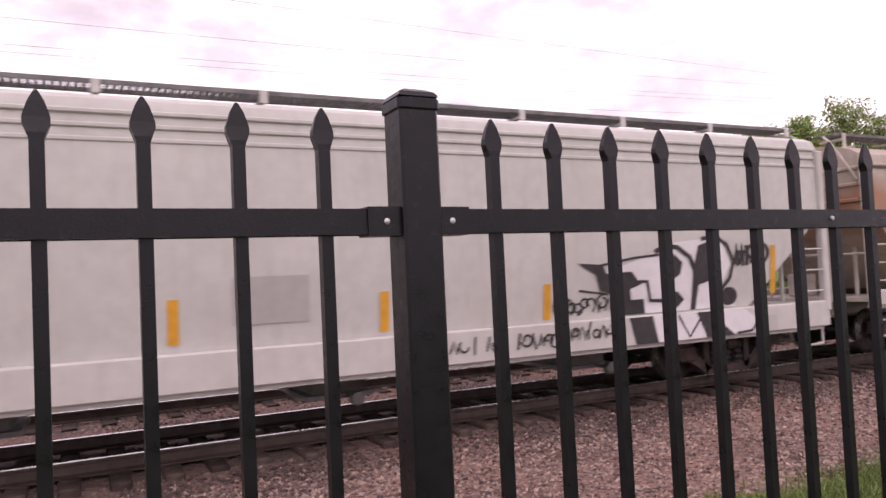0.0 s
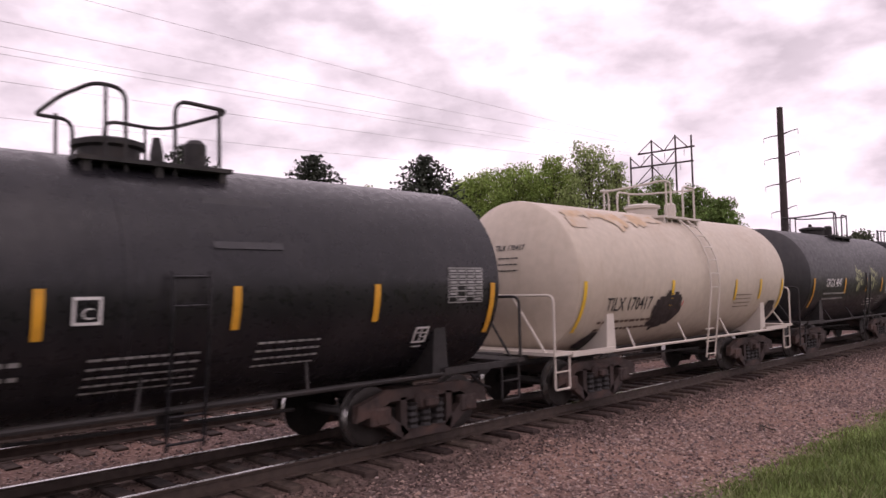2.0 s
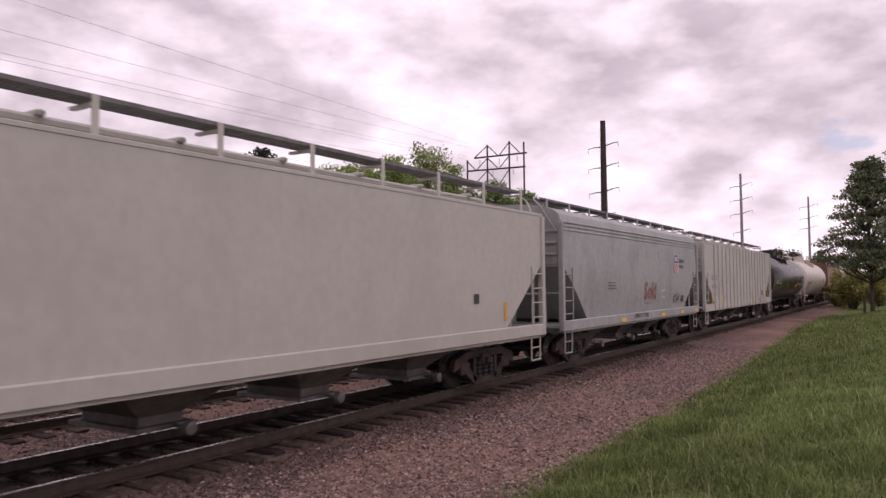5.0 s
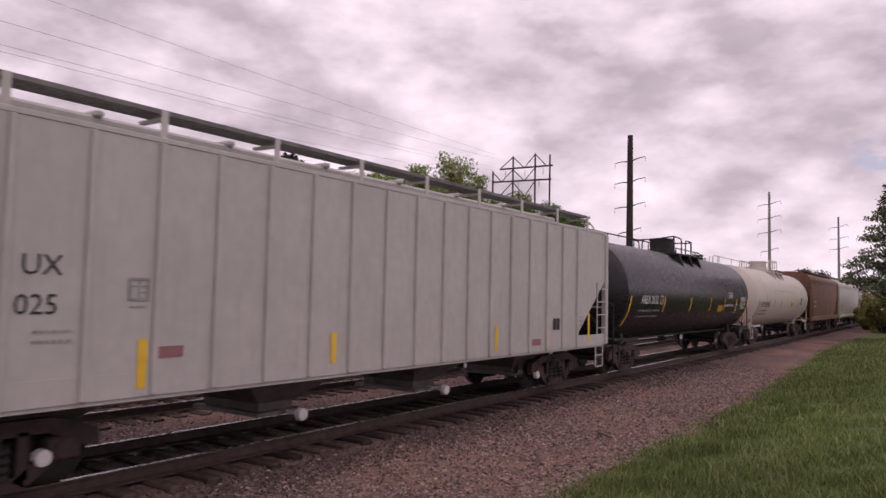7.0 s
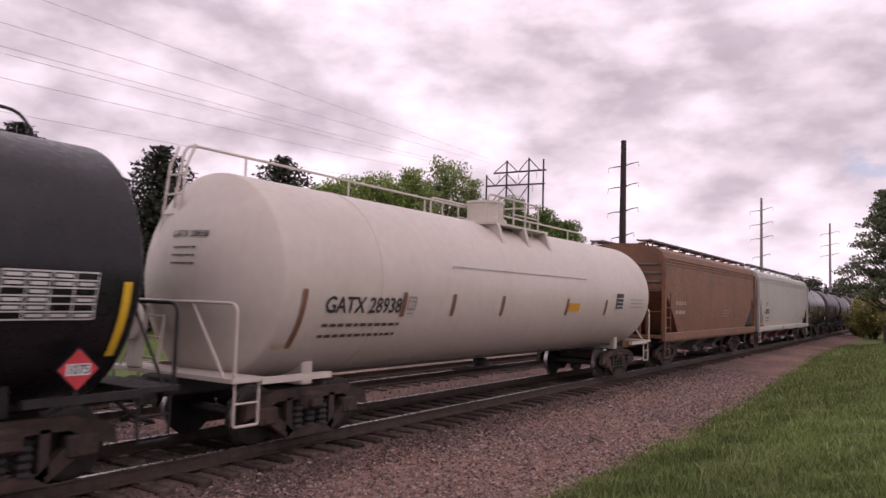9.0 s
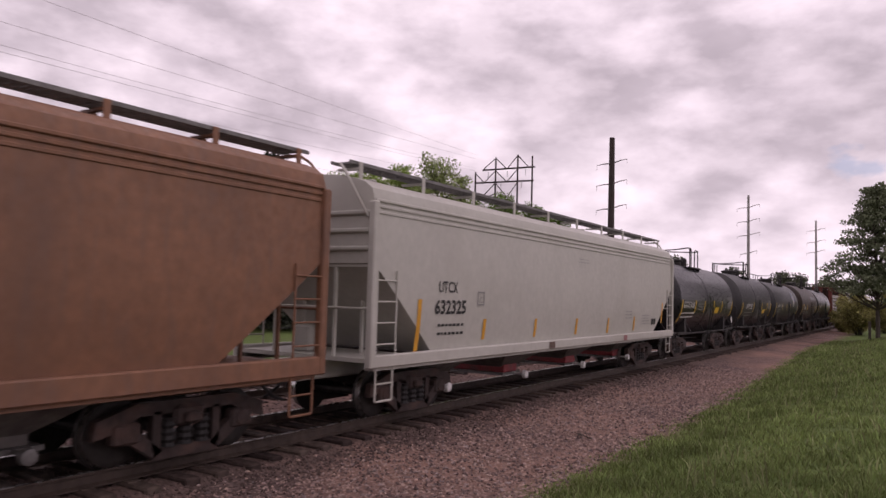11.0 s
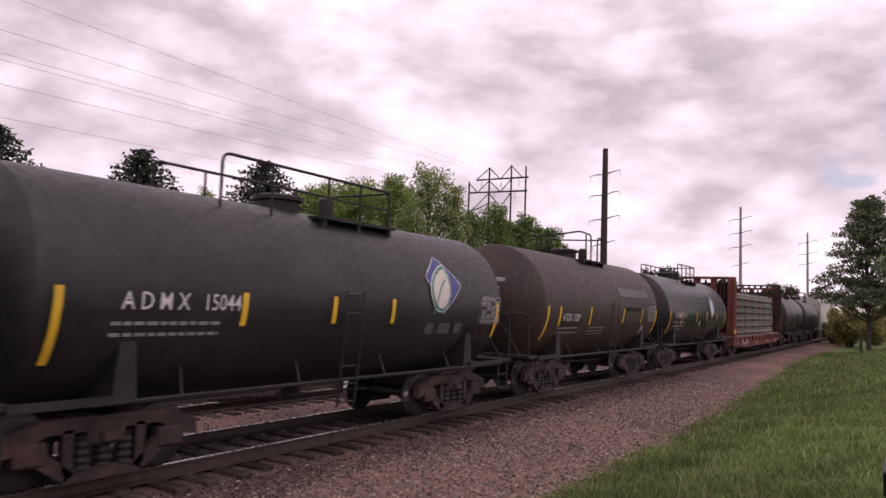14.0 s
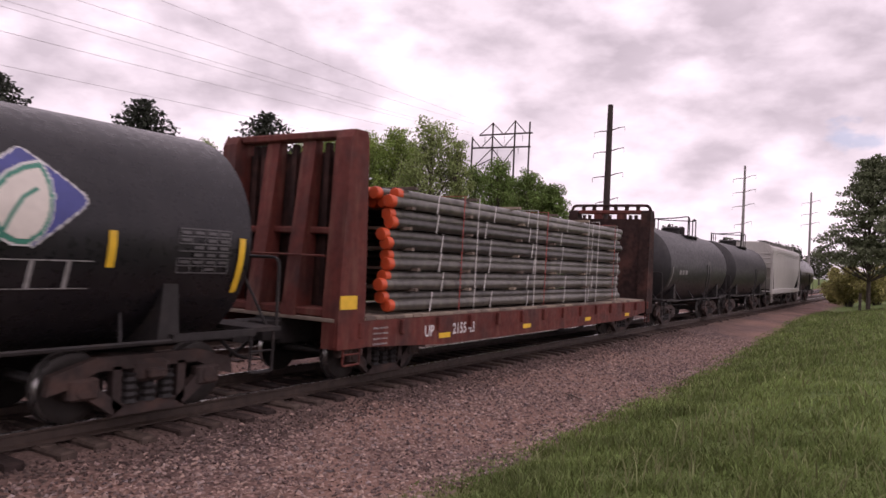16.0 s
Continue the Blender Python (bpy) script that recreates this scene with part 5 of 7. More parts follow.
def long_tanks():
    car, lay = tank_car("long glossy black pressure tank car", 128.65, 144.15, M_BLACK, M_DARK, 1.58, 2.40, [(128.8, 0.95), (131.95, 0.5), (134.95, 0.5), (137.65, 0.5), (139.85, 0.5), (141.85, 0.5), (143.95, 0.9)], M_YELLOW,
                        "big", 0.2, "loop", True, False, (), False, head="AREX 2622", dish=0.62, hoops=(-1.33, -1.20, -0.26, 0.27, 1.02))
    lay("reporting_mark", text_shape("AREX 2622", 0.36, 0.004, 0.92), 129.75, 2.06, M_LETW)
    square_mark(lay, 131.55, 2.04, 0.28, M_LETW, "C")
    lay("small_writing", bars(2, 2.0, 0.09, 0.10, 31, 5), 129.65, 1.82, M_LETG)
    lay("panel", rect(0.75, 0.26), 138.95, 1.76, M_ORANGE, "amber lettered panel")
    lay("caption", text_shape("LIQUEFIED PETROLEUM GAS", 0.14, 0.005, 0.87), 139.98, 1.96, M_LETW)
    lay("caption_border", join((rect(0.66, 0.025), 0.03, 0), (rect(0.66, 0.025), 0.03, 0.2), (rect(0.03, 0.16), 0, 0.033), (rect(0.03, 0.16), 0.69, 0.033)), 140.42, 2.31, M_LETW)
    q = lay("caption", text_shape("NON-ODORIZED", 0.13, 0.004, 0.64), 140.46, 2.37, M_LETW)
    for v in q.data.vertices:
        v.co.y -= 0.006
    data_panel(lay, 142.65, 2.36, 1.0, 0.5, 32, M_LETW)
    square_mark(lay, 141.9, 1.76, 0.3, M_LETW)
    lay("small_writing", bars(2, 0.9, 0.04, 0.05, 33), 137.7, 3.1, M_LETG)
    placard(car, 143.55 - 136.4, 1.33, 0.22, M_RED, "1075")

    car, lay = tank_car("long white pressure tank car with amber strips", 146.4, 162.0, M_WHITE, M_WHITE, 1.58, 2.42, [(146.75, 0.95), (149.15, 0.42), (150.7, 0.42), (152.6, 0.42), (155.85, 0.42), (158.4, 0.42)], M_HOPB,
                        "big", 0.35, "fence", True, False, (-5.6,), False, head="GATX 28938", dish=0.68, fence=(-1.3, -0.8, -0.1, 0.5, 1.2))
    lay("reporting_mark", text_shape("GATX 28938", 0.36, 0.006, 0.95), 147.25, 1.94, M_LETK)
    lay("small_writing", bars(2, 1.9, 0.09, 0.10, 35, 5), 147.3, 1.72, M_LETR)
    lay("repaint_patch", rect(6.4, 0.02), 150.7, 2.78, M_LETG)
    lay("repaint_patch", rect(0.02, 0.9), 150.7, 1.9, M_LETG)
    lay("panel", rect(0.7, 0.2), 155.95, 1.97, M_ORANGE, "amber lettered panel")
    lay("data_plate", rect(0.55, 0.42), 159.2, 2.05, M_LETK)
    lay("small_writing", bars(3, 0.5, 0.05, 0.06, 36), 159.25, 2.32, M_LETW)
    lay("small_writing", bars(3, 1.1, 0.04, 0.07, 37), 160.3, 2.3, M_LETG)
    square_mark(lay, 149.3, 1.98, 0.24, M_LETG)
    lay("rust_stain", blob(0.16, 0.06, 21, 0.03), 146.6, 1.45, M_RUSTPATCH)


def rear_hoppers():
    # dark grey on the end walls puts their shade into the colour
    car, lay, prof = hopper_car("orange-brown covered hopper car with a dark end", 163.7, 178.35, M_HOPB, "curved", 3.80, trim=M_HOPB, chutes=3, end_mat=M_CHUTE)
    lay("small_writing", bars(2, 1.2, 0.2, 0.12, 41, 3), 165.0, 2.2, M_HOPR)
    lay("small_writing", bars(3, 0.9, 0.06, 0.06, 42), 172.0, 2.0, M_LETG)

    car, lay, prof = hopper_car("white covered hopper car with red outlet gates", 179.55, 196.9, M_HOPWW, "curved", 3.78,
                                [(180.85, 2.12, 0.95), (183.25, 1.74, 0.42), (185.68, 1.72, 0.42), (188.15, 1.70, 0.42), (190.5, 1.68, 0.42), (192.8, 1.70, 0.42), (195.7, 2.15, 0.7)], chutes=4, walk_up=0.66, sill_top=1.19, gate=M_GATER, outlets=(182.6, 186.1, 189.75, 193.55))
    lay("stencil", text_shape("UTCX", 0.30, 0.004, 0.82), 181.5, 2.26, M_LETK)
    lay("stencil", text_shape("632325", 0.36, 0.010, 1.04), 181.4, 1.86, M_LETK)
    lay("small_writing", bars(2, 0.95, 0.08, 0.08, 43, 3), 181.55, 1.62, M_LETK)
    square_mark(lay, 182.95, 2.02, 0.28, M_LETG, "C")
    lay("plate", join((rect(0.2, 0.2), 0, 0), (rect(0.2, 0.2), 0.24, 0)), 194.65, 1.42, M_LETK)
    lay("small_writing", bars(4, 0.8, 0.04, 0.05, 44), 193.6, 1.72, M_LETG)
    lay("small_writing", bars(3, 0.6, 0.05, 0.05, 45), 192.0, 1.85, M_LETG)
    lay("small_writing", bars(2, 0.7, 0.02, 0.06, 46, 1), 188.2, 3.25, M_LETG)
    sill_patch(car, "placard", 186.3 - 188.2, 1.0, 0.34, 0.16, M_LETR)
    sill_patch(car, "placard", 191.6 - 188.2, 1.0, 0.32, 0.16, M_GRAFR)


def rear_tanks():
    car, lay = tank_car("black tank car with yellow strips", 198.4, 207.5, M_BLACK, M_DARK, marks=[(198.5, 0.95), (200.5, 0.5), (202.0, 0.5), (203.6, 0.5), (205.2, 0.5), (207.3, 0.7)], mark_mat=M_YELLOW, platform=-0.35, seams=(-0.4,), head="GATX 74166")
    tank_letters(lay, "GATX 74166", 198.78, 1.98, 0.36, seed=51, um=M_LETW, squeeze=0.80)
    lay("panel", rect(0.72, 0.27), 204.0, 1.75, M_YELLOW, "yellow lettered panel")
    square_mark(lay, 205.8, 1.74, 0.28, M_LETG)
    data_panel(lay, 206.4, 2.45, 0.85, 0.5, 52, M_LETG)
    placard(car, 207.5 - 202.95, 1.42, 0.18, M_LETW)
    lay("small_writing", bars(3, 0.9, 0.06, 0.05, 53), 201.0, 2.12, M_LETG)
    lay("small_writing", bars(4, 0.7, 0.05, 0.05, 54), 202.7, 1.9, M_LETG)

    car, lay = tank_car("black tank car with worn yellow strips", 209.8, 218.55, M_BLACK2, M_DARK, marks=[(209.95, 0.9), (212.95, 0.5), (215.4, 0.5), (217.1, 0.5), (218.4, 0.8)], mark_mat=M_YELLOW, platform=-0.17, seams=(-0.6,), head="GATX 22471")
    tank_letters(lay, "GATX 22471", 210.9, 1.95, 0.36, seed=55)
    lay("panel", rect(0.74, 0.24), 215.88, 1.68, M_YELLOW, "yellow lettered panel")
    data_panel(lay, 217.45, 2.42, 0.85, 0.5, 56, M_LETG)
    lay("small_writing", bars(6, 0.95, 0.05, 0.045, 57), 214.3, 1.85, M_LETG)
    square_mark(lay, 216.85, 1.42, 0.26, M_LETG)
    lay("repaint_patch", rect(0.6, 0.8), 214.2, 2.6, M_PATCHG)

    car, lay = tank_car("black tank car with a leaf emblem", 220.6, 230.75, M_BLACK2, M_DARK, zc=2.24, R=1.48, marks=[(220.75, 0.9), (223.35, 0.45), (225.2, 0.42), (226.75, 0.42), (230.55, 0.75)], mark_mat=M_YELLOW, platform=-0.3, rail_kind="fence", head="ADMX 15044")
    tank_letters(lay, "A D M X   15044", 221.55, 2.04, 0.30, seed=58, squeeze=0.84)
    leaf_logo(lay, 228.45, 2.60, 1.22)
    lay("emblem_bar", bars(1, 1.3, 0.34, 0.1, 59, 3), 227.9, 1.66, M_PATCHG)
    data_panel(lay, 229.9, 2.40, 0.85, 0.55, 60, M_LETG)
    part("repaint", on_tank(rect(0.6, 0.3), 229.5 - 225.675, 1.5, 1.48, 2.24), M_BLACK, car)

    car, lay = tank_car("dull brown tank car with repainted patches", 233.1, 242.5, M_BROWNT, M_DARK, marks=[(233.2, 0.9), (233.95, 0.5), (236.1, 0.5), (238.9, 0.45), (240.75, 0.45), (242.35, 0.8)], mark_mat=M_YELLOW, platform=-0.07, head="VTGX 17201", hoops=(-0.9, -0.30, 0.12, 0.66, 1.01))
    lay("repaint_patch", rect(1.5, 0.28), 234.0, 1.84, M_BLACK)
    q = lay("reporting_mark", text_shape("VTGX 17201", 0.28, 0.004, 0.8), 234.2, 1.90, M_LETW)
    for v in q.data.vertices:
        v.co.y -= 0.006
    lay("small_writing", bars(2, 1.4, 0.07, 0.07, 61, 4), 234.0, 1.70, M_LETG)
    lay("repaint_patch", rect(2.9, 0.26), 238.6, 2.66, M_PATCHG, "grey repainted stripe")
    lay("repaint_patch", rect(1.5, 0.62), 239.1, 1.72, M_BLACK, "black repainted patch")
    data_panel(lay, 241.5, 2.40, 0.8, 0.5, 62, M_LETG)
    lay("small_writing", bars(3, 1.3, 0.05, 0.05, 63), 236.2, 1.70, M_LETG)
    square_mark(lay, 241.0, 1.50, 0.26, M_LETW)

    car, lay = tank_car("black tank car with a leaf emblem and yellow strips", 244.3, 254.35, M_BLACK, M_DARK, zc=2.24, R=1.48, marks=[(244.4, 0.9), (246.05, 0.5), (248.5, 0.45), (250.3, 0.42), (252.25, 0.42), (254.15, 0.75)], mark_mat=M_YELLOW, platform=-0.3, rail_kind="fence", head="ADMX 15114", fence=(-1.0, -0.3, 0.4, 1.1, 1.8))
    tank_letters(lay, "A D M X  15114", 245.2, 2.02, 0.31, seed=64, squeeze=0.8)
    leaf_logo(lay, 251.4, 2.58, 1.18)
    lay("emblem_bar", join((text_shape("I\\I", 0.01), 0, 0), (bars(1, 1.2, 0.02, 0.1, 65, 1), 0, 0.32), (bars(1, 1.2, 0.02, 0.1, 65, 1), 0, 0.0), (rect(0.05, 0.32), 0.1, 0), (rect(0.05, 0.32), 0.5, 0), (rect(0.05, 0.32), 0.9, 0)), 250.9, 1.62, M_LETG)
    data_panel(lay, 253.2, 2.36, 0.8, 0.55, 66, M_PATCHG)
    lay("plate", rect(0.16, 0.18), 249.1, 1.72, M_LETW)
    lay("small_writing", bars(2, 1.1, 0.07, 0.07, 67, 3), 245.3, 1.68, M_LETG)


def bulkhead_flatcar():
    s0, s1 = 256.2, 273.0
    half = (s1 - s0) / 2
    car = car_base("bulkhead_flatcar", "oxide-red bulkhead flatcar carrying steel pipe", s0, s1)
    for y in (-1, 1):
        s = Shape()
        a, b = sorted((y * 1.34, y * 1.46))
        s.prism([(-half, 1.05), (half, 1.05), (half, 0.72), (half - 3.2, 0.50), (-half + 3.2, 0.50), (-half, 0.66)], a, b)
        for i in range(14):
            x = -half + 0.6 + (2 * half - 1.2) * i / 13
            s.box(x - 0.05, x + 0.05, *sorted((y * 1.45, y * 1.53)), 0.78, 1.04, 0.015)
        part("side_sill", s, M_REDOX, car)
    board = Shape().box(0, 0.265, -1.42, 1.42, 1.05, 1.11, 0.008).mesh("deck_board", M_TIMBER)
    for i in range(int(2 * half / 0.28)):
        part("deck_board", board, None, car, "", False, pose(-half + i * 0.28, 0, 0))
    part("centre_sill", Shape().box(-half, half, -0.3, 0.3, 0.62, 1.04), M_DARK, car)
    for sg in (-1, 1):
        bk = new("bulkhead")
        bk.parent = car
        xe = sg * (half - 0.15)
        for y in (-1, 1):
            p = Shape()
            a, b = sorted((y * 1.16, y * 1.50))
            p.prism([(xe - sg * 0.55, 0.62), (xe + sg * 0.12, 0.62), (xe + sg * 0.12, 1.3), (xe - sg * 0.02, 4.02), (xe - sg * 0.10, 4.16), (xe - sg * 0.42, 4.16), (xe - sg * 0.46, 4.02), (xe - sg * 0.55, 1.3)], a, b)
            # the far end's posts take the darker brown of the plates
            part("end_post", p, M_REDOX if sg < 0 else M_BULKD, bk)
        for y in (-0.42, 0.42):
            p = Shape()
            p.prism([(xe + sg * 0.15, 1.08), (xe - sg * 0.25, 1.08), (xe - sg * 0.38, 4.05), (xe - sg * 0.2, 4.05)], y - 0.15, y + 0.15)
            part("brace", p, M_REDOX, bk)
        for y in (-0.95, -0.75, 0.0, 0.75, 0.95):
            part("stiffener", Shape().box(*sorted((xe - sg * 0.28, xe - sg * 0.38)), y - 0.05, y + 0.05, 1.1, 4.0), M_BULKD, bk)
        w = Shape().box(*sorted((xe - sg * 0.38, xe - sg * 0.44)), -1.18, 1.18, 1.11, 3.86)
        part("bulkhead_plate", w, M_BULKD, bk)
        if sg > 0:
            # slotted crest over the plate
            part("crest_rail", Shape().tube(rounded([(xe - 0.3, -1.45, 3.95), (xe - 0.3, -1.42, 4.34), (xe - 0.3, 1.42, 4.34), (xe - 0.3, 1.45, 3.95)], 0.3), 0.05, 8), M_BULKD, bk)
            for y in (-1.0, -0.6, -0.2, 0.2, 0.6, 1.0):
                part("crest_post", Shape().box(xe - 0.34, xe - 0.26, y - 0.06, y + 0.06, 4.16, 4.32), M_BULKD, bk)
        for a, b, z0, z1 in ((0.12, 0.42, 4.04, 4.17), (0.15, 0.37, 2.46, 2.58), (-0.1, 0.37, 1.115, 1.26)):
            part("cross_beam", Shape().box(*sorted((xe - sg * a, xe - sg * b)), -1.158, 1.158, z0, z1, 0.025), M_REDOX, bk)
        part("end_hand_rail", Shape().tube([(xe + sg * 0.1, -1.15, 2.1), (xe + sg * 0.1, 1.15, 2.1)], 0.02, 6), M_REDOX, bk)
        st = sill_step(Shape(), xe - sg * 0.3, -1.45, 0.7, 0.35)
        part("sill_step", st, M_REDOX, car)
        truck(car, sg * (half - 1.9))
        part("draft_sill", Shape().box(*sorted((sg * half, sg * (half + 0.4))), -0.3, 0.3, 0.7, 1.0), M_DARK, car)
    couplers(car, half + 0.62)
    lay = lambda nm, s, x, z, m: part(nm, on_side(s, x - 264.6, z, lambda q: 1.46, 0.006), m, car)
    lay("reporting_mark", text_shape("UP", 0.30, 0.006, 0.9), 258.75, 0.68, M_LETW)
    lay("reporting_mark", text_shape("2155 43", 0.30, 0.006, 0.9), 259.75, 0.68, M_LETW)
    for x in (259.25, 262.9, 266.8, 270.2):
        lay("reflector_strip", rect(0.42, 0.10), x, 0.62, M_YELLOW)
    part("reflector_strip", on_side(rect(0.42, 0.22), 256.25 - 264.6, 1.26, lambda q: 1.50, 0.01), M_YELLOW, car)
    lay("small_writing", bars(4, 0.4, 0.05, 0.04, 71), 257.2, 0.9, M_LETG)

    load = thing("pipe_load", "strapped stack of varnished steel pipes with orange end caps", "pipes")
    load.matrix_basis = pose(264.6, TRACK_Y, 0)
    moving.append((load, 264.6))
    rnd = random.Random(5)
    R = 0.105
    tube_meshes = []
    for k in range(3):
        q = Shape().turn([(-6.15 + 0.1 * k, R * 0.93), (-6.15 + 0.1 * k, R), (6.1 + 0.06 * k, R), (6.1 + 0.06 * k, R * 0.93)], (0, 0, 0), "x", 16)
        tube_meshes.append(q.mesh("pipe", M_PIPE, True))
    cap = Shape().turn([(-0.06, R * 0.6), (-0.05, R * 1.02), (-0.02, R * 1.12), (0.09, R * 1.12), (0.10, R)], (0, 0, 0), "x", 16).mesh("end_cap", M_CAP, True)
    z = 1.11
    for bundle in range(6):
        z += 0.055
        for row in range(2):
            for i in range(11):
                y = -1.22 + i * 0.235 + (0.06 if row else 0.0)
                if abs(y) > 1.24:
                    continue
                if 1 <= i <= 8 and bundle < 5:
                    continue
                k = rnd.randrange(3)
                dx = rnd.choice((-0.42, -0.1, 0.0, 0.08, 0.2, 0.3)) + rnd.uniform(-0.05, 0.05) if i in (0, 10) else rnd.uniform(-0.2, 0.2)
                p = part("pipe", tube_meshes[k], None, load, "", False, pose(-0.80 + dx, y, z + R))
                part("end_cap", cap, None, p, "orange plastic end cap", False, pose(-6.15 + 0.1 * k, 0, 0))
            z += 2 * R - 0.062
        for i in range(6):
            x = -6.3 + i * 2.15 + rnd.uniform(-0.2, 0.2)
            d = Shape().box(x, x + 0.1, -1.42, 1.42, z + 0.06, z + 0.115)
            part("dunnage", d, M_TIMBER, load, "pale timber spacer")
        # short bands round each bundle
        for i in range(6):
            x = -5.4 + i * 2.05 + rnd.uniform(-0.25, 0.25)
            b = Shape().add([(x, -1.350, z - 0.32), (x + 0.03, -1.350, z - 0.32), (x + 0.10, -1.350, z + 0.05), (x + 0.07, -1.350, z + 0.05),
                             (x, -1.356, z - 0.32), (x + 0.03, -1.356, z - 0.32), (x + 0.10, -1.356, z + 0.05), (x + 0.07, -1.356, z + 0.05)],
                            [(0, 1, 2, 3), (4, 7, 6, 5), (0, 4, 5, 1), (1, 5, 6, 2), (2, 6, 7, 3), (3, 7, 4, 0)])
            part("bundle_band", b, M_STRAP, load, "white steel band")
        z += 0.02
    top = z + 0.1
    for i, x in enumerate((-4.5, -3.9, -1.0, -0.4, 2.4, 3.2, 4.6)):
        for y in (-1,):
            st = Shape()
            st.add([(x, y * 1.36, 1.12), (x + 0.025, y * 1.36, 1.12), (x + 0.085, y * 1.36, top), (x + 0.06, y * 1.36, top),
                    (x, y * 1.37, 1.12), (x + 0.025, y * 1.37, 1.12), (x + 0.085, y * 1.37, top), (x + 0.06, y * 1.37, top)],
                   [(0, 1, 2, 3), (4, 7, 6, 5), (0, 4, 5, 1), (1, 5, 6, 2), (2, 6, 7, 3), (3, 7, 4, 0)])
            st.box(x + 0.06, x + 0.11, -1.37, 1.37, top, top + 0.01)
            st.box(x + 0.06, x + 0.11, 1.36, 1.37, 1.12, top)
            part("strap", st, M_STRAPR if i % 3 == 0 else M_STRAP, load, "red strap" if i % 3 == 0 else "white strap")


def train_tail():
    car, lay = tank_car("dull dark tank car with faded lettering", 275.2, 285.0, M_BLACK2, M_DARK, marks=[(275.4, 0.8)], mark_mat=M_LETG, platform=0.4)
    lay("reporting_mark", bars(1, 1.2, 0.28, 0.1, 81, 3), 276.4, 2.0, M_LETG)
    lay("faded_panel", rect(0.5, 0.5), 281.2, 2.1, M_PATCHG)
    tank_car("dull dark tank car", 287.4, 297.0, M_BLACK2, M_DARK, platform=0.2)
    hopper_car("pale grey covered hopper car", 298.8, 312.5, M_HOPW, "curved", 3.80)
    tank_car("dark tank car at the end of the view", 314.4, 324.0, M_BLACK, M_DARK, platform=0.2)


graffiti_hopper()
rusty_hopper()
tanks_of_the_head()
middle_hoppers()
long_tanks()
rear_hoppers()
rear_tanks()
bulkhead_flatcar()
train_tail()

# ---- ground ----
GROUND = ((-900, 0.30), (-6, 0.30), (-1.0, 0.28), (0.6, 0.20), (2.4, -0.06), (4.0, -0.40), (4.9, -0.44), (6.2, -0.385), (7.3, -0.325), (7.66, -0.29), (7.80, -0.232), (10.3, -0.232), (10.5, -0.26), (11.4, -0.25), (11.8, -0.215), (14.45, -0.215), (14.8, -0.25), (15.8, -0.42), (17.5, -0.62), (60, -0.6), (900, -0.6), (2500, -0.6))


def ground_z(y):
    for (a, za), (b, zb) in zip(GROUND, GROUND[1:]):
        if y <= b:
            return za + (zb - za) * (y - a) / (b - a)
    return GROUND[-1][1]


def build_ground():
    s = Shape()
    xs = [-2500, -300, -60, -10] + list(range(0, 80, 8)) + [100, 150, 300, 900, 2500]
    rows = []
    for x in xs:
        rows.append([(x, y, z) for y, z in GROUND])
    s.loft(rows, caps=False, closed=False)
    g = thing("ground", "pink gravel ballast bordered by mown grass", "ground", "", "structure", None, s, M_GROUND)
    return g


ground = build_ground()


def edge_at(x):
    return 4.25 + max(0.0, min(1.2, (x - 18) * 0.04))


def scatter_stones():
    """Loose ballast stones, each a rough lump of its own."""
    rnd = np.random.default_rng(3)
    base = np.array([(1, 0, 0), (-1, 0, 0), (0, 1, 0), (0, -1, 0), (0, 0, 1), (0, 0, -1)], float)
    tri = np.array([(0, 2, 4), (2, 1, 4), (1, 3, 4), (3, 0, 4), (2, 0, 5), (1, 2, 5), (3, 1, 5), (0, 3, 5)])
    n = 42000
    u = rnd.random(n) ** 1.5
    x = 0.5 + 30 * u
    y = 4.1 + rnd.random(n) * 3.7
    far = rnd.random(n) < 0.30
    y = np.where(far, np.where(rnd.random(n) < 0.3, 8.4 + rnd.random(n) * 1.3, 10.6 + rnd.random(n) * 4.6), y)
    bed = (y > 7.76) & (y < 10.34) & (np.abs((x / 0.52 + 0.5) % 1.0 - 0.5) < 0.19)
    keep = ~bed & (y > np.array([edge_at(a) for a in x]) - 0.25 + 0.3 * rnd.standard_normal(n) * (~far))
    x, y = x[keep], y[keep]
    n = len(x)
    z = np.array([ground_z(b) for b in y]) + 0.006
    size = 0.018 + 0.020 * rnd.random((n, 1, 1)) ** 1.5
    v = base[None] * (0.65 + 0.7 * rnd.random((n, 6, 1))) + 0.25 * rnd.standard_normal((n, 6, 3))
    v[:, :, 2] *= 0.7
    v = v * size + np.stack([x, y, z], 1)[:, None]
    f = (tri[None] + 6 * np.arange(n)[:, None, None]).reshape(-1, 3)
    me = bpy.data.meshes.new("ballast_stones")
    me.from_pydata(v.reshape(-1, 3).tolist(), [], f.tolist())
    me.materials.append(M_STONE)
    me.materials.append(M_STONEK)
    dark = ((y > 7.15 + 0.35 * rnd.standard_normal(n)) & (y < 10.6)).astype(int)
    me.polygons.foreach_set("material_index", np.repeat(dark, 8))
    tagged(new("ballast_stones", me), "loose pink and brown quartzite ballast stones", "gravel", "", "stuff")


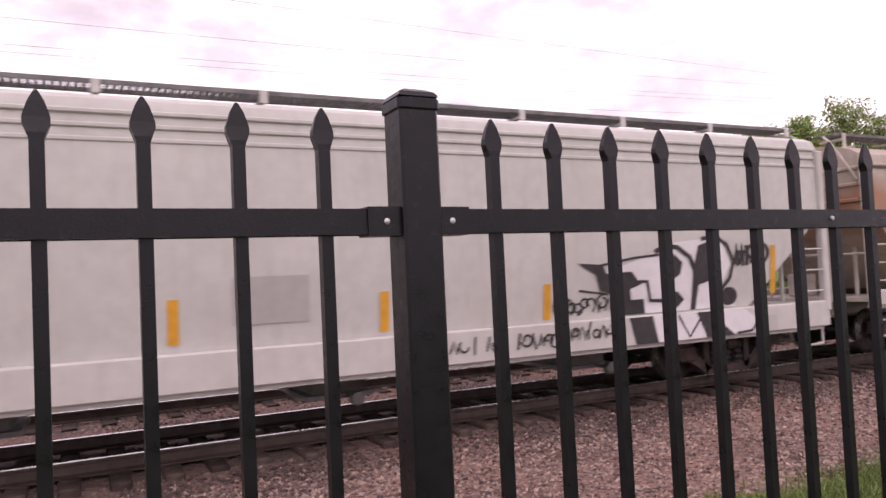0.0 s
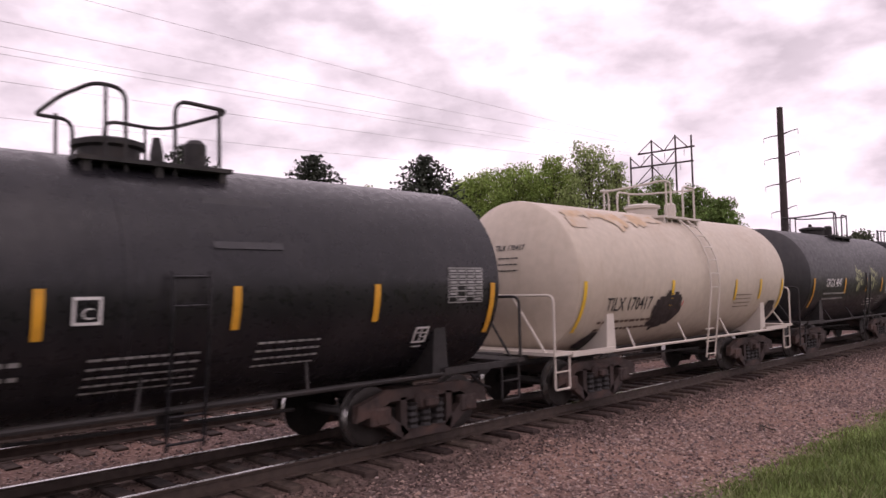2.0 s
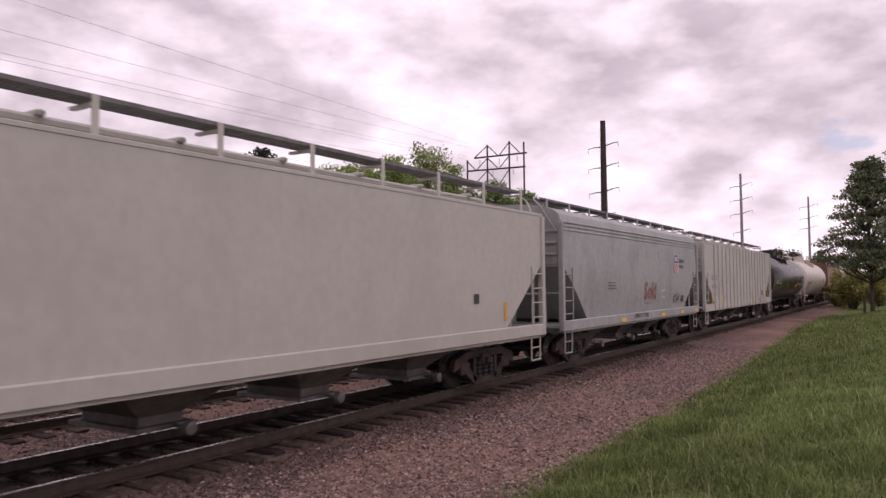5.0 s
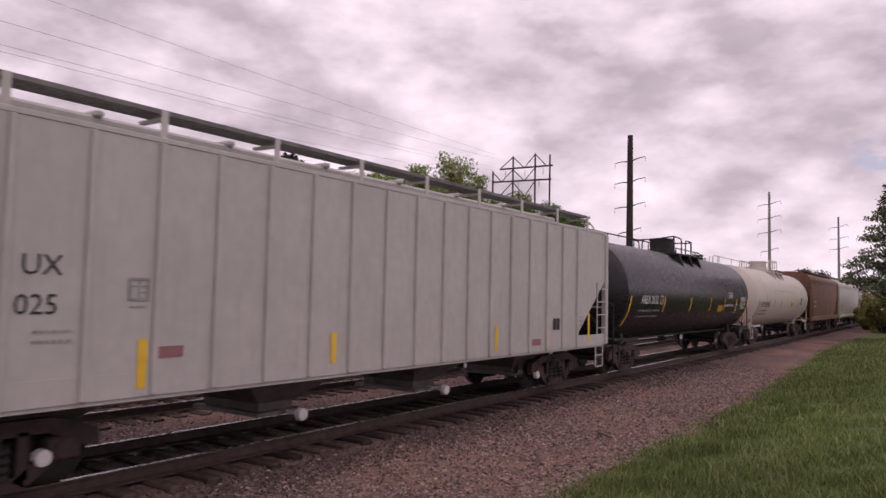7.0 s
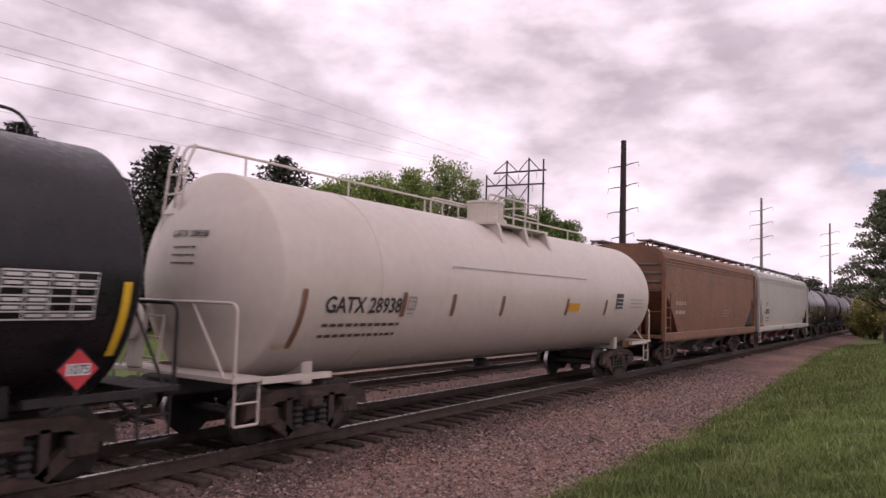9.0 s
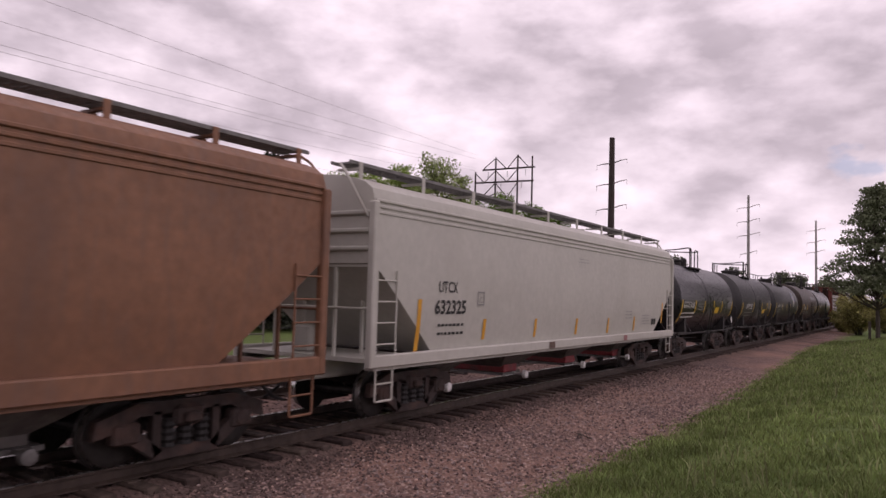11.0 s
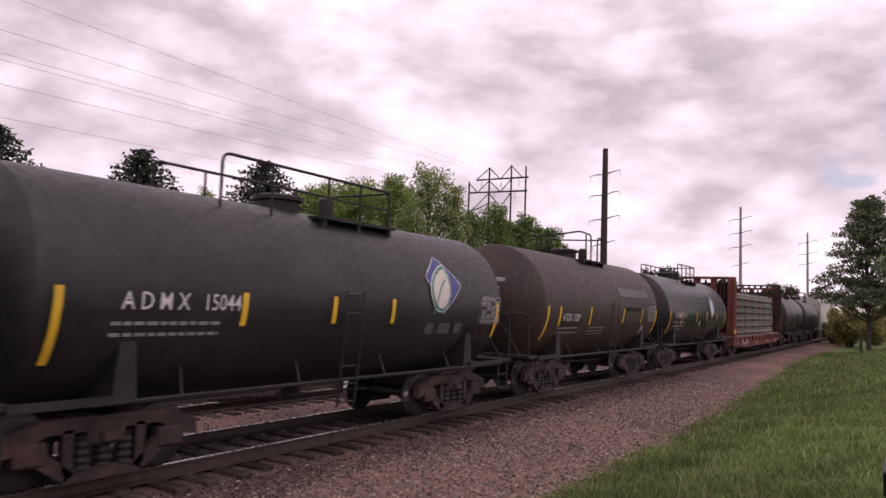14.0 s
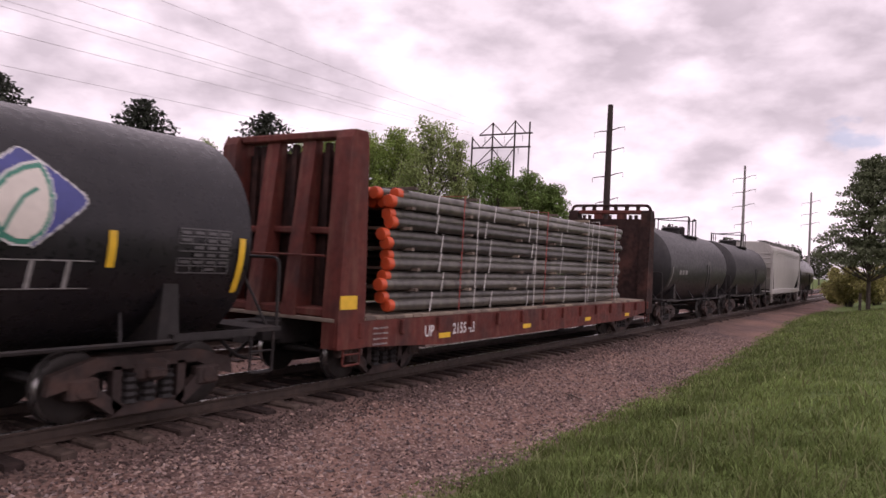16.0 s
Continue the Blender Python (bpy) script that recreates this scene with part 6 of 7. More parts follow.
def scatter_grass():
    """Grass blades, bent, in tufts."""
    for name, mat, n, seed, tall, lab in (("grass", M_BLADE, 100000, 5, 0.092, "fresh green mown grass verge"), ("dry_grass", M_BLADEDRY, 4200, 6, 0.15, "dry seed heads among the grass")):
        rnd = np.random.default_rng(seed)
        x = 2.2 + 60 * rnd.random(n) ** 1.9
        e = np.array([edge_at(a) for a in x])
        y = 0.25 + (e + 0.1 + 0.5 * rnd.random(n) ** 3 - 0.25) * rnd.random(n) ** 0.85
        # a thinner strip goes on along the fence, with no sharp end
        side = rnd.random(n) < 0.28
        x = np.where(side, -5 + 15 * rnd.random(n) + rnd.standard_normal(n), x)
        e = np.where(side, 4.2, e)
        y = np.where(side, 4.2 - 5.5 * rnd.random(n) ** 0.8 + 0.4 * rnd.standard_normal(n) * (rnd.random(n) < 0.4), y)
        y = np.minimum(y, e + 0.4)
        # the strip fades out at its near end and towards the fence
        x = x + 1.3 * rnd.standard_normal(n) * (x < 7.0)
        y = y - 0.7 * np.abs(rnd.standard_normal(n)) * (rnd.random(n) < 0.35) * (y < 1.5)
        tuft = np.array([noise.noise((a * 1.1, b * 1.1, seed)) for a, b in zip(x, y)])
        tuft2 = np.array([noise.noise((a * 3.1, b * 3.1, seed + 9.0)) for a, b in zip(x, y)])
        h = tall * (0.55 + 0.7 * rnd.random(n)) * np.clip(1 + 1.5 * tuft + 1.2 * np.maximum(tuft2, 0.05), 0.4, 3.0) * np.clip((e + 0.35 - y) * 1.6, 0.35, 1)
        a = rnd.random(n) * 6.283
        w = 0.004 + 0.004 * rnd.random(n) + 0.0005 * x
        lean = h * (0.25 + 0.5 * rnd.random(n))
        b2 = rnd.random(n) * 6.283
        z = np.array([ground_z(b) for b in y]) - 0.01
        dx, dy, lx, ly = np.cos(a) * w, np.sin(a) * w, np.cos(b2) * lean, np.sin(b2) * lean
        P = np.stack([np.stack([x - dx, y - dy, z], 1), np.stack([x + dx, y + dy, z], 1),
                      np.stack([x + dx * 0.7 + lx * 0.35, y + dy * 0.7 + ly * 0.35, z + h * 0.6], 1), np.stack([x - dx * 0.7 + lx * 0.35, y - dy * 0.7 + ly * 0.35, z + h * 0.6], 1),
                      np.stack([x + lx, y + ly, z + h], 1)], 1)
        k = 5 * np.arange(n)
        faces = np.stack([k, k + 1, k + 2, k + 3], 1).tolist() + np.stack([k + 3, k + 2, k + 4], 1).tolist()
        me = bpy.data.meshes.new(name)
        me.from_pydata(P.reshape(-1, 3).tolist(), [], faces)
        me.materials.append(mat)
        tagged(new(name, me), lab, "grass", "", "stuff")


scatter_stones()
scatter_grass()


def dead_twigs(x, y):
    """A handful of dark dead twigs lying on the gravel."""
    rnd = random.Random(8)
    z = ground_z(y)
    clump = thing("dead_twigs", "dark tangle of dead twigs on gravel", "twigs", "", "", pose(x, y, z))
    for i in range(7):
        a, l = rnd.uniform(0, 6.283), rnd.uniform(0.10, 0.26)
        d = Vector((math.cos(a), math.sin(a), 0)) * l
        o = Vector((rnd.uniform(-0.1, 0.1), rnd.uniform(-0.06, 0.06), 0.025))
        part("twig", Shape().tube([o - d, o + Vector((0, 0, 0.03)), o + d * 0.6 + Vector((0, 0, 0.07))], 0.011, 5, 0.004), M_BARK, clump)


dead_twigs(13.45, 5.41)


# ---- tracks ----
def rail_shape(x0, x1):
    p = [(-0.07, -0.18), (0.07, -0.18), (0.07, -0.165), (0.012, -0.14), (0.010, -0.045), (0.036, -0.035), (0.037, -0.006), (-0.037, -0.006), (-0.036, -0.035), (-0.010, -0.045), (-0.012, -0.14), (-0.07, -0.165)]
    return Shape().loft([[(x, y, z) for y, z in p] for x in (x0, x1)])


def build_track(yc, seed, lo, hi):
    tr = thing("railway_track", "standard-gauge track of worn rails on dark timber ties", "railway track", "", "structure")
    for y in (-0.755, 0.755):
        r = part("rail", rail_shape(-250, 700), M_RAIL, tr, "rusty rail with a polished head", False, pose(0, yc + y, 0))
        part("rail_head", Shape().box(-250, 700, -0.034, 0.034, -0.006, -0.001), M_RAILTOP, r, "polished running surface")
    rnd = random.Random(seed)
    meshes = []
    for k in range(4):
        s = Shape().box(-0.115, 0.115, -1.31, 1.31, -0.34, -0.178, 0.02)
        for y in (-0.755, 0.755):
            s.box(-0.09, 0.09, y - 0.17, y + 0.17, -0.1785, -0.168)
        s.v = [(a + rnd.uniform(-0.008, 0.008), b + rnd.uniform(-0.02, 0.02), c + rnd.uniform(-0.004, 0.004)) for a, b, c in s.v]
        meshes.append(s.mesh("tie", M_TIE))
    rest = Shape()
    for i in range(-100, 420):
        x = i * 0.52
        if lo <= i < hi:
            part("tie", meshes[rnd.randrange(4)], None, tr, "", False, pose(x + rnd.uniform(-0.03, 0.03), yc + rnd.uniform(-0.05, 0.05), rnd.uniform(-0.012, 0.006), 0, 0, rnd.uniform(-1.2, 1.2)))
        else:
            rest.box(x - 0.115, x + 0.115, yc - 1.3, yc + 1.3, -0.34, -0.178)
    q = part("far_ties", rest, M_TIE, tr)
    q["kind"] = "stuff"


build_track(TRACK_Y, 1, -6, 200)
build_track(TRACK_Y + 4.05, 2, -4, 110)


# ---- fence ----
FENCE_A = radians(0.43)
FENCE_TOP = 2.096


def build_fence():
    fence = thing("picket_fence", "black steel picket fence with spear-topped pickets", "fence")
    fence.matrix_basis = Matrix.Translation((0.570, -0.024, 0)) @ Matrix.Rotation(FENCE_A, 4, "Z")
    g0, top = 0.18, FENCE_TOP
    pk = Shape().box(-0.0088, 0.0088, -0.0088, 0.0088, g0 + 0.08, top - 0.060)
    ring = lambda w, d, z: [(-w, -d, z), (w, -d, z), (w, d, z), (-w, d, z)]
    pk.loft([ring(0.0088, 0.0088, top - 0.062), ring(0.0115, 0.009, top - 0.054), ring(0.0158, 0.007, top - 0.043), ring(0.0158, 0.0055, top - 0.034), ring(0.0095, 0.004, top - 0.014), ring(0.002, 0.002, top)])
    picket = pk.mesh("picket", M_FENCE)
    gap, step, bay = 0.1440, 0.1219, 2.36
    for b in range(-2, 3):
        x0 = b * bay
        post = Shape().box(x0 - 0.032, x0 + 0.032, -0.032, 0.032, g0 - 0.1, top + 0.012, 0.004)
        pb = part("post", post, M_FENCE, fence, "square steel post")
        c = Shape().box(x0 - 0.035, x0 + 0.035, -0.035, 0.035, top - 0.002, top + 0.022, 0.005)
        c.loft([[(x0 + a * 0.0335, d * 0.0335, top + 0.021) for a, d in ((-1, -1), (1, -1), (1, 1), (-1, 1))], [(x0 + a * 0.029, d * 0.029, top + 0.029) for a, d in ((-1, -1), (1, -1), (1, 1), (-1, 1))], [(x0 + a * 0.018, d * 0.018, top + 0.035) for a, d in ((-1, -1), (1, -1), (1, 1), (-1, 1))]])
        part("post_cap", c, M_FENCE, pb)
        if b == 2:
            break
        n = round((bay - 2 * gap) / step) + 1
        for i in range(n):
            part("picket", picket, None, fence, "", False, pose(x0 + gap + i * (bay - 2 * gap) / (n - 1), 0, 0))
        for z in (top - 0.168, g0 + 0.30):
            r = Shape()
            a, e = x0 + 0.035, x0 + bay - 0.035
            # channel rail, open below, standing proud of the pickets on both faces
            ch = [(-0.019, -0.019), (-0.019, -0.012), (-0.017, -0.012), (-0.017, 0.019), (0.017, 0.019), (0.017, -0.019), (0.014, -0.019), (0.014, 0.015), (-0.014, 0.015), (-0.014, -0.019)]
            r.loft([[(x, p, z + q) for p, q in ch] for x in (a, e)])
            rl = part("rail", r, M_FENCE, fence, "steel channel rail")
            for x in (a + 0.02, a + 0.93, e - 0.93, e - 0.02):
                part("screw", Shape().turn([(-0.004, 0.002), (-0.003, 0.005), (0.0, 0.006)], (x, -0.0175, z), "y", 8), M_SCREW, rl)
            for x, sg in ((a, 1), (e, -1)):
                part("bracket", Shape().box(*sorted((x - sg * 0.004, x + sg * 0.05)), -0.0205, 0.0205, z - 0.0215, z + 0.022), M_FENCE, rl)


build_fence()


# ---- power line ----
def polar(az, d):
    return d * math.cos(radians(az)), d * math.sin(radians(az))


def rise(el, d):
    return 2.2 + d * math.tan(radians(el))


def steel_pole(az, d, top_el, r0, r1, arms, label, mat):
    x, y = polar(az, d)
    pole = thing("power_pole", label, "utility pole", "poles of the power line")
    pole.matrix_basis = pose(x, y, 0)
    zt = rise(top_el, d)
    part("shaft", Shape().turn([(-0.8, r0), (0, r0), (zt * 0.5, (r0 + r1) / 2), (zt, r1), (zt + 0.02, r1 * 0.8)], (0, 0, 0), "z", 12), mat, pole, "", True)
    side = Vector((math.sin(radians(az)), -math.cos(radians(az)), 0))
    for el, reach in arms:
        z = rise(el, d)
        for sg in (-1, 1):
            tip = side * sg * reach + Vector((0, 0, 0.7 if sg > 0 else -0.3))
            a = Shape().tube([(0, 0, z), tuple(tip * 0.55 + Vector((0, 0, z + 0.1))), tuple(tip + Vector((0, 0, z)))], 0.10, 6, 0.05)
            arm = part("arm", a, mat, pole)
            i = Shape()
            top = tip + Vector((0, 0, z))
            for k in range(5):
                i.turn([(-0.10, 0.03), (-0.05, 0.06), (0, 0.03)], (top.x + side.x * sg * 0.02 * k, top.y, top.z - 0.15 * k), "z", 8)
            part("insulator", i, M_INSUL, arm)
    return pole


steel_pole(20.03, 118, 12.22, 0.62, 0.42, ((10.3, 2.3), (8.75, 2.3), (6.9, 2.3), (5.0, 1.7)), "dark weathering-steel power pole with davit arms", M_CORTEN)
steel_pole(10.32, 182, 7.78, 0.42, 0.24, ((6.9, 2.4), (5.9, 2.4), (4.9, 2.4), (3.6, 1.8)), "slim galvanised power pole", M_GALV)
steel_pole(5.97, 241, 5.9, 0.42, 0.24, ((5.2, 2.4), (4.4, 2.4), (3.7, 2.4)), "slim galvanised power pole far off", M_GALV)


def h_frame():
    d = 140
    tower = thing("transmission_structure", "rust-brown multi-pole transmission structure with cross beams", "pylon")
    at = lambda az, el: Vector((*polar(az, d), rise(el, d)))
    posts = ((30.48, 9.6), (28.92, 10.75), (27.21, 10.98), (26.08, 10.9))
    for az, el in posts:
        x, y = polar(az, d)
        part("post", Shape().tube([(x, y, -0.8), (x, y, rise(el, d))], 0.22, 8, 0.16), M_CORTEN, tower)
    beam = lambda a, b, r=0.16: part("beam", Shape().tube([a, b], r, 6), M_CORTEN, tower)
    beam(at(29.95, 9.75), at(25.85, 10.08))
    beam(at(30.55, 8.75), at(25.95, 9.03))
    for a, b in (((29.95, 9.75), (28.92, 10.7)), ((28.92, 10.7), (28.05, 9.88)), ((28.05, 9.88), (27.21, 10.93)), ((27.21, 10.93), (26.3, 10.0)),
                 ((30.48, 9.5), (29.8, 8.8)), ((29.8, 8.8), (28.92, 9.75)), ((28.92, 9.75), (28.05, 8.9)), ((28.05, 8.9), (27.21, 9.9)),
                 ((28.92, 8.8), (30.3, 7.3)), ((28.92, 8.8), (28.0, 7.7)), ((28.0, 7.7), (27.21, 8.9)), ((30.48, 7.2), (28.92, 8.0))):
        part("brace", Shape().tube([at(*a), at(*b)], 0.09, 6), M_CORTEN, tower)
    for az, el in ((29.5, 9.75), (28.0, 9.85), (26.6, 10.0), (26.9, 9.0), (28.5, 8.9)):
        p = at(az, el)
        i = Shape()
        for k in range(6):
            i.turn([(-0.12, 0.03), (-0.06, 0.13), (0, 0.03)], (p.x, p.y, p.z - 0.3 - 0.2 * k), "z", 8)
        part("insulator", i, M_INSUL, tower)


h_frame()


def wires():
    """Conductors that run beside the track to the tall structure."""
    d = 140
    for k, (el_a, el_b, az_end, el_end) in enumerate(((19.24, 17.25, 30.4, 10.9), (17.01, 15.57, 30.4, 10.6), (15.55, 14.25, 30.45, 9.9), (15.13, 13.95, 30.5, 9.7), (13.58, 12.35, 30.3, 9.0), (11.43, 10.46, 30.4, 7.9))):
        ex, ey = polar(az_end, d)
        e = Vector((ex, ey, rise(el_end, d)))
        y = 58.0
        a = Vector((y / math.tan(radians(64.3)), y, 2.2 + y / math.sin(radians(64.3)) * math.tan(radians(el_a))))
        dirv = (e - a)
        start = a - dirv * 0.9
        start.z = a.z + (a.z - e.z) * 0.6
        pts = []
        for i in range(25):
            t = i / 24
            # parabola through the start, the near point and the end
            w0, w1, w2 = (t - 0.4737) * (t - 1) / (0.4737), t * (t - 1) / (0.4737 * (0.4737 - 1)), t * (t - 0.4737) / (1 - 0.4737)
            p = start * w0 + a * w1 + e * w2
            pts.append(p)
        thing("overhead_wire", "thin grey overhead power conductor", "cable", "conductors of the power line", "", None, Shape().tube(pts, 0.017, 5), M_WIRE)


wires()


# ---- trees ----
def leaf_cloud(centres, n, spread, size, seed, flat=0.8, droop=0.0):
    """Leaves strewn through round clumps, thickest towards each clump's rim."""
    rnd = np.random.default_rng(seed)
    c = np.array(centres)
    pick = c[:, 3] ** 2
    idx = rnd.choice(len(c), n, p=pick / pick.sum())
    d = rnd.standard_normal((n, 3))
    d /= np.linalg.norm(d, axis=1, keepdims=True)
    p = c[idx, :3] + d * rnd.random((n, 1)) ** 0.45 * spread * 1.9 * c[idx, 3:4] * np.array([1, 1, flat])
    a = rnd.standard_normal((n, 3))
    a /= np.linalg.norm(a, axis=1, keepdims=True)
    b = np.cross(a, rnd.standard_normal((n, 3)))
    b /= np.linalg.norm(b, axis=1, keepdims=True)
    s = size * (0.6 + 0.8 * rnd.random((n, 1)))
    b[:, 2] -= droop
    v = np.stack([p - a * s * 0.5, p + b * s * 0.45, p + a * s * 0.5, p - b * s * 0.45], 1)
    k = 4 * np.arange(n)
    return v.reshape(-1, 3), np.stack([k, k + 1, k + 2, k + 3], 1)


def raw_mesh(name, v, f, mat):
    me = bpy.data.meshes.new(name)
    me.from_pydata(np.asarray(v).tolist(), [], np.asarray(f).tolist())
    me.materials.append(mat)
    return me


def broad_tree(x, y, h, w, seed, mat, label, leaves=9000, leaf=0.30, bare=0.25, clump=0.085, flat=0.85, gz=None, cone=False, stem=0.026):
    rnd = random.Random(seed)
    gz = ground_z(y) if gz is None else gz
    tree = thing("tree", label, "tree", "trees beyond the tracks")
    tree.matrix_basis = pose(x, y, gz)
    wood, centres = Shape(), []
    lean = rnd.uniform(-0.3, 0.3)
    wood.tube([(0, 0, -0.2), (lean * 0.3, 0, h * 0.25), (lean, 0.1, h * 0.55), (lean * 1.2, 0, h * 0.9)], stem * h, 8, 0.004 * h)
    lobes = [rnd.uniform(0.7, 1.1) for _ in range(7)]
    for i in range(62):
        t = (i + rnd.random()) / 62
        z = h * (bare + (0.97 - bare) * t)
        a = i * 2.39996 + rnd.uniform(-0.4, 0.4)
        prof = math.sin(math.pi * (0.16 + 0.80 * t)) ** 0.65 if not cone else (1.04 - t) ** 0.75 * min(1, 0.6 + 2.5 * t)
        r = w * 0.5 * prof * lobes[int((a % 6.283) / 0.898) % 7] * math.sqrt(rnd.uniform(0.12, 1.0)) * 0.92
        tip = Vector((lean * t + math.cos(a) * r, math.sin(a) * r, z + rnd.uniform(-0.02, 0.02) * h))
        foot = Vector((lean * t, 0, max(h * 0.18, z - h * rnd.uniform(0.10, 0.2) - r * 0.35)))
        mid = foot.lerp(tip, 0.5) + Vector((0, 0, -0.02 * h))
        wood.tube([foot, mid, tip], 0.0055 * h, 5, 0.0012 * h)
        centres.append((*tip, rnd.uniform(0.6, 1.15)))
        for k in range(2):
            q = mid.lerp(tip, rnd.random()) + Vector((rnd.uniform(-1, 1), rnd.uniform(-1, 1), rnd.uniform(-0.4, 0.8))) * w * 0.08
            centres.append((*q, rnd.uniform(0.4, 0.8)))
            wood.tube([mid, q], 0.002 * h, 4, 0.0007 * h)
    part("trunk", wood, M_BARK, tree)
    v, f = leaf_cloud(centres, int(leaves * 1.6), w * clump, leaf * 0.85, seed, flat)
    part("crown", raw_mesh("crown", v, f, mat), None, tree)


def spruce(x, y, h, w, seed, label, group="spruces beyond the tracks"):
    rnd = random.Random(seed)
    tree = thing("spruce", label, "tree", group)
    tree.matrix_basis = pose(x, y, ground_z(y))
    part("trunk", Shape().tube([(0, 0, -0.2), (0, 0, h * 0.5), (0, 0, h * 0.98)], 0.02 * h, 8, 0.003 * h), M_BARK, tree)
    v, f = [], []
    z = h * 0.06
    while z < h * 0.985:
        t = z / h
        n = 20 if t < 0.7 else 12
        for i in range(n):
            a = 6.283 * i / n + rnd.uniform(-0.3, 0.3)
            ln = w * 0.5 * (1 - t) ** 0.58 * rnd.uniform(0.75, 1.15) + 0.12
            d = Vector((math.cos(a), math.sin(a), 0))
            sd = Vector((-d.y, d.x, 0))
            steps = max(3, int(ln / 0.22))
            for k in range(steps):
                u = (k + 0.5) / steps
                p = d * ln * u + Vector((0, 0, z - ln * 0.22 * u + ln * 0.18 * u * u))
                for q in range(3):
                    wv = (sd * rnd.uniform(-1, 1) + d * rnd.uniform(0.1, 0.9) + Vector((0, 0, rnd.uniform(-0.7, 0.5)))).normalized()
                    cr = wv.cross(Vector((rnd.uniform(-1, 1), rnd.uniform(-1, 1), 1))).normalized()
                    L = 0.42 * (1.1 - 0.4 * u) * rnd.uniform(0.7, 1.2)
                    o = len(v)
                    v += [tuple(p - cr * 0.05), tuple(p + wv * L * 0.5 - cr * 0.10), tuple(p + wv * L), tuple(p + wv * L * 0.5 + cr * 0.10)]
                    f.append((o, o + 1, o + 2, o + 3))
        z += h * 0.028
    part("needles", raw_mesh("needles", v, f, M_NEEDLE), None, tree)


for az, el, w, seed, d in ((55.0, 10.45, 14.0, 11, 56), (46.3, 10.45, 13.6, 12, 56), (64.2, 11.0, 14.0, 13, 54)):
    x, y = polar(az, d)
    spruce(x, y, rise(el, d) + 0.6, w, seed, "dense dark spruce standing on the grass")
for az, el, d, w, seed, mat, lab, lv in ((42.2, 8.7, 92, 8.5, 21, M_LEAF, "bright green tree in spring leaf", 8000), (39.4, 9.4, 92, 9.0, 22, M_LEAF, "bright green tree in spring leaf", 8000),
                                         (36.4, 10.2, 90, 7.0, 23, M_LEAF, "tall bright green poplar-like tree", 7000), (33.6, 10.75, 84, 9.5, 24, M_LEAF2, "tall open tree with thin pale green leaves", 6500),
                                         (31.6, 9.6, 84, 5.0, 29, M_LEAF2, "open tree with thin pale green leaves", 2600), (28.3, 8.0, 98, 7.0, 25, M_LEAF3, "mid-green rounded tree beyond the tracks", 7500),
                                         (26.0, 7.3, 100, 6.5, 26, M_LEAF3, "mid-green rounded tree beyond the tracks", 6500), (23.9, 6.2, 100, 5.2, 27, M_LEAF3, "mid-green rounded tree beyond the tracks", 5500),
                                         (43.4, 8.5, 104, 8.0, 71, M_LEAF, "bright green tree in spring leaf", 6000), (40.9, 9.0, 104, 9.0, 72, M_LEAF, "bright green tree in spring leaf", 7000), (37.9, 9.35, 106, 9.0, 73, M_LEAF, "bright green tree in spring leaf", 7000), (35.0, 9.3, 104, 8.0, 74, M_LEAF2, "open tree with thin pale green leaves", 5000), (30.1, 7.4, 104, 8.0, 75, M_LEAF3, "mid-green rounded tree beyond the tracks", 6000), (27.2, 6.7, 108, 8.0, 76, M_LEAF3, "mid-green rounded tree beyond the tracks", 6000), (24.9, 6.3, 106, 6.0, 77, M_LEAF3, "mid-green rounded tree beyond the tracks", 5000), (50.3, 8.3, 110, 6.0, 28, M_LEAF2, "thin pale tree just in leaf", 2200), (44.3, 8.0, 100, 6.0, 30, M_LEAF, "bright green tree in spring leaf", 5000)):
    x, y = polar(az, d)
    broad_tree(x, y, rise(el, d) + 0.6, w * 1.08, seed, mat, lab, int(lv * 1.5), 0.27, 0.14)
for az, el, d, w, seed in ((16.8, 3.2, 230, 9, 41), (15.4, 3.35, 230, 11, 42), (22.0, 3.7, 210, 8, 43), (8.0, 2.3, 300, 14, 44), (7.0, 2.1, 320, 12, 45), (11.3, 2.6, 280, 10, 46), (5.3, 1.9, 330, 14, 48)):
    x, y = polar(az, d)
    broad_tree(x, y, rise(el, d) + 0.6, w, seed, M_PINE, "dark tree on the skyline", 1600, 0.8)


def verge_tree():
    for az, el, d, w, seed, n in ((2.3, 8.7, 62, 9.0, 51, 11500), (-0.3, 9.3, 60, 9.0, 52, 11500)):
        x, y = polar(az, d)
        broad_tree(x, y, rise(el, d) - 0.2, w, seed, M_BOUGH, "dark pine with level boughs on the verge", n, 0.19, 0.27, 0.060, 0.36, None, True, 0.014)


verge_tree()


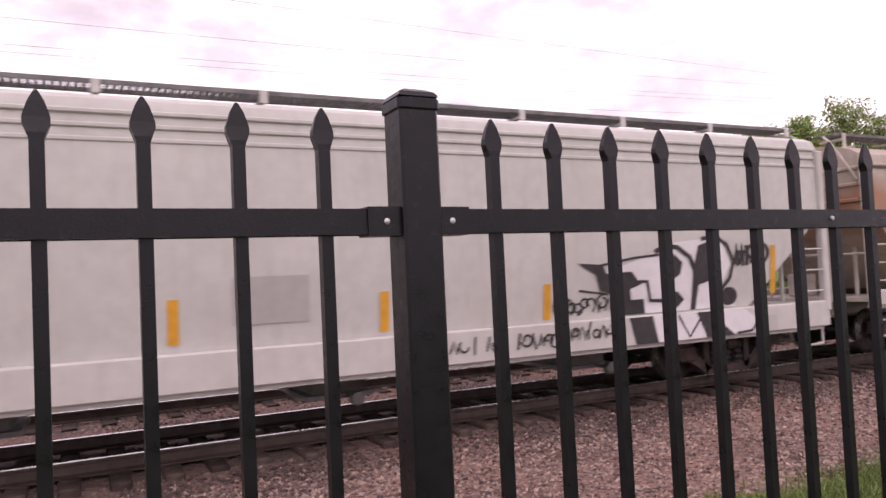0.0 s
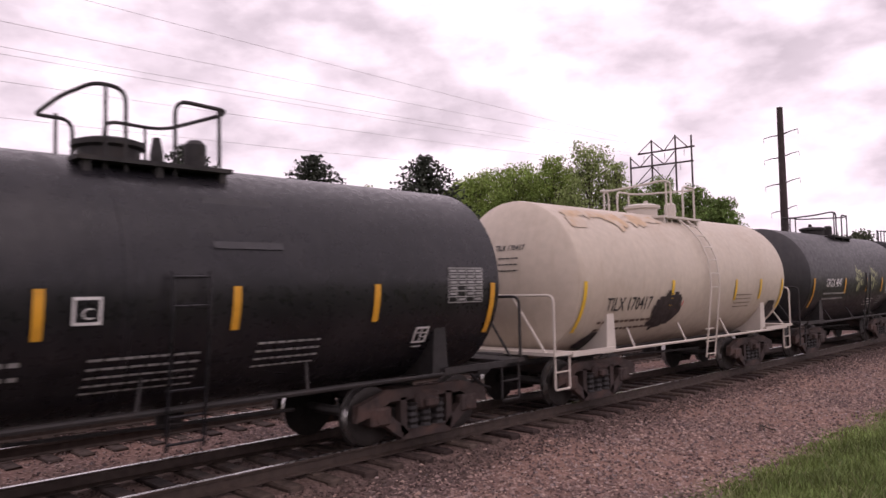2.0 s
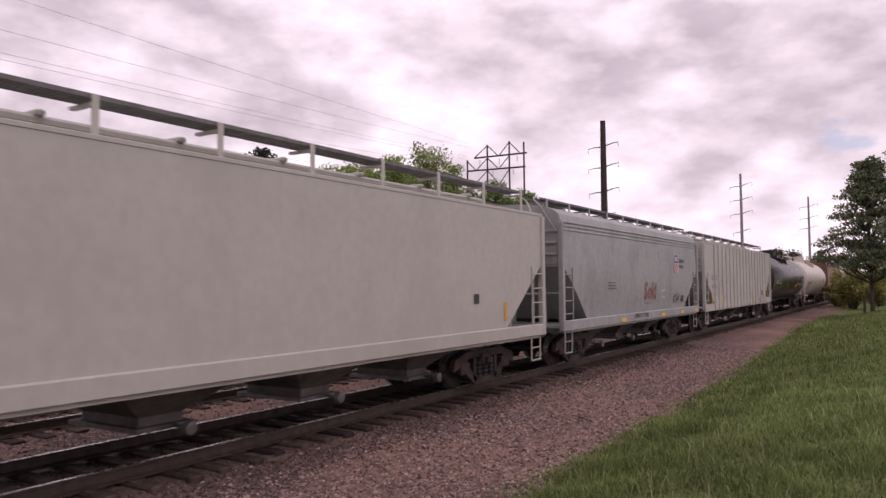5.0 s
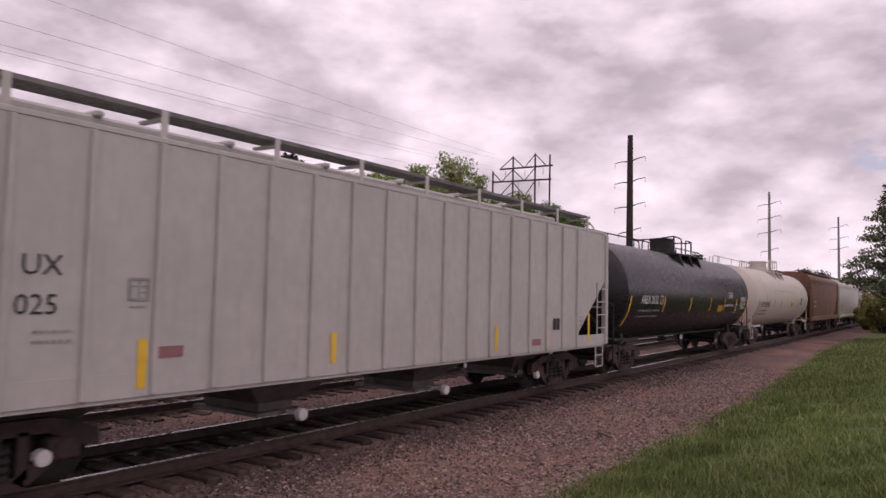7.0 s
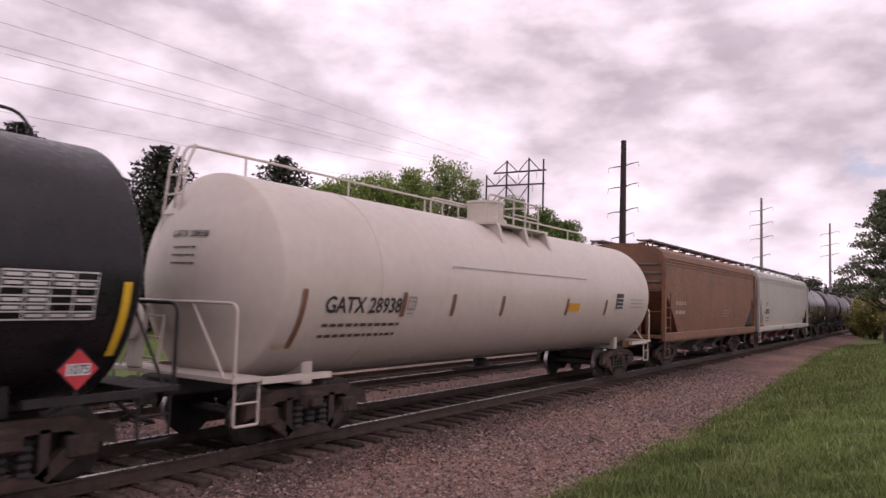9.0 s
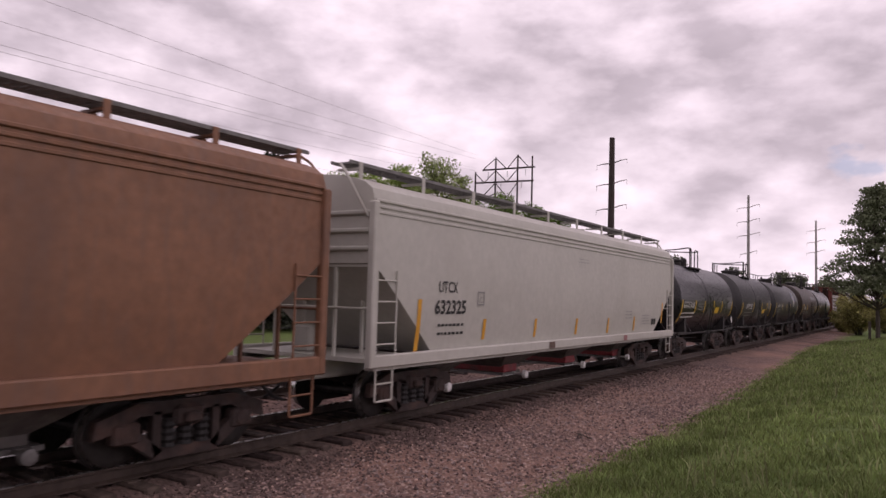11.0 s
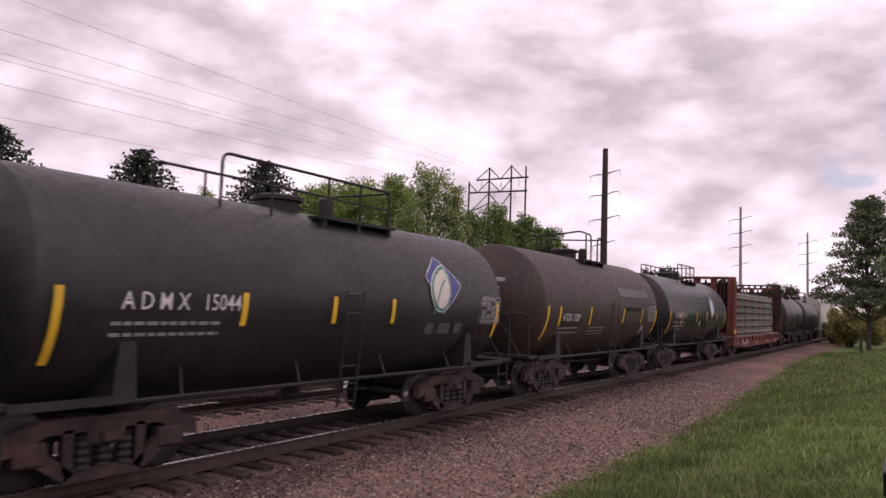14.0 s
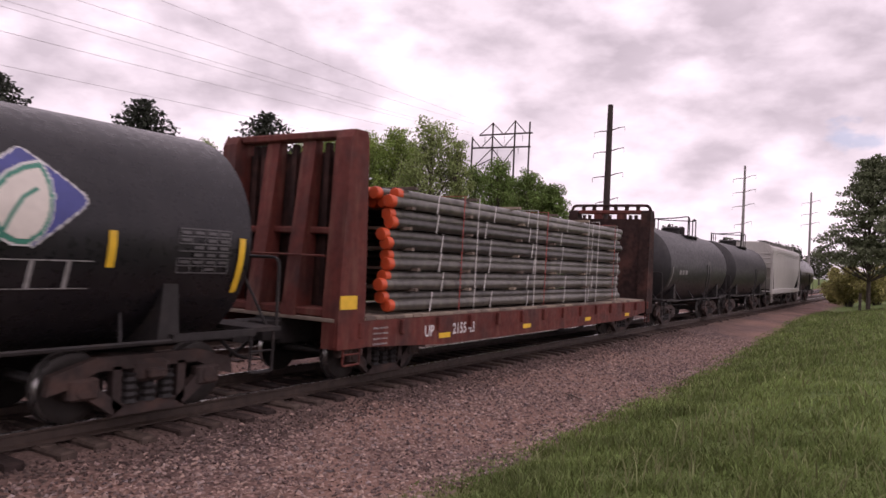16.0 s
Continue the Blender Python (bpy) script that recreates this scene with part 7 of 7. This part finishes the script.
def shrub(x, y, w, h, seed):
    rnd = random.Random(seed)
    sh = thing("shrub", "loose olive-yellow shrub beside the ballast", "shrub", "shrubs on the verge")
    sh.matrix_basis = pose(x, y, ground_z(y))
    wood, centres = Shape(), []
    for i in range(26):
        a, r = rnd.uniform(0, 6.283), rnd.uniform(0.2, 1.0)
        e = (math.cos(a) * w * 0.46 * r, math.sin(a) * w * 0.46 * r, h * rnd.uniform(0.35, 0.95) * (1.05 - 0.5 * r * r))
        wood.tube([(e[0] * 0.15, e[1] * 0.15, -0.1), (e[0] * 0.6, e[1] * 0.6, e[2] * 0.6), e], 0.03, 4, 0.01)
        for k in (0.35, 0.6, 0.8, 1.0):
            centres.append((e[0] * k, e[1] * k, e[2] * k, rnd.uniform(0.5, 1)))
    part("stems", wood, M_BARK, sh)
    v, f = leaf_cloud(centres, 9000, 0.42, 0.17, seed)
    part("leaves", raw_mesh("leaves", v, f, M_BUSH), None, sh)


shrub(79, 4.7, 4.6, 5.2, 61)
shrub(77, 2.4, 4.0, 4.6, 62)
shrub(84, 6.1, 3.0, 3.6, 63)


def verge_post(x, y):
    s = Shape().box(-0.09, 0.09, -0.09, 0.09, -0.3, 1.3, 0.02)
    p = thing("bollard", "dark square timber post on the grass", "post", "posts on the verge", "", pose(x, y, ground_z(y)))
    part("post_body", s, M_BARK, p)
    part("post_top", Shape().box(-0.11, 0.11, -0.11, 0.11, 1.3, 1.36, 0.02), M_BARK, p)


verge_post(62, 3.0)


# ---- what moves ----
def motions():
    for car, c in moving:
        walk(car, [(t, pose(c - SPEED * t, car.matrix_basis.translation.y, 0)) for t in (0.0, 4.0, 8.0, 12.0, 16.0)])
    turn = math.degrees(SPEED / WHEEL_R)
    done = {}
    for dx, w in wheelsets:
        if dx not in done:
            walk(w, [(i / FPS, pose(dx, 0, WHEEL_R, 0, -turn * i / FPS, 0)) for i in range(16 * FPS + 1)])
            done[dx] = w
        else:
            src = done[dx].animation_data
            w.rotation_mode = "QUATERNION"
            w.animation_data_create()
            w.animation_data.action = src.action
            w.animation_data.action_slot = src.action_slot


motions()
